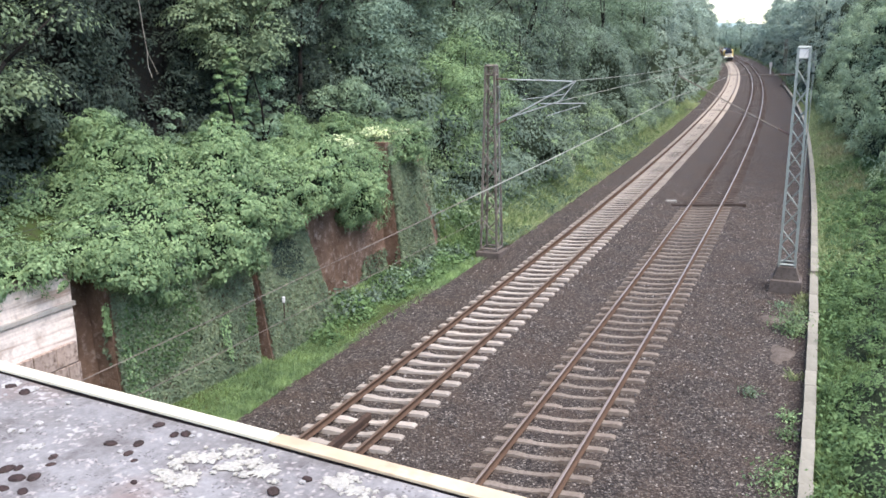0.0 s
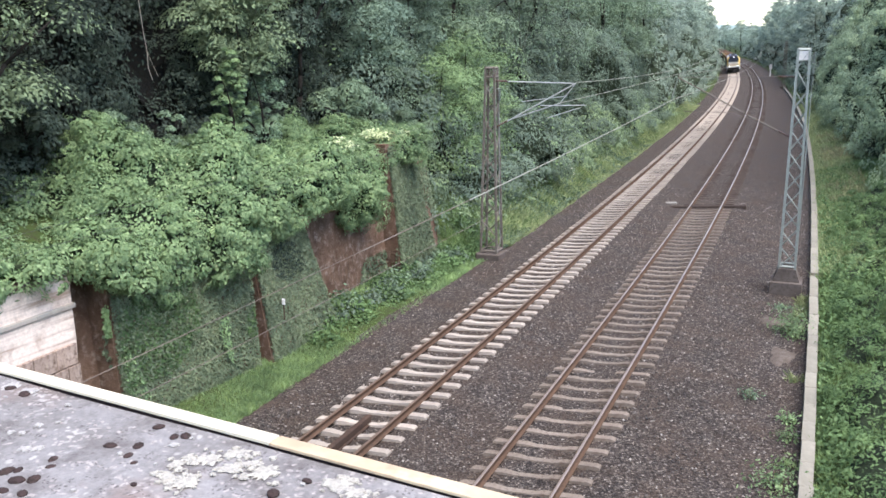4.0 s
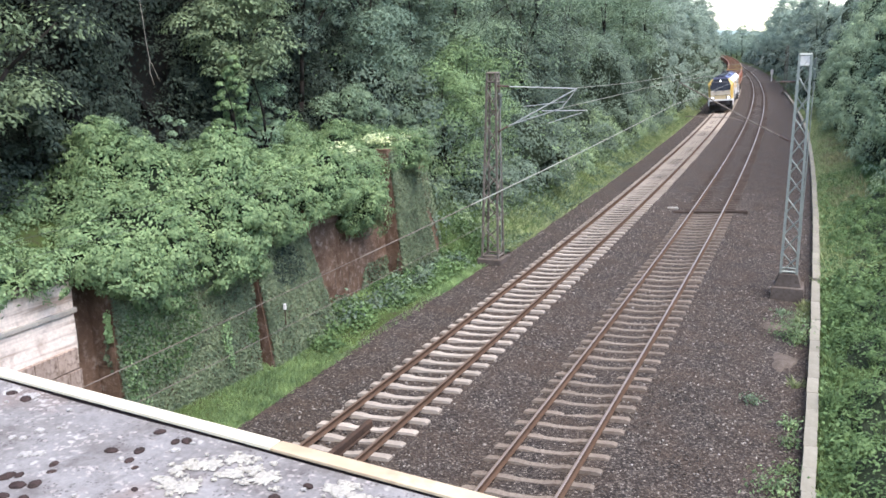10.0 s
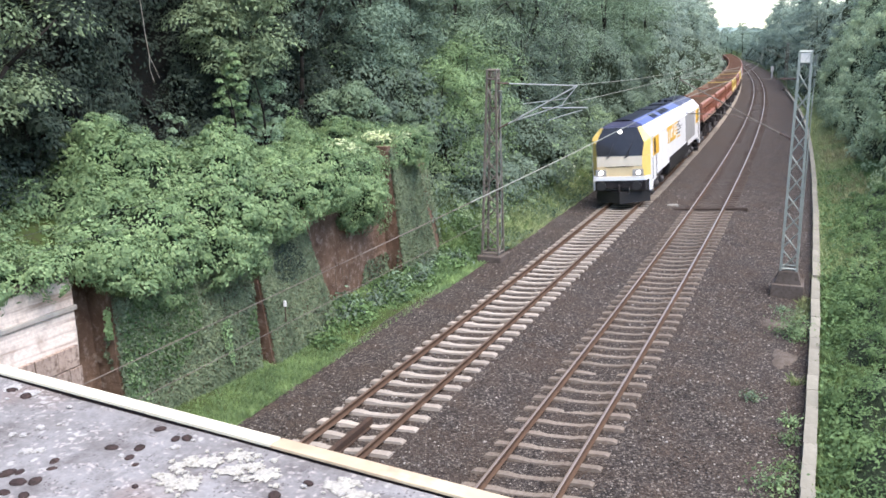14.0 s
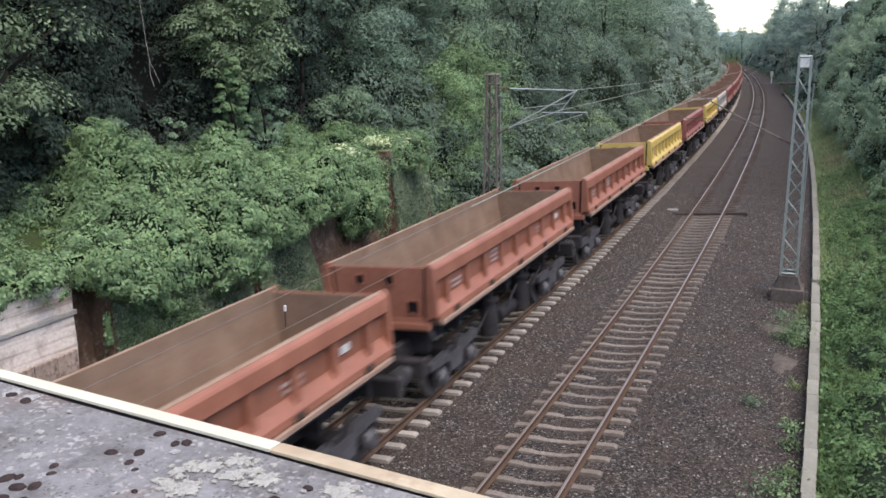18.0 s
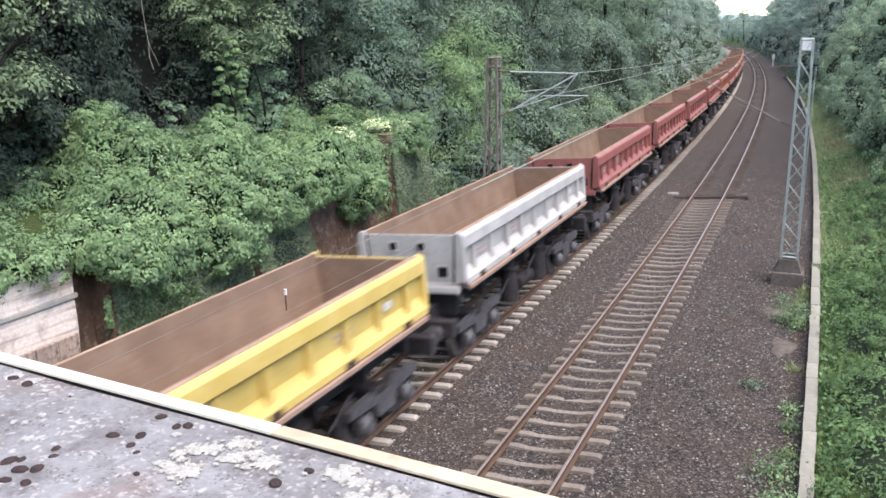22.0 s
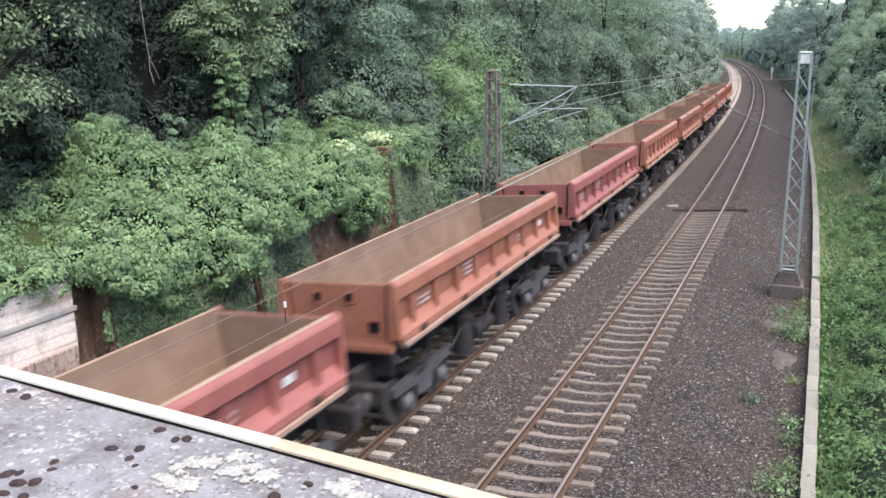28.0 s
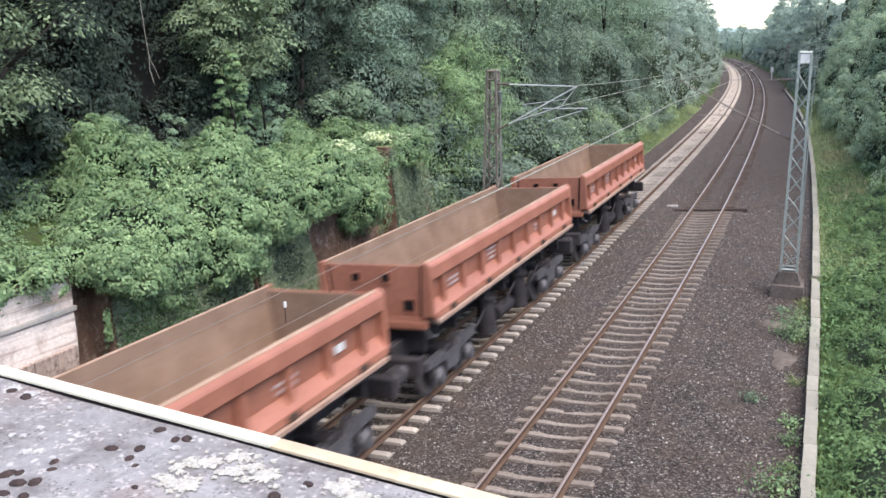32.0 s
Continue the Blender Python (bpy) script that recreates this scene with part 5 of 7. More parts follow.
def pebble_material():
    m, n, l, b = nodes_of("single_stones")
    isl = n.new("ShaderNodeNewGeometry").outputs["Random Per Island"]
    col = ramp(n, l, isl, ((0.0, (0.036, 0.031, 0.028)), (0.5, (0.09, 0.078, 0.069)), (0.85, (0.18, 0.158, 0.14)), (1.0, (0.33, 0.305, 0.275))))
    co = n.new("ShaderNodeTexCoord").outputs["Object"]
    l.new(mixed(n, l, 1.0, col, ramp(n, l, noise_of(n, l, co, 60, 3), ((0.3, (0.8, 0.78, 0.76)), (0.7, (1.15, 1.15, 1.15)))), "MULTIPLY"), b.inputs["Base Color"])
    b.inputs["Roughness"].default_value = 0.9
    return m


M_PEBBLE = pebble_material()
build_loose_stones()


def groundcover(label, s0, s1, o0, o1, count, size, material, seed, cut):
    """Low broad leaves spread over the ground."""
    s, o = RNG.uniform(s0, s1, count), RNG.uniform(o0, o1, count)
    q = atn(s, o, 0.0)
    lump = wobble(q, 1.7, seed)
    keep = lump > cut
    s, o, q, lump = s[keep], o[keep], q[keep], lump[keep]
    q[:, 2] = ground_z(s, o) + 0.03 + RNG.random(len(q)) * 0.22 * (0.4 + np.clip(lump - cut, 0, 1))
    v, f = leaves(q, np.tile([[0.0, 0.0, 1.0]], (len(q), 1)), size, 0.6, 0.1, 0.5)
    th = empty("groundcover", label=label, category="weeds", kind="stuff")
    mesh_np("leaves", v, f, material, th)


groundcover("low leafy weeds between wall and ballast", 22, 36, -9.4, -7.5, 12000, 0.13, M_HERB, 31, -0.5)
groundcover("low weeds at the foot of the shrubs", 34, 75, -10.5, -6.9, 22000, 0.14, M_LEAF, 32, -0.4)
groundcover("low leafy weeds behind the trough covers", 9, 60, 5.1, 8.0, 20000, 0.13, M_HERB, 33, -0.6)


def blossom():
    """Heads of cream blossom on the far end of the climbers."""
    n = 600
    s, o = RNG.uniform(26.5, 32.2, n), RNG.uniform(-10.4, -9.1, n)
    c = np.c_[atn(s, o, 0.0)]
    c[:, 2] = 4.62 + 0.05 * (-9.2 - o) + RNG.uniform(0.0, 0.25, n)
    c = c[wobble(c, 1.5, 61) > 0.35]
    q = (c[:, None] + RNG.normal(0, 0.05, (len(c), 5, 3))).reshape(-1, 3)
    v, f = leaves(q, np.tile([[0.2, -0.2, 1.0]], (len(q), 1)), 0.09, 0.7, 0.2, 0.5)
    th = empty("blossom", label="cream blossom on the far end of the climbers", category="blossom", kind="stuff")
    mesh_np("petals", v, f, M_BLOOM, th)


blossom()


def bare_earth(s, off, a, b):
    """A low trodden mound of pale earth on the ballast."""
    n, k = 22, 6
    v = [(0.0, 0.0, 0.05)]
    for j in range(1, k + 1):
        for i in range(n):
            w = 2 * math.pi * i / n
            r = j / k * (1 + 0.22 * math.sin(3 * w + 1) + 0.12 * math.sin(7 * w))
            v.append((a * r * math.cos(w), b * r * math.sin(w), 0.05 * (1 - (j / k) ** 2) - (0.05 if j == k else 0.0) + RNG.uniform(-0.006, 0.006)))
    z = float(ground_z(np.array([float(s)]), np.array([float(off)]))[0])
    bm = bmesh.new()
    vs = [bm.verts.new(c) for c in v]
    for i in range(n):
        bm.faces.new((vs[0], vs[1 + i], vs[1 + (i + 1) % n]))
        for j in range(k - 1):
            p, q = 1 + j * n, 1 + (j + 1) * n
            bm.faces.new((vs[p + i], vs[q + i], vs[q + (i + 1) % n], vs[p + (i + 1) % n]))
    ob = part("bare_earth", bm, M_SOIL, smooth=True)
    ob.matrix_basis = placed(s, off, z + 0.0)
    tagged(ob, "patch of pale trodden earth beside the mast", "earth", kind="structure")


M_SOIL = surface("trodden_earth", (0.13, 0.105, 0.088), (0.21, 0.178, 0.15), (0.07, 0.055, 0.048), 5, 30, 0.95, 0.9, amount=0.5, dist=0.04)
bare_earth(25.9, 4.15, 0.36, 0.85)
bare_earth(28.9, 3.8, 0.4, 0.4)


def tree_kind(name, seed, height, radius, clumps, per, size, material, low=0.28, limbs=7, bulk=1.0):
    """A tapered trunk with limbs and a crown of clumps of leaves, uneven and with gaps; its foot is at the origin."""
    r = np.random.default_rng(seed)
    tr = empty(name)
    bm = bmesh.new()
    k, spine = 9, []
    for i in range(k):
        t = i / (k - 1)
        spine.append(Vector((0.5 * math.sin(2.2 * t + seed) * t, 0.5 * math.cos(1.7 * t + seed) * t - 0.5 * t, height * 0.86 * t - 0.4)))
    for i in range(k - 1):
        w0, w1 = (0.2 * height / 12) * (1 - 0.11 * i), (0.2 * height / 12) * (1 - 0.11 * (i + 1))
        tube(bm, spine[i], spine[i + 1] + (spine[i + 1] - spine[i]) * 0.03, w0, 8, w1)
    # clump centres in an ellipsoid, thinner inside
    d = unit(r.normal(0, 1, (clumps, 3)))
    q = r.uniform(0.45, 1.0, (clumps, 1)) ** 0.6
    mid = height * (1 + low) / 2
    c = d * q * np.array([radius, radius, height * (1 - low) / 2]) + np.array([0, 0, mid])
    c[:, :2] *= (0.75 + 0.35 * np.sin(3 * np.arctan2(c[:, 1], c[:, 0]) + seed))[:, None]
    for i in r.choice(clumps, limbs, replace=False):
        e = Vector(c[i])
        j = int(np.clip((e.z * 0.7) / (height * 0.86) * (k - 1), 1, k - 2))
        m = spine[j].lerp(e, 0.5) + Vector((0, 0, 0.3))
        tube(bm, spine[j], m, 0.075 * height / 12, 6, 0.05)
        tube(bm, m, e, 0.05, 6, 0.02)
    part("trunk", bm, M_BARK, tr, smooth=True)
    rad = radius * bulk * r.uniform(0.17, 0.38, clumps)
    pts, nrm = [], []
    for ci, ri in zip(c, rad):
        u = unit(r.normal(0, 1, (per, 3)))
        u[:, 2] = np.where(u[:, 2] < -0.25, -u[:, 2], u[:, 2])
        stretch = np.array([1.15, 1.15, 0.62]) * r.uniform(0.8, 1.2, 3)
        pts.append(ci + u * stretch * ri * r.uniform(0.7, 1.08, (per, 1)) - np.array([0, 0, 0.25]) * (np.linalg.norm(u[:, :2], axis=1)[:, None] ** 2) * ri)
        nrm.append(u + np.array([0, 0, 0.5]))
    v, f = leaves(np.concatenate(pts), np.concatenate(nrm), size, 0.5, 0.7, 0.2)
    mesh_np("crown", v, f, material, tr)
    return tr


def plant(kinds, rows, label, group):
    for i, (s, off, sc) in enumerate(rows):
        base = kinds[i % len(kinds)]
        z = float(ground_z(np.array([float(s)]), np.array([float(off)]))[0])
        ob = copy_thing(base, pose(*at(s, off, z - 0.15), RNG.uniform(-3, 3), RNG.uniform(-3, 3), RNG.uniform(0, 360)))
        ob.scale = (sc, sc, sc * RNG.uniform(0.92, 1.1))
        tagged(ob, label, "tree", group)


def build_trees():
    near = [tree_kind("broadleaf_tree", 21, 13, 3.4, 39, 260, 0.16, M_LEAF, bulk=1.5), tree_kind("broadleaf_tree", 22, 14, 3.0, 37, 260, 0.15, M_LEAF2, 0.22, bulk=1.5),
            tree_kind("broadleaf_tree", 23, 11.5, 3.2, 34, 260, 0.16, M_LEAF, 0.2, bulk=1.5), tree_kind("broadleaf_tree", 24, 15, 3.7, 40, 260, 0.17, M_LEAF, 0.25, bulk=1.5)]
    far = [tree_kind("broadleaf_tree", 31, 13, 3.6, 46, 130, 0.28, M_HAZELEAF, 0.15, 2), tree_kind("broadleaf_tree", 32, 15, 3.6, 46, 130, 0.28, M_HAZELEAF, 0.18, 2),
           tree_kind("broadleaf_tree", 33, 11, 3.8, 42, 130, 0.28, M_HAZELEAF, 0.12, 2)]
    dense = [tree_kind("broadleaf_tree", 25, 9.0, 2.6, 42, 300, 0.13, M_LEAF, 0.03, bulk=1.4), tree_kind("broadleaf_tree", 26, 7.5, 2.3, 39, 300, 0.13, M_LEAF, 0.0, bulk=1.4),
             tree_kind("broadleaf_tree", 27, 10.5, 2.2, 42, 300, 0.13, M_LEAF2, 0.02, bulk=1.4), tree_kind("broadleaf_tree", 29, 7.5, 2.3, 39, 300, 0.13, M_LEAF3, 0.0, bulk=1.4)]
    # single trees right behind the wall-top climbers: seed, s, off, foot to top, crown radius, bare share, clumps, material
    single = ((41, 14.6, -12.0, 7.6, 2.5, 0.22, 90, M_OLIVE, "olive-green tree leaning over the climbers"),
              (42, 17.6, -13.2, 3.0, 1.25, 0.0, 34, M_SHADE, "low bush with the shade of the wood painted into its leaves"),
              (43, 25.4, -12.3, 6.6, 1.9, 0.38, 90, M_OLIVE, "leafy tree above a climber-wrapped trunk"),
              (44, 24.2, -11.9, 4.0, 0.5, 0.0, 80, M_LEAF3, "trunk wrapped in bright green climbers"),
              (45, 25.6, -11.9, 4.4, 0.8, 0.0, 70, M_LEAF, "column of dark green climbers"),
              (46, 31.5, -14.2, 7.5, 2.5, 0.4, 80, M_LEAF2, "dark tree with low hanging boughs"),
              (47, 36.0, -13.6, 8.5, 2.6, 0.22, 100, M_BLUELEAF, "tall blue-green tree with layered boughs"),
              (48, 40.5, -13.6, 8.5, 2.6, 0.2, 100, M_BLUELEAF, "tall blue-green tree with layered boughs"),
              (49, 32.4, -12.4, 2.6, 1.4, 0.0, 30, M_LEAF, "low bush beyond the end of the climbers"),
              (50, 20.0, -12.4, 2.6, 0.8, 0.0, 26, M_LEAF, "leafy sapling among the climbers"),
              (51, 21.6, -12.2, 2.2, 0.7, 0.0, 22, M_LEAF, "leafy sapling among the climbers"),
              (53, 16.2, -12.9, 3.6, 0.9, 0.0, 30, M_SHADE, "low bush with the shade of the wood painted into its leaves"),
              (54, 11.6, -12.0, 7.0, 2.0, 0.2, 44, M_OLIVE, "olive-green tree leaning over the climbers"),
              (55, 35.4, -11.4, 3.4, 1.3, 0.0, 34, M_LEAF, "low bush beyond the end of the climbers"))
    for seed, s, off, high_, rad, low, clumps, mat_, label in single:
        ob = tree_kind("broadleaf_tree", seed, high_, rad, clumps, 210 if rad > 1.1 else 110, 0.115 if rad > 1.1 else 0.085, mat_, low, 5)
        z = float(ground_z(np.array([float(s)]), np.array([float(off)]))[0])
        ob.matrix_basis = pose(*at(s, off, z - 0.15), 0, 0, 40.0 * seed)
        tagged(ob, label, "tree", "trees above the wall")
    rows = [(-6 + 5.0 * i + RNG.uniform(-1, 1), -16.6 + RNG.uniform(-0.8, 0.8), RNG.uniform(0.95, 1.2)) for i in range(11) if not 2 < i < 7]
    rows += [(-8 + 5.2 * i + RNG.uniform(-1.5, 1.5), -19.5 + RNG.uniform(-1, 1), RNG.uniform(1.15, 1.4)) for i in range(15)]
    plant(near, rows, "tall leafy tree on the slope above the wall", "trees above the wall")
    # trees added for their unseen crowns, which shade the hollows below
    high = [tree_kind("broadleaf_tree", 28, 15.5, 4.6, 64, 120, 0.24, M_LEAF, 0.52)]
    rows = [(17.0, -16.0, 1.05), (20.5, -15.2, 1.0), (27.0, -16.2, 1.1), (31.0, -16.5, 1.1), (13.0, -16.0, 1.05)]
    plant(high, rows, "tall tree added with its canopy out of view, to shade the hollows", "trees above the wall")
    rows = [(38 + 4.6 * i + RNG.uniform(-1.5, 1.5), -12.2 + RNG.uniform(-1.0, 0.8), RNG.uniform(0.7, 1.05)) for i in range(14)]
    plant([dense[1], near[2], dense[0], near[0], dense[2]], rows, "leafy tree on the cutting side", "trees on the cutting side")
    plant([near[0]], [(86.0, -12.3, 1.1), (83.0, -13.4, 1.15)], "tall leafy tree on the cutting side", "trees on the cutting side")
    plant([dense[3]], [(38.5, -10.6, 0.78), (41.0, -11.0, 0.9), (44.5, -10.8, 0.7)], "bright green bush on the cutting side", "trees on the cutting side")
    plant([dense[2]], [(50.0, -11.2, 0.85), (55.0, -11.6, 1.0), (61.0, -11.4, 1.0), (48.0, -13.0, 1.1)], "dark blue-green tree on the cutting side", "trees on the cutting side")
    rows = [(102 + 8.5 * i + RNG.uniform(-3, 3), -12.8 + RNG.uniform(-1.8, 1.2), RNG.uniform(0.8, 1.2)) for i in range(38)]
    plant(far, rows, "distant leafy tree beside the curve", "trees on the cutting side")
    rows = [(50 + 5.5 * i + RNG.uniform(-1.5, 1.5), 12.6 + RNG.uniform(-1.0, 1.4), RNG.uniform(0.75, 1.05)) for i in range(13)]
    plant([near[1], near[0], near[3]], rows, "dark leafy tree above the dry grass", "trees above the dry grass")
    rows = [(122 + 9 * i + RNG.uniform(-3, 3), 9.8 + RNG.uniform(-1.0, 1.8), RNG.uniform(0.6, 0.95)) for i in range(34)]
    rows += [(175 + 13 * i + RNG.uniform(-3, 3), 10.2 + RNG.uniform(-0.5, 1.0), RNG.uniform(1.2, 1.45)) for i in range(14)]
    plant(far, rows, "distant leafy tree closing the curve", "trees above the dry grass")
    line = atn(np.arange(380.0, 640.0), np.full(260, -2.0), 0.0)
    for i in range(60):
        d, a = 430 + 3.2 * i, 0.28 + 0.1 * ((i * 0.618) % 1.0)
        x, y = d * math.sin(a), d * math.cos(a)
        if np.hypot(line[:, 0] - x, line[:, 1] - y).min() > 9:
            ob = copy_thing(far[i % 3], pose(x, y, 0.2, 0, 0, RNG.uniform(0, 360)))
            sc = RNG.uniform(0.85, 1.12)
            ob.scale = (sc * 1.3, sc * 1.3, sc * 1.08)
            tagged(ob, "distant tree beyond the curve, haze painted into its leaf colour", "tree", "trees beyond the curve")
    for t in near + far + dense + high:
        for o in (*t.children_recursive, t):
            bpy.data.objects.remove(o)


build_trees()


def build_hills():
    """Low hills at the horizon, the haze painted into their colour."""
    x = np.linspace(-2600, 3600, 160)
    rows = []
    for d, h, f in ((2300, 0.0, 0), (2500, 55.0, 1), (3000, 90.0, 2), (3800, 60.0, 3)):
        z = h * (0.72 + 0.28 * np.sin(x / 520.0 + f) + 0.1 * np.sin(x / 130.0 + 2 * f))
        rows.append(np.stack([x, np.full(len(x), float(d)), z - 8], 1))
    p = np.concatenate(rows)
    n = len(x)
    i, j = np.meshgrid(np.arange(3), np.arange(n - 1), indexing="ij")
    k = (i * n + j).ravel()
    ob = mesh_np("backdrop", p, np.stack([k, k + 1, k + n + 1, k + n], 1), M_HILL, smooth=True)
    tagged(ob, "wooded hills on the horizon, painted pale blue-green as haze", "hills", kind="structure")


# hill colour paled towards blue, which stands in for haze
M_HILL = surface("haze_coloured_hills", (0.3, 0.4, 0.38), (0.38, 0.48, 0.46), (0.27, 0.36, 0.33), 0.004, 0.03, 1.0, 0.0)
build_hills()


def build_vine():
    """A bare pale stem that hangs from the canopy."""
    vn = empty("hanging_stem", placed(21.3, -12.6, 0), label="bare pale stem hanging from the canopy", category="stem")
    for name, pts, r in (("stem", ((0, 0, 9.6), (0.02, 0.05, 9.0), (0.04, 0.08, 8.4), (0.1, 0.1, 7.8), (0.06, 0.12, 7.45), (0.14, 0.16, 7.1)), 0.008),
                         ("twig", ((0.1, 0.1, 7.8), (0.17, 0.2, 7.5), (0.22, 0.3, 7.2)), 0.006)):
        part(name, sweep(pts, r), M_PALEBARK, vn)


M_PALEBARK = surface("pale_bark", (0.36, 0.32, 0.27), (0.44, 0.4, 0.34), None, 4, 30, 0.9, 0.2)
build_vine()


# ---------------------------------------------------------------- train
def paint(name, a, b, stain, rough=0.55, amount=0.6):
    return surface(name, a, b, stain, 1.3, 9, rough, 0.12, vary=0.06, amount=amount)


M_RED = paint("worn_red_oxide_paint", (0.32, 0.118, 0.07), (0.41, 0.16, 0.098), (0.24, 0.125, 0.085))
M_PINK = paint("faded_red_paint", (0.29, 0.092, 0.076), (0.37, 0.125, 0.1), (0.24, 0.12, 0.09))
M_YELLOW = paint("worn_yellow_paint", (0.66, 0.465, 0.115), (0.78, 0.575, 0.17), (0.5, 0.37, 0.2), amount=0.52)
M_GREYWHITE = paint("dirty_white_paint", (0.46, 0.44, 0.41), (0.6, 0.575, 0.54), (0.34, 0.27, 0.22), amount=0.52)
M_INSIDE = surface("rusty_load_bay", (0.22, 0.145, 0.1), (0.33, 0.225, 0.16), (0.16, 0.09, 0.06), 0.9, 7, 0.85, 0.25, amount=0.52)
M_FLOOR = surface("scraped_bay_floor", (0.3, 0.22, 0.16), (0.4, 0.3, 0.22), (0.2, 0.13, 0.09), 0.8, 6, 0.8, 0.3, amount=0.52)
M_RUB = surface("rubbed_rim_rust", (0.3, 0.19, 0.13), (0.44, 0.31, 0.23), (0.52, 0.42, 0.34), 1.2, 7, 0.8, 0.2, amount=0.56)
M_SILL = surface("tan_dusty_sill", (0.36, 0.23, 0.17), (0.47, 0.33, 0.25), (0.2, 0.11, 0.08), 1.6, 8, 0.8, 0.3, amount=0.5)
M_UNDERGEAR = surface("black_brake_dust_steel", (0.032, 0.028, 0.029), (0.06, 0.053, 0.053), (0.115, 0.1, 0.098), 2, 9, 0.75, 0.3, amount=0.6)
M_FRAME = surface("dusty_frame_steel", (0.07, 0.065, 0.068), (0.115, 0.108, 0.112), (0.17, 0.155, 0.15), 2, 9, 0.6, 0.3, amount=0.56)
M_CYL = surface("grey_cylinder_steel", (0.075, 0.07, 0.072), (0.115, 0.108, 0.108), (0.055, 0.047, 0.045), 2, 9, 0.6, 0.2)
M_WHEEL = surface("wheel_steel", (0.1, 0.09, 0.086), (0.16, 0.145, 0.14), (0.06, 0.052, 0.05), 3, 12, 0.6, 0.2, metal=0.2)
# near-black that paints the shade of gaps and openings
M_RECESS_SHADE = surface("recess_shade", (0.012, 0.01, 0.01), (0.02, 0.016, 0.015), None, 3, 12, 0.9, 0.0)
M_MARK = surface("white_stencil_paint", (0.46, 0.34, 0.31), (0.54, 0.42, 0.39), (0.36, 0.2, 0.17), 6, 30, 0.6, 0.0, amount=0.62)
M_LWHITE = surface("white_loco_paint", (0.79, 0.79, 0.79), (0.84, 0.84, 0.84), (0.6, 0.59, 0.57), 0.9, 8, 0.35, 0.03, amount=0.68, wear=(0.86, 1.0))
M_LBLUE = surface("blue_loco_paint", (0.03, 0.04, 0.17), (0.042, 0.055, 0.22), (0.022, 0.026, 0.07), 0.9, 8, 0.4, 0.05, amount=0.62, wear=(0.86, 1.0))
M_LYELLOW = surface("golden_yellow_paint", (0.72, 0.41, 0.03), (0.79, 0.48, 0.05), None, 1, 8, 0.4, 0.03, wear=(0.86, 1.0))
M_LPILLAR = surface("yellow_pillar_paint", (0.84, 0.61, 0.17), (0.88, 0.67, 0.23), (0.74, 0.54, 0.22), 1, 10, 0.45, 0.03, amount=0.68, wear=(0.86, 1.0))
M_LNOSE = surface("pale_orange_nose_paint", (0.84, 0.67, 0.38), (0.88, 0.73, 0.46), (0.74, 0.54, 0.26), 1, 10, 0.45, 0.03, amount=0.68, wear=(0.86, 1.0))
# cream paint, paled to put reflected light into its colour
M_LCREAM = surface("cream_nose_with_sheen", (0.8, 0.72, 0.58), (0.84, 0.77, 0.64), (0.7, 0.6, 0.46), 1, 10, 0.45, 0.03, amount=0.68, wear=(0.86, 1.0))
M_LROOF = surface("sooty_roof", (0.007, 0.007, 0.012), (0.013, 0.013, 0.02), (0.012, 0.011, 0.012), 1, 8, 0.6, 0.15)
M_LDARK = surface("dark_blue_grey_paint", (0.04, 0.044, 0.09), (0.058, 0.063, 0.12), None, 1, 8, 0.5, 0.05)
M_LSOOT = surface("soot_smeared_roof", (0.03, 0.032, 0.06), (0.05, 0.055, 0.13), (0.2, 0.2, 0.23), 0.7, 3, 0.6, 0.1, amount=0.5)
M_LROOF.node_tree.nodes["Principled BSDF"].inputs["Specular IOR Level"].default_value = 0.15
M_LSMOKED = surface("smoked_white_paint", (0.3, 0.3, 0.31), (0.62, 0.62, 0.62), (0.2, 0.2, 0.21), 0.8, 2.5, 0.5, 0.03, amount=0.5, wear=(0.8, 1.0))
M_LGREY = surface("grey_grille", (0.27, 0.27, 0.265), (0.34, 0.34, 0.33), (0.28, 0.27, 0.26), 1, 10, 0.6, 0.1, wear=(0.86, 1.0))
M_BLACK = surface("black_paint", (0.02, 0.02, 0.022), (0.035, 0.034, 0.035), None, 1, 10, 0.5, 0.05)
M_GLASS = surface("dark_cab_glass", (0.03, 0.03, 0.034), (0.045, 0.045, 0.05), None, 1, 5, 0.08, 0.0)
M_GLASS.node_tree.nodes["Principled BSDF"].inputs["IOR"].default_value = 1.55


def lamp_material():
    m, n, l, b = nodes_of("lit_headlamp")
    b.inputs["Base Color"].default_value = (0.9, 0.9, 0.85, 1)
    b.inputs["Emission Color"].default_value = (1.0, 0.97, 0.9, 1)
    b.inputs["Emission Strength"].default_value = 4.0
    return m


M_LAMP = lamp_material()


def wheel_mesh(r=0.46):
    bm = bmesh.new()
    for x0, x1, q in ((-0.065, -0.035, r + 0.03), (-0.035, 0.065, r), (0.03, 0.075, r * 0.42)):
        tube(bm, (x0, 0, r), (x1, 0, r), q, 20)
    return bm


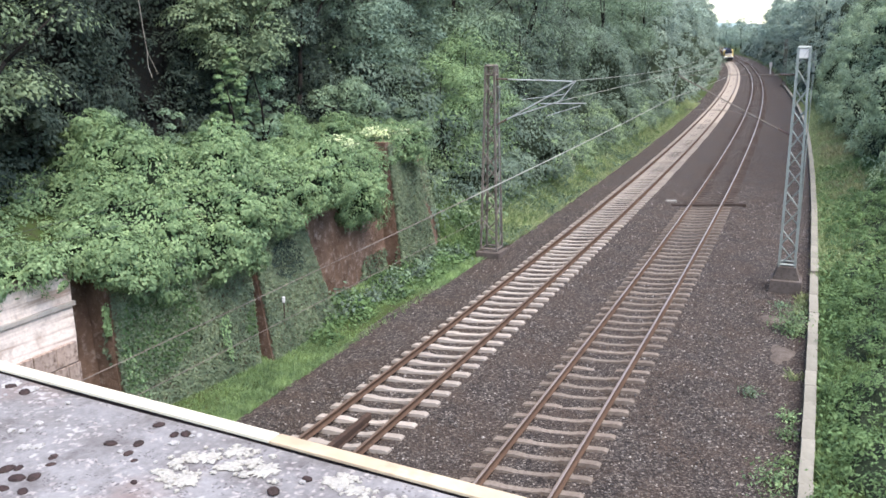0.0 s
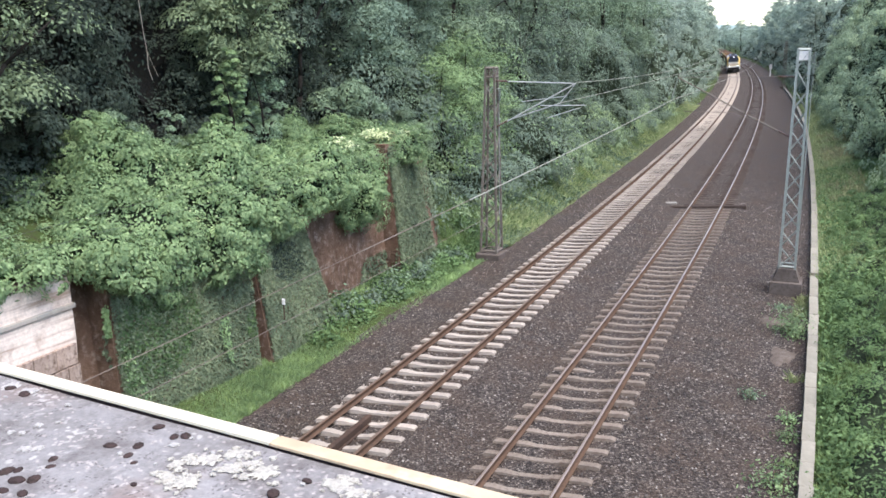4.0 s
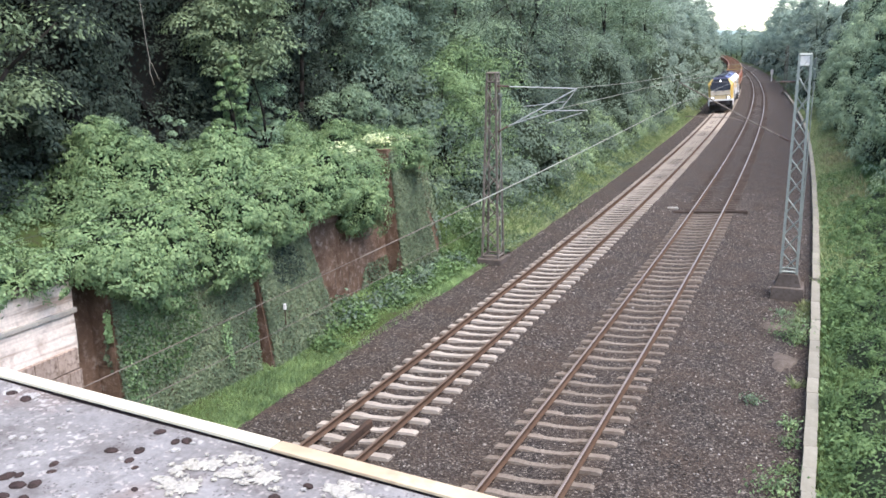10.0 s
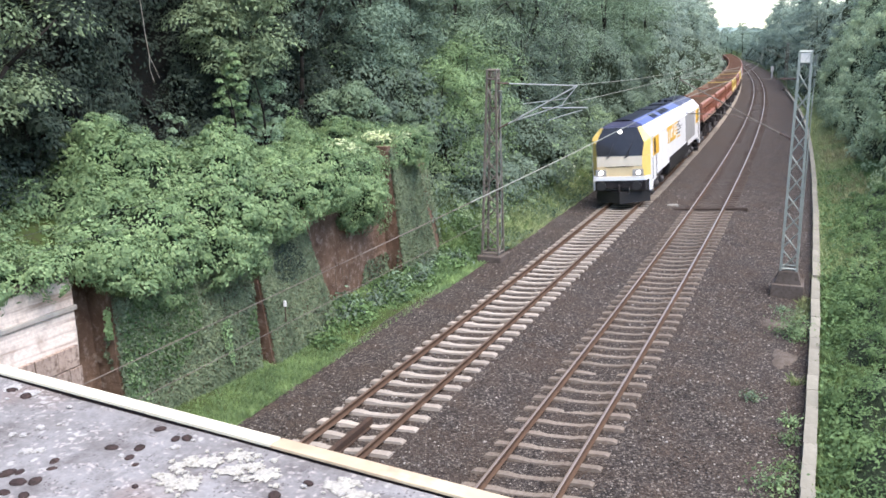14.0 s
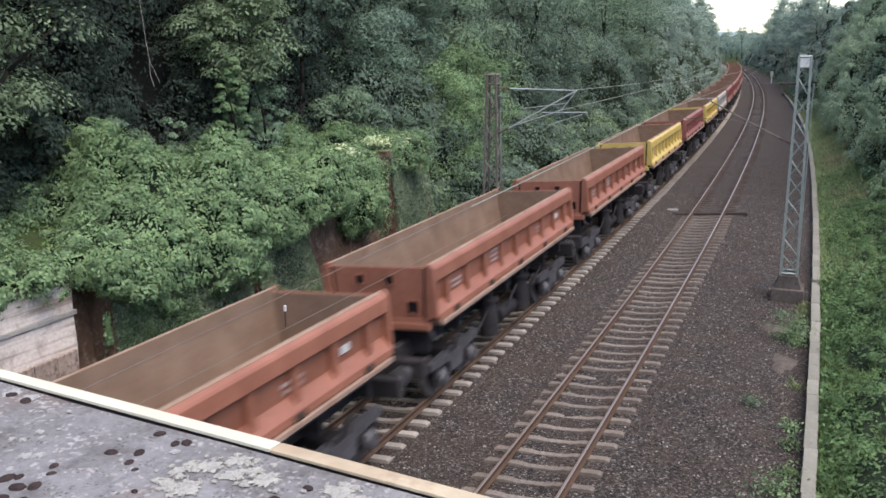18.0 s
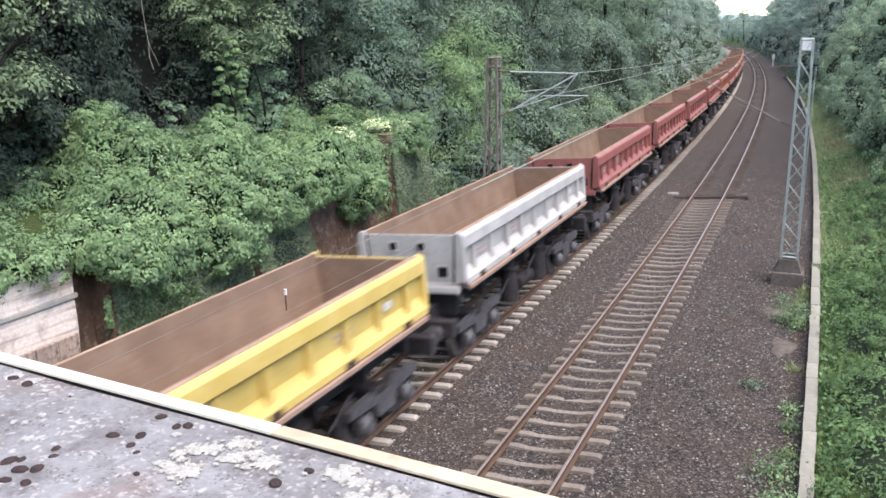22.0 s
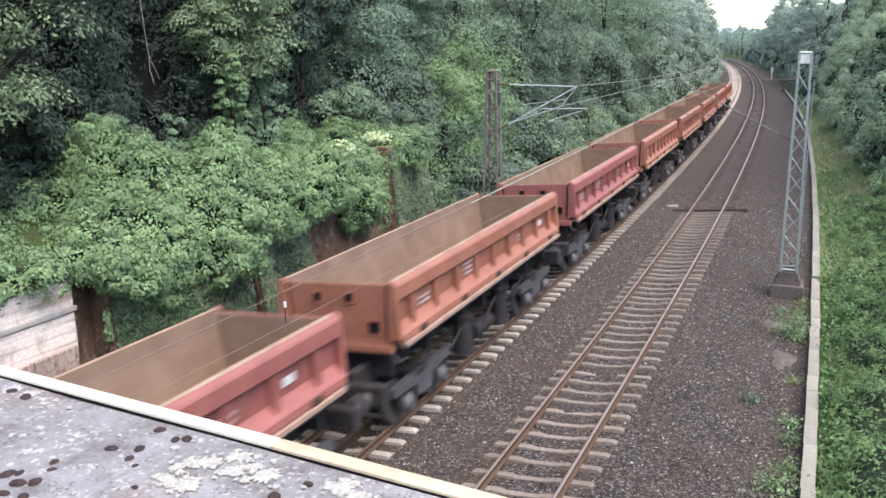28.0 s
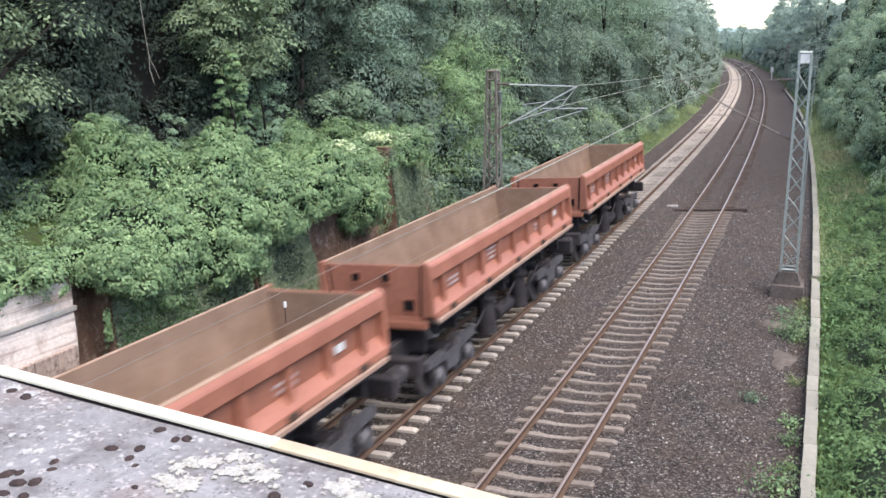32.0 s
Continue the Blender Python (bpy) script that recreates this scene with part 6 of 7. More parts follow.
def bogie(parent, y, axles, half, drive=False):
    """Two or three wheelsets in side frames; half is half the wheelbase."""
    bg = empty("bogie", Matrix.Translation((0, y, 0)))
    bg.parent = parent
    for a in axles:
        bm = bmesh.new()
        tube(bm, (-0.95, 0, 0.46), (0.95, 0, 0.46), 0.08, 10)
        ob = part("axle", bm, M_UNDERGEAR, bg)
        ob.location = (0, a, 0)
        for sx in (-1, 1):
            bm = wheel_mesh()
            ob = part("wheel", bm, M_WHEEL, bg, smooth=False)
            ob.matrix_basis = pose(sx * 0.75, a, 0, 0, 0, 0 if sx > 0 else 180)
            bm = bmesh.new()
            box(bm, -0.13, 0.13, -0.19, 0.19, 0.28, 0.66, 0.05)
            tube(bm, (0.1 * sx, 0, 0.46), (0.2 * sx, 0, 0.46), 0.2, 14, 0.15)
            ob = part("axle_box", bm, M_FRAME, bg, "dusty grey axle box with a round lid")
            ob.location = (sx * 1.02, a, 0)
            for dy in (-0.27, 0.27):
                bm = bmesh.new()
                tube(bm, (0, dy, 0.5), (0, dy, 0.86), 0.085, 10)
                ob = part("spring", bm, M_UNDERGEAR, bg)
                ob.location = (sx * 1.02, a, 0)
    for sx in (-1, 1):
        bm = bmesh.new()
        e = half + 0.55
        prism(bm, ((-e, 0.78), (-e, 0.95), (-half * 0.55, 0.98), (-0.3, 0.8), (0.3, 0.8), (half * 0.55, 0.98), (e, 0.95), (e, 0.78),
                   (half * 0.5, 0.72), (0.35, 0.42), (-0.35, 0.42), (-half * 0.5, 0.72)), 0.95 * sx, 1.1 * sx, axis="x")
        part("side_frame", bm, M_FRAME, bg, "dusty grey side frame")
    bm = bmesh.new()
    box(bm, -1.0, 1.0, -0.25, 0.25, 0.55, 0.95, 0.04)
    part("bolster", bm, M_UNDERGEAR, bg)
    return bg


def buffers(parent, y, d, material=None):
    """A headstock at y with two buffers and a hook that point along d."""
    bm = bmesh.new()
    box(bm, -1.25, 1.25, y - 0.12, y + 0.12, 0.88, 1.32, 0.03)
    part("headstock", bm, M_UNDERGEAR, parent)
    for sx in (-0.875, 0.875):
        bm = bmesh.new()
        tube(bm, (sx, y, 1.06), (sx, y + d * 0.42, 1.06), 0.11, 12)
        tube(bm, (sx, y + d * 0.42, 1.06), (sx, y + d * 0.5, 1.06), 0.22, 16)
        part("buffer", bm, material or M_CYL, parent)
    bm = bmesh.new()
    tube(bm, (0, y, 1.02), (0, y + d * 0.45, 1.0), 0.05, 8)
    box(bm, -0.04, 0.04, min(y + d * 0.3, y + d * 0.5), max(y + d * 0.3, y + d * 0.5), 0.75, 1.1, 0.02)
    part("coupling", bm, M_UNDERGEAR, parent)
    bm = bmesh.new()
    pts = [(0.45, y + d * 0.1, 0.95), (0.47, y + d * 0.3, 0.7), (0.42, y + d * 0.5, 0.62), (0.36, y + d * 0.62, 0.72)]
    for a, b in zip(pts, pts[1:]):
        tube(bm, a, b, 0.025, 6)
    part("air_hose", bm, M_BLACK, parent)


WL = 5.7          # half the tub's length
SLIM = 0.94


def build_wagon(body, label, marks=3):
    """A side-tipping wagon; -y is its leading end. Open tub with ribbed sides on a dark underframe."""
    w = empty("dump_wagon", label=label, category="wagon", group="wagons of the train")
    z0, z1 = 2.02, 3.3
    for sx in (-1, 1):
        sd = empty("side_wall")
        sd.parent = w
        bm = bmesh.new()
        # wall plate leaning outward
        prism(bm, [(sx * a, b) for a, b in ((1.2, z0), (1.27, z0), (1.36, z1 - 0.36), (1.36, z1), (1.302, z1), (1.302, z1 - 0.3))], -WL, WL)
        part("plate", bm, body, sd)
        bm = bmesh.new()
        prism(bm, [(sx * a, b) for a, b in ((1.155, z0 + 0.06), (1.195, z0 + 0.06), (1.298, z1 - 0.3), (1.298, z1 + 0.02), (1.27, z1 + 0.02), (1.265, z1 - 0.3))], -WL + 0.05, WL - 0.05)
        part("liner", bm, M_INSIDE, sd, "rust-stained inner plate")
        bm = bmesh.new()
        prism(bm, [(sx * a, b) for a, b in ((1.302, z1 + 0.01), (1.34, z1 + 0.03), (1.47, z1 - 0.05), (1.5, z1 - 0.1), (1.5, z1 - 0.37), (1.44, z1 - 0.42), (1.36, z1 - 0.4))], -WL, WL)
        bmesh.ops.bevel(bm, geom=bm.edges[:], offset=0.008, segments=1, affect="EDGES")
        part("top_rail", bm, body, sd, "heavy painted rim, rubbed along its edge")
        bm = bmesh.new()
        prism(bm, [(sx * a, b) for a, b in ((1.29, z1 + 0.012), (1.34, z1 + 0.034), (1.395, z1 + 0.006), (1.395, z1 - 0.01), (1.29, z1 - 0.005))], -WL + 0.04, WL - 0.04)
        part("rub_strip", bm, M_RUB, sd, "rust-brown rubbed top of the rim")
        for i in range(9):
            y = -WL + 0.75 + i * (2 * WL - 1.5) / 8
            bm = bmesh.new()
            prism(bm, [(sx * a, b) for a, b in ((1.28, z0 + 0.2), (1.46, z0 + 0.24), (1.46, z1 - 0.41), (1.36, z1 - 0.41))], y - 0.07, y + 0.07)
            part("rib", bm, body, sd)
        bm = bmesh.new()
        prism(bm, [(sx * a, b) for a, b in ((1.24, z0 + 0.36), (1.32, z0 + 0.38), (1.53, z0 + 0.16), (1.54, z0 + 0.02), (1.24, z0 + 0.02))], -WL, WL)
        bmesh.ops.bevel(bm, geom=bm.edges[:], offset=0.01, segments=1, affect="EDGES")
        part("bottom_flange", bm, body, sd)
        bm = bmesh.new()
        box(bm, min(sx * 1.3, sx * 1.6), max(sx * 1.3, sx * 1.6), -WL + 0.1, WL - 0.1, z0 - 0.1, z0 + 0.0, 0.012)
        part("sill_rail", bm, M_SILL, sd, "dusty tan sill rail")
        # dark blocks that stand in for the shade of notches in the sill
        for i in range(5):
            y = -WL + 1.0 + i * (2 * WL - 2.0) / 4
            bm = bmesh.new()
            box(bm, min(sx * 1.48, sx * 1.565), max(sx * 1.48, sx * 1.565), y - 0.16, y + 0.16, z0 + 0.002, z0 + 0.13, 0.012)
            part("side_latch", bm, M_RUST_GAP, sd, "dark block painted as a shaded notch in the sill")
        bm = bmesh.new()
        tube(bm, (sx * 1.5, -WL + 0.1, z0 - 0.16), (sx * 1.5, WL - 0.1, z0 - 0.16), 0.03, 8)
        for i in range(8):
            y = -WL + 0.6 + i * (2 * WL - 1.2) / 7
            box(bm, sx * 1.47 - 0.04, sx * 1.47 + 0.04, y - 0.05, y + 0.05, z0 - 0.2, z0 - 0.05, 0.01)
        part("latch_bar", bm, M_UNDERGEAR, sd)
        for e in (-1, 1):
            bm = bmesh.new()
            prism(bm, [(sx * a, b) for a, b in ((1.2, z0 + 0.05), (1.52, z0 + 0.1), (1.5, z1 - 0.05), (1.42, z1 + 0.035), (1.3, z1 + 0.035), (1.28, z1 - 0.2))],
                  e * (WL + 0.03) - 0.06, e * (WL + 0.03) + 0.06)
            bmesh.ops.bevel(bm, geom=bm.edges[:], offset=0.02, segments=1, affect="EDGES")
            part("end_flange", bm, body, sd)
            # thin dark strip on the end, the shade of a gap painted on
            bm = bmesh.new()
            ga, gb = sorted((e * (WL + 0.024), e * (WL + 0.032)))
            prism(bm, [(sx * a, b) for a, b in ((1.13, z0 + 0.05), (1.215, z0 + 0.05), (1.29, z1 - 0.06), (1.23, z1 - 0.06))], ga, gb)
            part("corner_gap", bm, M_RECESS_SHADE, sd, "dark strip painted as the shaded gap beside the corner post")
        for k in range(marks):
            y = (-4.2, -1.55, 2.5, 3.9)[k]
            bm = bmesh.new()
            for j in range(2 if k != 1 else 3):
                zz = z0 + 0.46 + 0.13 * j
                xx = 1.275 + (zz - z0) * 0.09 + 0.006
                box(bm, min(sx * xx, sx * (xx + 0.02)), max(sx * xx, sx * (xx + 0.02)), y - (0.34 if j else 0.26), y + 0.3, zz, zz + 0.055)
            part("marking", bm, M_MARK, sd, "illegible white stencilled lines")
        bm = bmesh.new()
        zz = z0 + 0.62
        xx = 1.275 + (zz - z0) * 0.09 + 0.03
        box(bm, min(sx * xx, sx * (xx + 0.02)), max(sx * xx, sx * (xx + 0.02)), WL - 1.68, WL - 1.36, zz - 0.07, zz + 0.08, 0.004)
        part("label_plate", bm, M_PALE, sd, "blank white label plate")
    for e in (-1, 1):
        ew = empty("end_wall")
        ew.parent = w
        bm = bmesh.new()
        ya, yb = sorted((e * (WL - 0.06), e * (WL + 0.02)))
        prism(bm, ((-1.22, z0 - 0.16), (1.22, z0 - 0.16), (1.31, z1 - 0.05), (-1.31, z1 - 0.05)), ya, yb)
        part("plate", bm, body, ew)
        bm = bmesh.new()
        yc, yd = sorted((e * (WL - 0.1), e * (WL - 0.062)))
        prism(bm, ((-1.15, z0 + 0.06), (1.15, z0 + 0.06), (1.27, z1 - 0.06), (-1.27, z1 - 0.06)), yc, yd)
        part("liner", bm, M_INSIDE, ew)
        yo = e * (WL + 0.02)
        for x, zc, hw, hh in ((-0.5, z1 - 0.34, 0.12, 0.11), (0.3, z1 - 0.34, 0.12, 0.11), (0.87, z0 + 0.32, 0.16, 0.15)):
            # dark plate on the wall face, painted as the opening's shade
            bm = bmesh.new()
            box(bm, x * -e - hw, x * -e + hw, min(yo, yo + e * 0.006), max(yo, yo + e * 0.006), zc - hh, zc + hh)
            part("opening", bm, M_RECESS_SHADE, ew, "dark square plate painted as a shaded opening")
            bm = bmesh.new()
            for q in (-1, 1):
                box(bm, x * -e + q * hw - 0.015, x * -e + q * hw + 0.015, min(yo, yo + e * 0.03), max(yo, yo + e * 0.03), zc - hh, zc + hh)
                box(bm, x * -e - hw, x * -e + hw, min(yo, yo + e * 0.03), max(yo, yo + e * 0.03), zc + q * hh - 0.015, zc + q * hh + 0.015)
            part("opening_frame", bm, body, ew)
        bm = bmesh.new()
        box(bm, -1.33, 1.33, min(yo, yo + e * 0.1), max(yo, yo + e * 0.1), z0 - 0.2, z0 - 0.02, 0.02)
        part("end_sill", bm, body, ew)
        bm = bmesh.new()
        box(bm, -1.28, 1.28, min(yo, yo + e * 0.05), max(yo, yo + e * 0.05), z0 - 0.0, z0 + 0.05, 0.01)
        part("end_rail", bm, body, ew)
        bm = bmesh.new()
        tube(bm, (1.2 * e * -1, yo + e * 0.03, z0 - 0.1), (1.42 * e * -1, yo + e * 0.08, z0 - 0.35), 0.02, 6)
        tube(bm, (1.42 * e * -1, yo + e * 0.08, z0 - 0.35), (1.42 * e * -1, yo - e * 0.3, z0 - 0.42), 0.02, 6)
        part("lever", bm, M_CYL, ew)
    # the tub is narrower than the outline that its walls are drawn in
    for wall in list(w.children):
        for piece in wall.children:
            piece.data.transform(Matrix.Diagonal((SLIM, 1, 1, 1)))
    bm = bmesh.new()
    box(bm, -1.16 * SLIM, 1.16 * SLIM, -WL + 0.05, WL - 0.05, z0 - 0.05, z0 + 0.06)
    part("floor", bm, M_FLOOR, w, "scraped rusty load floor")
    bm = bmesh.new()
    for i in range(3):
        box(bm, -1.15 * SLIM, 1.15 * SLIM, -WL + 2.85 * (i + 1) - 0.02, -WL + 2.85 * (i + 1) + 0.02, z0 + 0.058, z0 + 0.066)
    part("floor_seam", bm, M_INSIDE, w)
    for x in (-0.5, 0.5):
        bm = bmesh.new()
        box(bm, x - 0.012, x + 0.012, -WL + 0.1, WL - 0.1, z0 + 0.058, z0 + 0.065)
        part("floor_seam", bm, M_RUST_GAP, w)
    for sx in (-1, 1):
        bm = bmesh.new()
        xx = (1.195 + 0.11 * 0.45) * SLIM
        box(bm, sx * xx - 0.03, sx * xx + 0.03, -WL + 0.1, WL - 0.1, z0 + 0.5, z0 + 0.515)
        part("liner_seam", bm, M_RUST_GAP, w)
    bm = bmesh.new()
    for sx in (-0.42, 0.42):
        box(bm, sx - 0.1, sx + 0.1, -6.2, 6.2, 1.05, 1.5, 0.02)
    for i in range(7):
        y = -5.4 + i * 1.8
        box(bm, -1.0, 1.0, y - 0.07, y + 0.07, 1.2, 1.8, 0.0)
    part("underframe", bm, M_UNDERGEAR, w)
    for e in (-1, 1):
        buffers(w, e * 6.25, e)
    for sx in (-1, 1):
        for y in (-1.75, 0.9):
            bm = bmesh.new()
            tube(bm, (sx * 1.06, y, 0.5), (sx * 1.06, y, 1.5), 0.27, 18, 0.21)
            tube(bm, (sx * 1.08, y, 1.5), (sx * 1.08, y, 1.95), 0.13, 12)
            tube(bm, (sx * 1.08, y, 1.42), (sx * 1.08, y, 1.48), 0.28, 18)
            part("tipping_cylinder", bm, M_UNDERGEAR, w, "dark upright tipping cylinder", smooth=False)
        bm = bmesh.new()
        tube(bm, (sx * 0.95, -0.9, 0.75), (sx * 0.95, 0.3, 0.75), 0.2, 14)
        part("air_tank", bm, M_UNDERGEAR, w)
        for y in (-2.6, -0.4, 1.9):
            bm = bmesh.new()
            bar(bm, (sx * 0.6, y, 1.3), (sx * 1.25, y + 0.3, 1.95), 0.07)
            part("linkage_bar", bm, M_UNDERGEAR, w)
            bm = bmesh.new()
            bar(bm, (sx * 1.1, y, 0.9), (sx * 1.1, y + 0.9, 1.3), 0.05)
            part("linkage_bar", bm, M_UNDERGEAR, w)
    for y in (-4.15, 4.15):
        bogie(w, y, (-0.9, 0.9), 0.9)
    return w


def build_loco():
    """A six-axle diesel locomotive, leading end at -y: white sides, blue and black roof, yellow nose."""
    lo = empty("diesel_locomotive", label="white diesel locomotive with yellow nose and blue roof stripes", category="locomotive")
    E = 11.2                                             # half length at the cab corners
    ZS, ZC, ZR = 3.35, 3.88, 4.14
    for sx in (-1, 1):
        bm = bmesh.new()
        prism(bm, [(sx * a, b) for a, b in ((1.3, 1.28), (1.46, 1.28), (1.47, ZS), (1.3, ZS))], -E + 0.9, E - 0.9)
        part("side_panel", bm, M_LWHITE, lo)
        bm = bmesh.new()
        prism(bm, [(sx * a, b) for a, b in ((1.3, ZS + 0.015), (1.455, ZS + 0.015), (1.02, ZC), (0.95, ZC - 0.1))], -E + 0.9, 3.3)
        part("roof_shoulder", bm, M_LWHITE, lo)
        for ya, yb, mat_ in ((3.304, 4.9, M_LSMOKED), (4.904, E - 0.9, M_LWHITE)):
            bm = bmesh.new()
            prism(bm, [(sx * a, b) for a, b in ((1.3, ZS + 0.015), (1.455, ZS + 0.015), (1.02, ZC), (0.95, ZC - 0.1))], ya, yb)
            part("roof_shoulder", bm, mat_, lo, "white roof shoulder smoked grey by the exhaust" if mat_ is M_LSMOKED else "")
        bm = bmesh.new()
        prism(bm, [(sx * a, b) for a, b in ((0.95, ZC - 0.1), (1.02, ZC + 0.006), (0.5, ZR), (0.45, ZR - 0.1))], -E + 0.75, 3.6)
        part("roof_panel", bm, M_LBLUE, lo, "blue roof stripe")
        bm = bmesh.new()
        prism(bm, [(sx * a, b) for a, b in ((0.95, ZC - 0.1), (1.02, ZC + 0.006), (0.5, ZR), (0.45, ZR - 0.1))], 3.604, 6.6)
        part("roof_panel", bm, M_LSOOT, lo, "roof panel smeared with soot")
        bm = bmesh.new()
        prism(bm, [(sx * a, b) for a, b in ((0.95, ZC - 0.1), (1.02, ZC + 0.006), (0.5, ZR), (0.45, ZR - 0.1))], 6.604, E - 0.75)
        part("roof_panel", bm, M_LSOOT, lo, "roof panel smeared with soot")
        for q in (0.08, 0.97):
            bm = bmesh.new()
            xx, zz = 1.455 - 0.435 * q, ZS + 0.015 + (ZC - ZS - 0.015) * q
            box(bm, -0.007, 0.007, -E + 1.0, E - 1.0, -0.004, 0.005, 0.0, Matrix.Translation((sx * xx, 0, zz)) @ Matrix.Rotation(sx * math.atan2(ZC - ZS, 0.435), 4, "Y"))
            part("seam", bm, M_LGREY, lo)
        # dark skirt and tank
        bm = bmesh.new()
        prism(bm, [(sx * a, b) for a, b in ((1.25, 0.75), (1.42, 0.8), (1.468, 1.05), (1.474, 1.55), (1.25, 1.55))], -4.6, 3.9)
        part("skirt", bm, M_BLACK, lo)
        for y0, y1 in ((-6.45, -5.0), (-3.65, -2.3), (-2.1, -0.7)):
            bm = bmesh.new()
            m = Matrix.Translation((sx * 0.76, 0, (ZC + ZR) / 2 + 0.012)) @ Matrix.Rotation(sx * math.atan2(ZR - ZC, 0.52), 4, "Y")
            box(bm, -0.2, 0.2, y0, y1, -0.01, 0.015, 0.0, m)
            part("roof_grille", bm, M_LROOF, lo, "dark roof grille")
        # cab ends of this side
        for e in (-1, 1):
            cb = empty("cab_side")
            cb.parent = lo
            ya, yb = e * (E - 0.9), e * (E - 0.12)
            y0, y1 = sorted((ya, yb))
            bm = bmesh.new()
            prism(bm, [(sx * a, b) for a, b in ((1.3, 1.28), (1.46, 1.28), (1.47, 2.95), (1.3, 2.95))], y0, y1)
            part("door_panel", bm, M_LWHITE, cb)
            bm = bmesh.new()
            box(bm, min(sx * 1.47, sx * 1.482), max(sx * 1.47, sx * 1.482), e * (E - 1.72) - 0.98, e * (E - 1.72) + 0.98, 2.32, 3.24, 0.0)
            part("orange_panel", bm, M_LYELLOW, cb, "orange panel")
            bm = bmesh.new()
            box(bm, min(sx * 1.47, sx * 1.49), max(sx * 1.47, sx * 1.49), e * (E - 1.3) - 0.25, e * (E - 1.3) + 0.25, 2.4, 3.2, 0.0)
            part("side_window", bm, M_GLASS, cb, "dark side window")
            bm = bmesh.new()
            box(bm, min(sx * 1.465, sx * 1.475), max(sx * 1.465, sx * 1.475), e * (E - 0.95) - 0.5, e * (E - 0.95) + 0.5, 1.3, 2.2, 0.0)
            part("door", bm, M_LWHITE, cb)
            bm = bmesh.new()
            for dy in (-0.58, 0.55):
                yy = e * (E - 0.95) + dy
                tube(bm, (sx * 1.52, yy, 1.25), (sx * 1.52, yy, 2.3), 0.018, 6)
                for zz in (1.25, 2.3):
                    tube(bm, (sx * 1.46, yy, zz), (sx * 1.52, yy, zz), 0.014, 6)
            part("grab_rail", bm, M_CYL, cb)
            bm = bmesh.new()
            prism(bm, [(e * a, b) for a, b in ((E - 2.0, 1.29), (E - 0.1, 1.29), (E - 0.1, 0.72), (E - 0.45, 0.72), (E - 0.75, 1.08), (E - 1.9, 1.12))], sx * 1.34, sx * 1.466, axis="x")
            part("apron", bm, M_LWHITE, cb, "white apron over the bogie end")
            bm = bmesh.new()
            for zz in (0.45, 0.75, 1.05):
                box(bm, min(sx * 1.1, sx * 1.45), max(sx * 1.1, sx * 1.45), e * (E - 0.95) - 0.28, e * (E - 0.95) + 0.28, zz, zz + 0.03)
            part("step", bm, M_BLACK, cb)
    bm = bmesh.new()
    prism(bm, ((-0.5, ZR - 0.12), (-0.5, ZR), (-0.3, ZR + 0.06), (0.3, ZR + 0.06), (0.5, ZR), (0.5, ZR - 0.12)), -E + 0.7, E - 0.7)
    part("roof_centre", bm, M_LROOF, lo, "sooty black roof centre")
    for y0, y1, h in ((-3.6, -0.6, 0.05), (0.2, 2.4, 0.08), (4.4, 7.4, 0.06)):
        bm = bmesh.new()
        box(bm, -0.42, 0.42, y0, y1, ZR + 0.03, ZR + h + 0.04, 0.02)
        part("roof_hatch", bm, M_LROOF, lo, "sooty roof hatch")
    for x in (-0.2, 0.2):
        bm = bmesh.new()
        tube(bm, (x, 3.3, ZR), (x, 3.3, ZR + 0.2), 0.11, 12)
        part("exhaust", bm, M_LROOF, lo)
    # big grey radiator grille towards the rear, on both sides
    for sx in (-1, 1):
        gr = empty("radiator_grille")
        gr.parent = lo
        for y0, y1 in ((2.8, 5.1), (5.16, 7.8)):
            bm = bmesh.new()
            box(bm, min(sx * 1.47, sx * 1.485), max(sx * 1.47, sx * 1.485), y0, y1, 1.62, 3.28, 0.0)
            part("grille_panel", bm, M_LGREY, gr, "grey grille panel")
            bm = bmesh.new()
            for k in range(26):
                z = 1.68 + k * 0.06
                box(bm, min(sx * 1.485, sx * 1.489), max(sx * 1.485, sx * 1.489), y0 + 0.04, y1 - 0.04, z, z + 0.025)
            part("slat", bm, M_LGREY, gr)
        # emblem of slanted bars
        em = empty("emblem")
        em.parent = lo
        X0, X1 = sorted((sx * 1.472, sx * 1.48))

        def slab(y0, y1, z0, z1, lean, material):
            bm = bmesh.new()
            prism(bm, ((y0 - lean, z0), (y1 - lean, z0), (y1 + lean, z1), (y0 + lean, z1)), X0, X1, axis="x")
            part("emblem_bar", bm, material, em)
        for y0, y1, z0, z1 in ((-5.45, -4.32, 3.06, 3.27), (-5.05, -4.72, 2.36, 3.056), (-4.2, -3.2, 3.06, 3.27), (-4.3, -3.98, 2.564, 3.056), (-4.36, -3.28, 2.36, 2.56),
                               (-3.56, -3.26, 2.564, 2.82), (-3.02, -2.7, 2.564, 3.27), (-3.08, -1.95, 2.36, 2.56)):
            slab(y0, y1, z0, z1, 0.12 * (z1 - z0), M_LYELLOW)
        for y0, y1, z in ((-2.4, -1.0, 3.22), (-2.3, -1.45, 2.98), (-2.35, -1.2, 2.8), (-1.9, -1.3, 2.62), (-1.3, -0.1, 2.36)):
            slab(y0, y1, z - 0.045, z + 0.045, 0.02, M_LYELLOW)
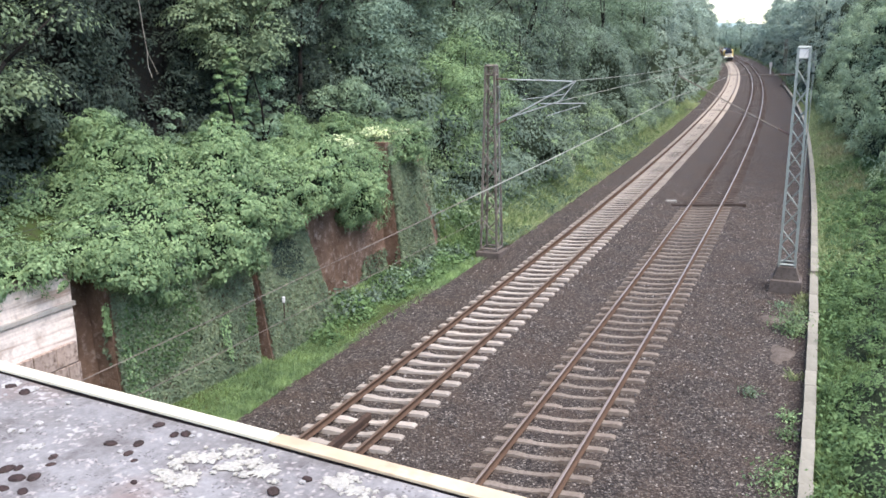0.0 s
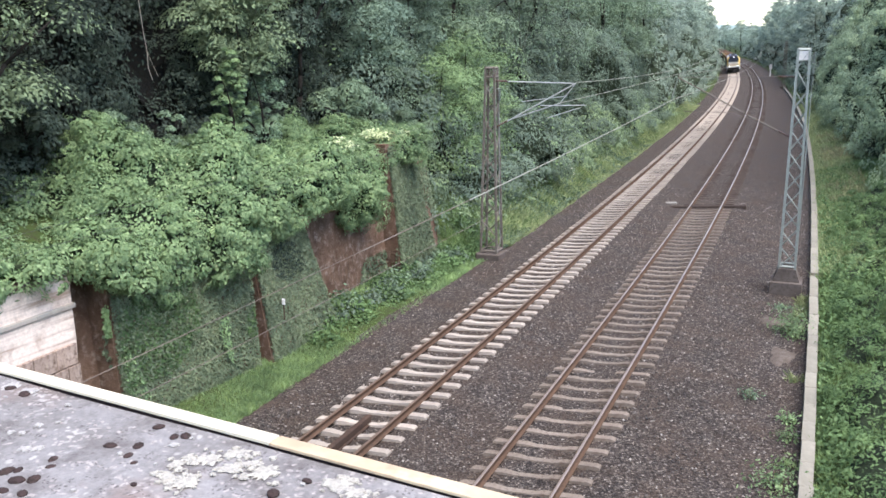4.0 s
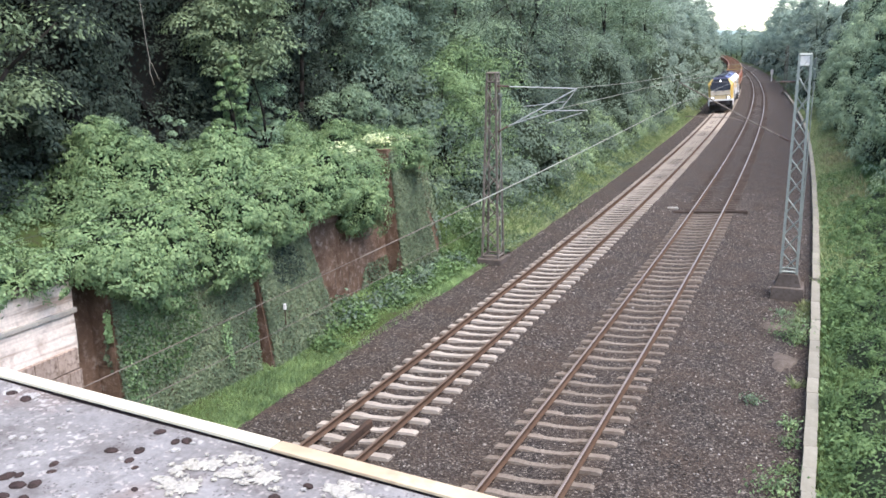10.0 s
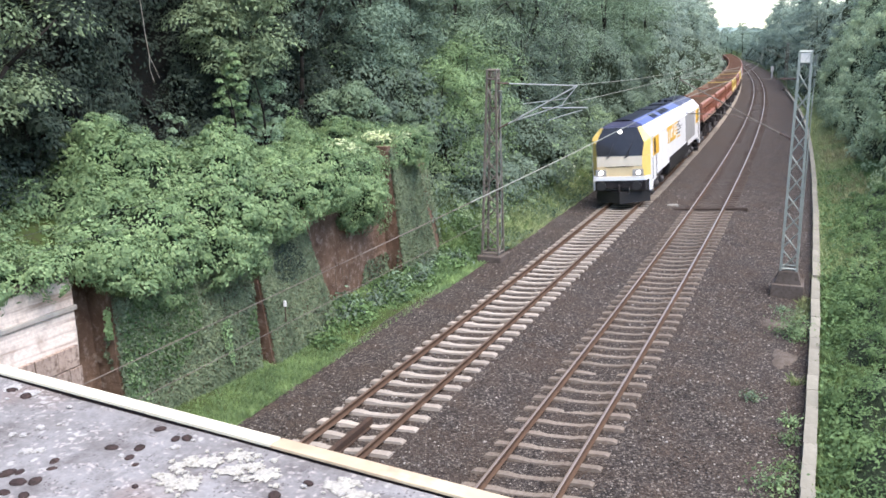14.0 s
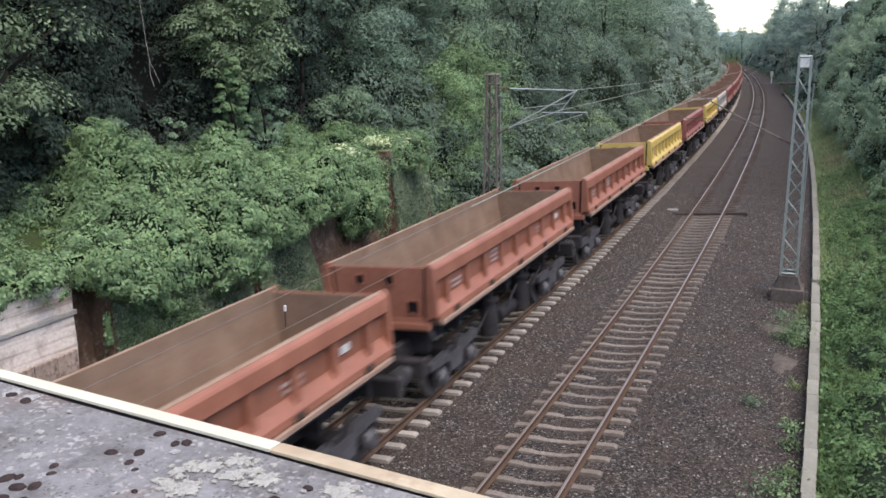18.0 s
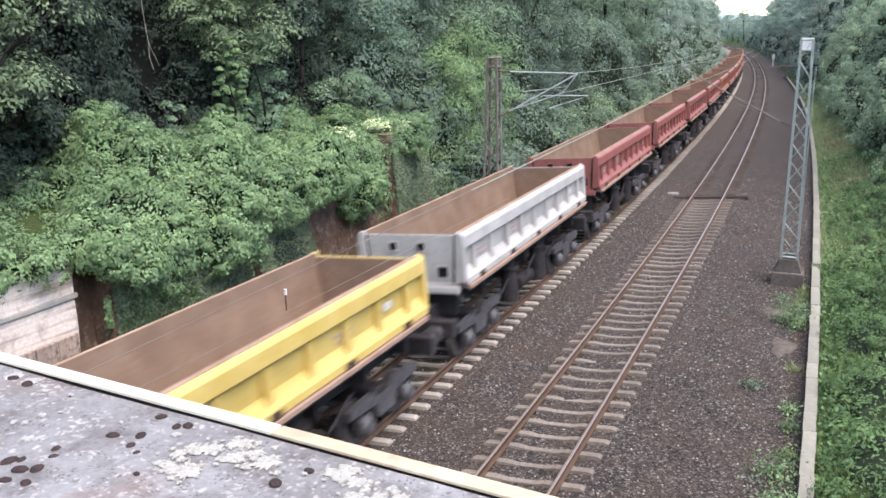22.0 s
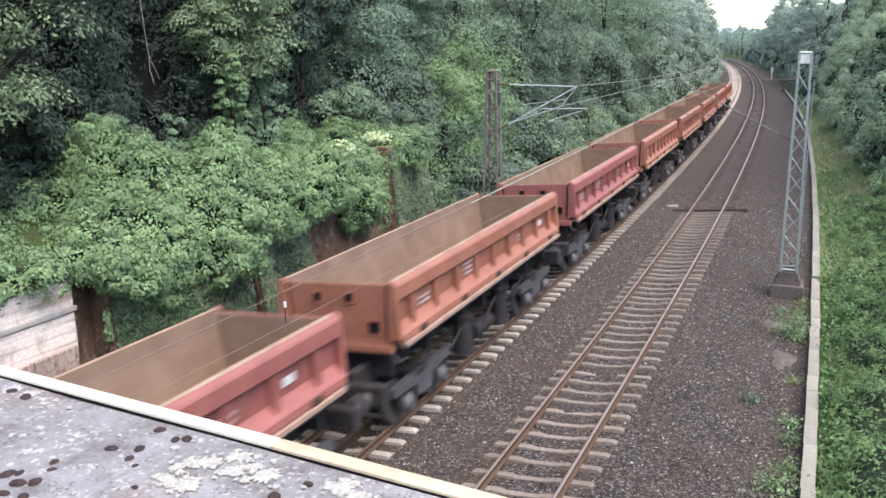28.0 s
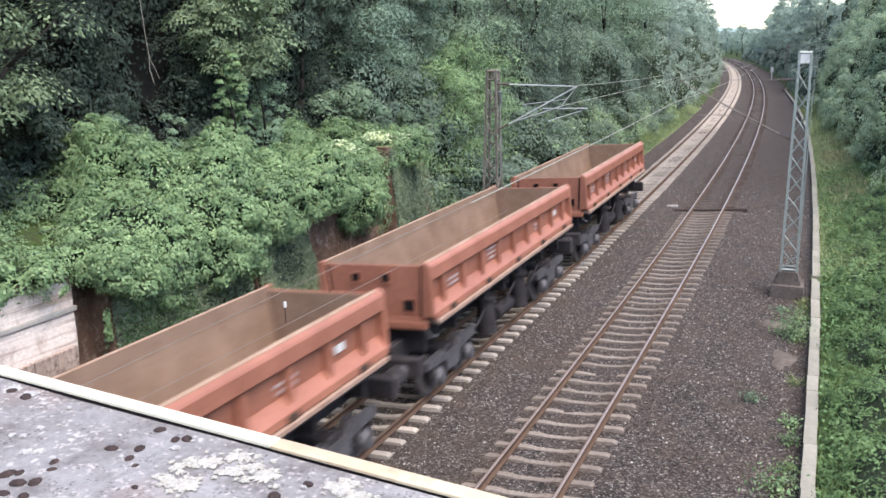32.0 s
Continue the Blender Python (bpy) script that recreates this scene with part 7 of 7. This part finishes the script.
        for y0, y1, z in ((-0.95, -0.1, 3.2), (-1.55, -0.2, 3.06), (-0.6, 0.75, 2.9), (-1.25, 0.5, 2.76), (-1.3, 0.0, 2.56)):
            slab(y0, y1, z - 0.036, z + 0.036, 0.02, M_BLACK)
    # the two noses
    for e in (-1, 1):
        ns = empty("cab_front")
        ns.parent = lo
        tagged(ns, "raked cab front with a large black windscreen")

        def face(name, pts, material, label=""):
            bm = bmesh.new()
            vs = [bm.verts.new((x, e * y, z)) for x, y, z in pts]
            f = bm.faces.new(vs)
            bmesh.ops.solidify(bm, geom=[f], thickness=0.04)
            bmesh.ops.recalc_face_normals(bm, faces=bm.faces[:])
            return part(name, bm, material, ns, label)
        F0, F1, F2 = 11.62, 11.66, 11.12                 # nose foot, nose crease, windscreen top
        wa, wb, wt = 1.12, 1.12, 0.86
        face("nose_lower", ((-wa, F0, 1.5), (wa, F0, 1.5), (wa, F1, 2.0), (-wa, F1, 2.0)), M_LNOSE)
        face("nose_upper", ((-wa, F1, 2.012), (wa, F1, 2.012), (wb, F1 - 0.02, 2.5), (-wb, F1 - 0.02, 2.5)), M_LCREAM, "cream nose panel, reflected light painted into its paleness")
        face("nose_line", ((-0.7, F1 + 0.02, 1.96), (0.7, F1 + 0.02, 1.96), (0.7, F1 + 0.022, 1.99), (-0.7, F1 + 0.022, 1.99)), M_RUST_GAP)
        face("windscreen", ((-wb, F1 - 0.02, 2.512), (wb, F1 - 0.02, 2.512), (1.2, F1 - 0.24, 3.1), (wt, F2, 3.86), (-wt, F2, 3.86), (-1.2, F1 - 0.24, 3.1)), M_GLASS, "large black windscreen")
        for sx in (-1, 1):
            face("corner_panel", ((sx * wa, F0, 1.5), (sx * 1.46, E - 0.15, 1.5), (sx * 1.47, E - 0.15, 2.5), (sx * wb, F1 - 0.02, 2.5)), M_LPILLAR, "yellow nose corner")
            face("corner_panel", ((sx * wb, F1 - 0.02, 2.51), (sx * 1.47, E - 0.15, 2.51), (sx * 1.47, E - 0.2, 3.34), (sx * 1.2, F1 - 0.24, 3.1)), M_LPILLAR, "yellow corner pillar")
            face("corner_panel", ((sx * 1.2, F1 - 0.24, 3.11), (sx * 1.47, E - 0.2, 3.36), (sx * 1.02, E - 0.35, 3.88), (sx * wt, F2, 3.86)), M_LPILLAR, "yellow corner pillar")
            face("roof_corner", ((sx * 1.47, E - 0.2, 3.365), (sx * 1.46, E - 0.95, 3.365), (sx * 1.02, E - 0.95, 3.89), (sx * 1.02, E - 0.35, 3.89)), M_LWHITE)
            face("upper_side", ((sx * 1.475, E - 0.12, 2.955), (sx * 1.475, E - 0.92, 2.955), (sx * 1.465, E - 0.92, 3.355), (sx * 1.465, E - 0.18, 3.355)), M_LWHITE)
        face("roof_front", ((-wt, F2 - 0.005, 3.865), (wt, F2 - 0.005, 3.865), (1.02, E - 0.4, 3.88), (0.5, E - 0.72, 4.14), (-0.5, E - 0.72, 4.14), (-1.02, E - 0.4, 3.88)), M_LDARK, "dark blue-grey roof front")
        bm = bmesh.new()
        prism(bm, ((-1.36, E - 0.1), (-1.28, 11.72), (1.28, 11.72), (1.36, E - 0.1)), 1.3, 1.48, axis="z", m=Matrix.Diagonal((1, e, 1, 1)))
        bmesh.ops.recalc_face_normals(bm, faces=bm.faces[:])
        part("bumper_plate", bm, M_LWHITE, ns, "white bumper plate")
        for x, z in ((-0.92, 1.68), (0.92, 1.68), (0.0, 3.66)):
            yy = F0 + 0.02 if z < 3 else F2 + 0.1
            bm = bmesh.new()
            tube(bm, (x, e * (yy - 0.05), z), (x, e * (yy + 0.05), z), 0.085 if z < 3 else 0.07, 18)
            part("headlamp", bm, M_LAMP if e < 0 else M_LGREY, ns, "round headlamp, lit" if e < 0 else "round headlamp, unlit")
            if z < 3:
                bm = bmesh.new()
                box(bm, x - 0.3, x + 0.25, min(e * (yy - 0.04), e * (yy + 0.02)), max(e * (yy - 0.04), e * (yy + 0.02)), z - 0.18, z + 0.18, 0.03)
                part("lamp_housing", bm, M_LGREY, ns)
        bm = bmesh.new()
        for x in (-0.55, 0.35):
            tube(bm, (x, e * (F1 + 0.03), 2.48), (x + 0.25, e * (F1 - 0.2), 3.1), 0.014, 6)
            tube(bm, (x - 0.1, e * (F1 + 0.02), 2.42), (x + 0.1, e * (F1 + 0.05), 2.5), 0.03, 6)
        part("wiper", bm, M_BLACK, ns)
        bm = bmesh.new()
        box(bm, -1.28, 1.28, min(e * 11.2, e * 11.55), max(e * 11.2, e * 11.55), 0.75, 1.3, 0.05)
        part("buffer_beam", bm, M_BLACK, ns)
        bm = bmesh.new()
        prism(bm, ((-1.35, 10.9), (0, 11.85), (1.35, 10.9), (1.25, 10.8), (-1.25, 10.8)), 0.14, 0.72, axis="z", m=Matrix.Diagonal((1, e, 1, 1)))
        bmesh.ops.recalc_face_normals(bm, faces=bm.faces[:])
        part("snow_plough", bm, M_BLACK, ns)
        buffers(ns, e * 11.5, e, M_BLACK)
    bm = bmesh.new()
    box(bm, -1.2, 1.2, -3.5, 3.5, 0.4, 1.2, 0.12)
    part("fuel_tank", bm, M_BLACK, lo)
    bm = bmesh.new()
    box(bm, -1.3, 1.3, -E + 0.3, E - 0.3, 1.1, 1.28, 0.02)
    part("frame", bm, M_BLACK, lo)
    for y in (-7.2, 7.2):
        bogie(lo, y, (-1.75, 0.0, 1.75), 1.75)
    return lo


LOCO = build_loco()
RED_W = build_wagon(M_RED, "open dump wagon in worn orange-red paint, empty")
PINK_W = build_wagon(M_PINK, "open dump wagon in faded dark red paint, empty")
YELLOW_W = build_wagon(M_YELLOW, "open dump wagon in worn yellow paint, empty")
WHITE_W = build_wagon(M_GREYWHITE, "open dump wagon in dirty white paint, empty", 4)
ORDER = (RED_W, RED_W, RED_W, YELLOW_W, PINK_W, YELLOW_W, WHITE_W, PINK_W, PINK_W, PINK_W, PINK_W, RED_W, PINK_W, RED_W, PINK_W, RED_W, RED_W, RED_W, RED_W, RED_W)
WAGONS = []
for base in ORDER:
    WAGONS.append(base if base not in WAGONS else copy_thing(base, Matrix.Identity(4)))


# ---------------------------------------------------------------- what moves
# Place of the locomotive's leading end along the line, second by second of the run.
RUN = ((0.0, 306.0), (3.0, 243.0), (6.0, 186.0), (7.5, 157.0), (9.0, 130.0), (10.0, 113.0), (11.0, 96.0), (12.0, 78.9), (13.0, 61.9), (14.0, 45.1), (14.5, 36.9), (17.0, -3.9), (20.0, -53.94), (24.0, -120.94), (28.0, -187.1), (32.0, -254.1), (35.0, -304.2))


def run_at(t):
    ts, xs = np.array(RUN).T
    d = np.diff(xs) / np.diff(ts)
    m = np.concatenate([[d[0]], (d[1:] + d[:-1]) / 2, [d[-1]]])
    i = int(np.clip(np.searchsorted(ts, t, side="right") - 1, 0, len(ts) - 2))
    h = ts[i + 1] - ts[i]
    u = (t - ts[i]) / h
    return ((2 * u**3 - 3 * u**2 + 1) * xs[i] + (u**3 - 2 * u**2 + u) * h * m[i] + (-2 * u**3 + 3 * u**2) * xs[i + 1] + (u**3 - u**2) * h * m[i + 1])


def on_track(s, base):
    """Pose of a vehicle whose middle is at s, carried by two bogies base metres to either side."""
    a, b = Vector(at(s - base, LEFT)), Vector(at(s + base, LEFT))
    d = b - a
    c = (a + b) / 2
    return pose(c.x, c.y, 0.0, 0, -math.degrees(math.atan(CANT)), -math.degrees(math.atan2(d.x, d.y)))


def motions():
    times = [0.5 * i for i in range(65)]
    walk(LOCO, [(t, on_track(run_at(t) + 11.65, 7.2)) for t in times])
    for k, wagon in enumerate(WAGONS):
        walk(wagon, [(t, on_track(run_at(t) + 25.75 + 5.7 + 13.73 * k, 4.15)) for t in times])


motions()
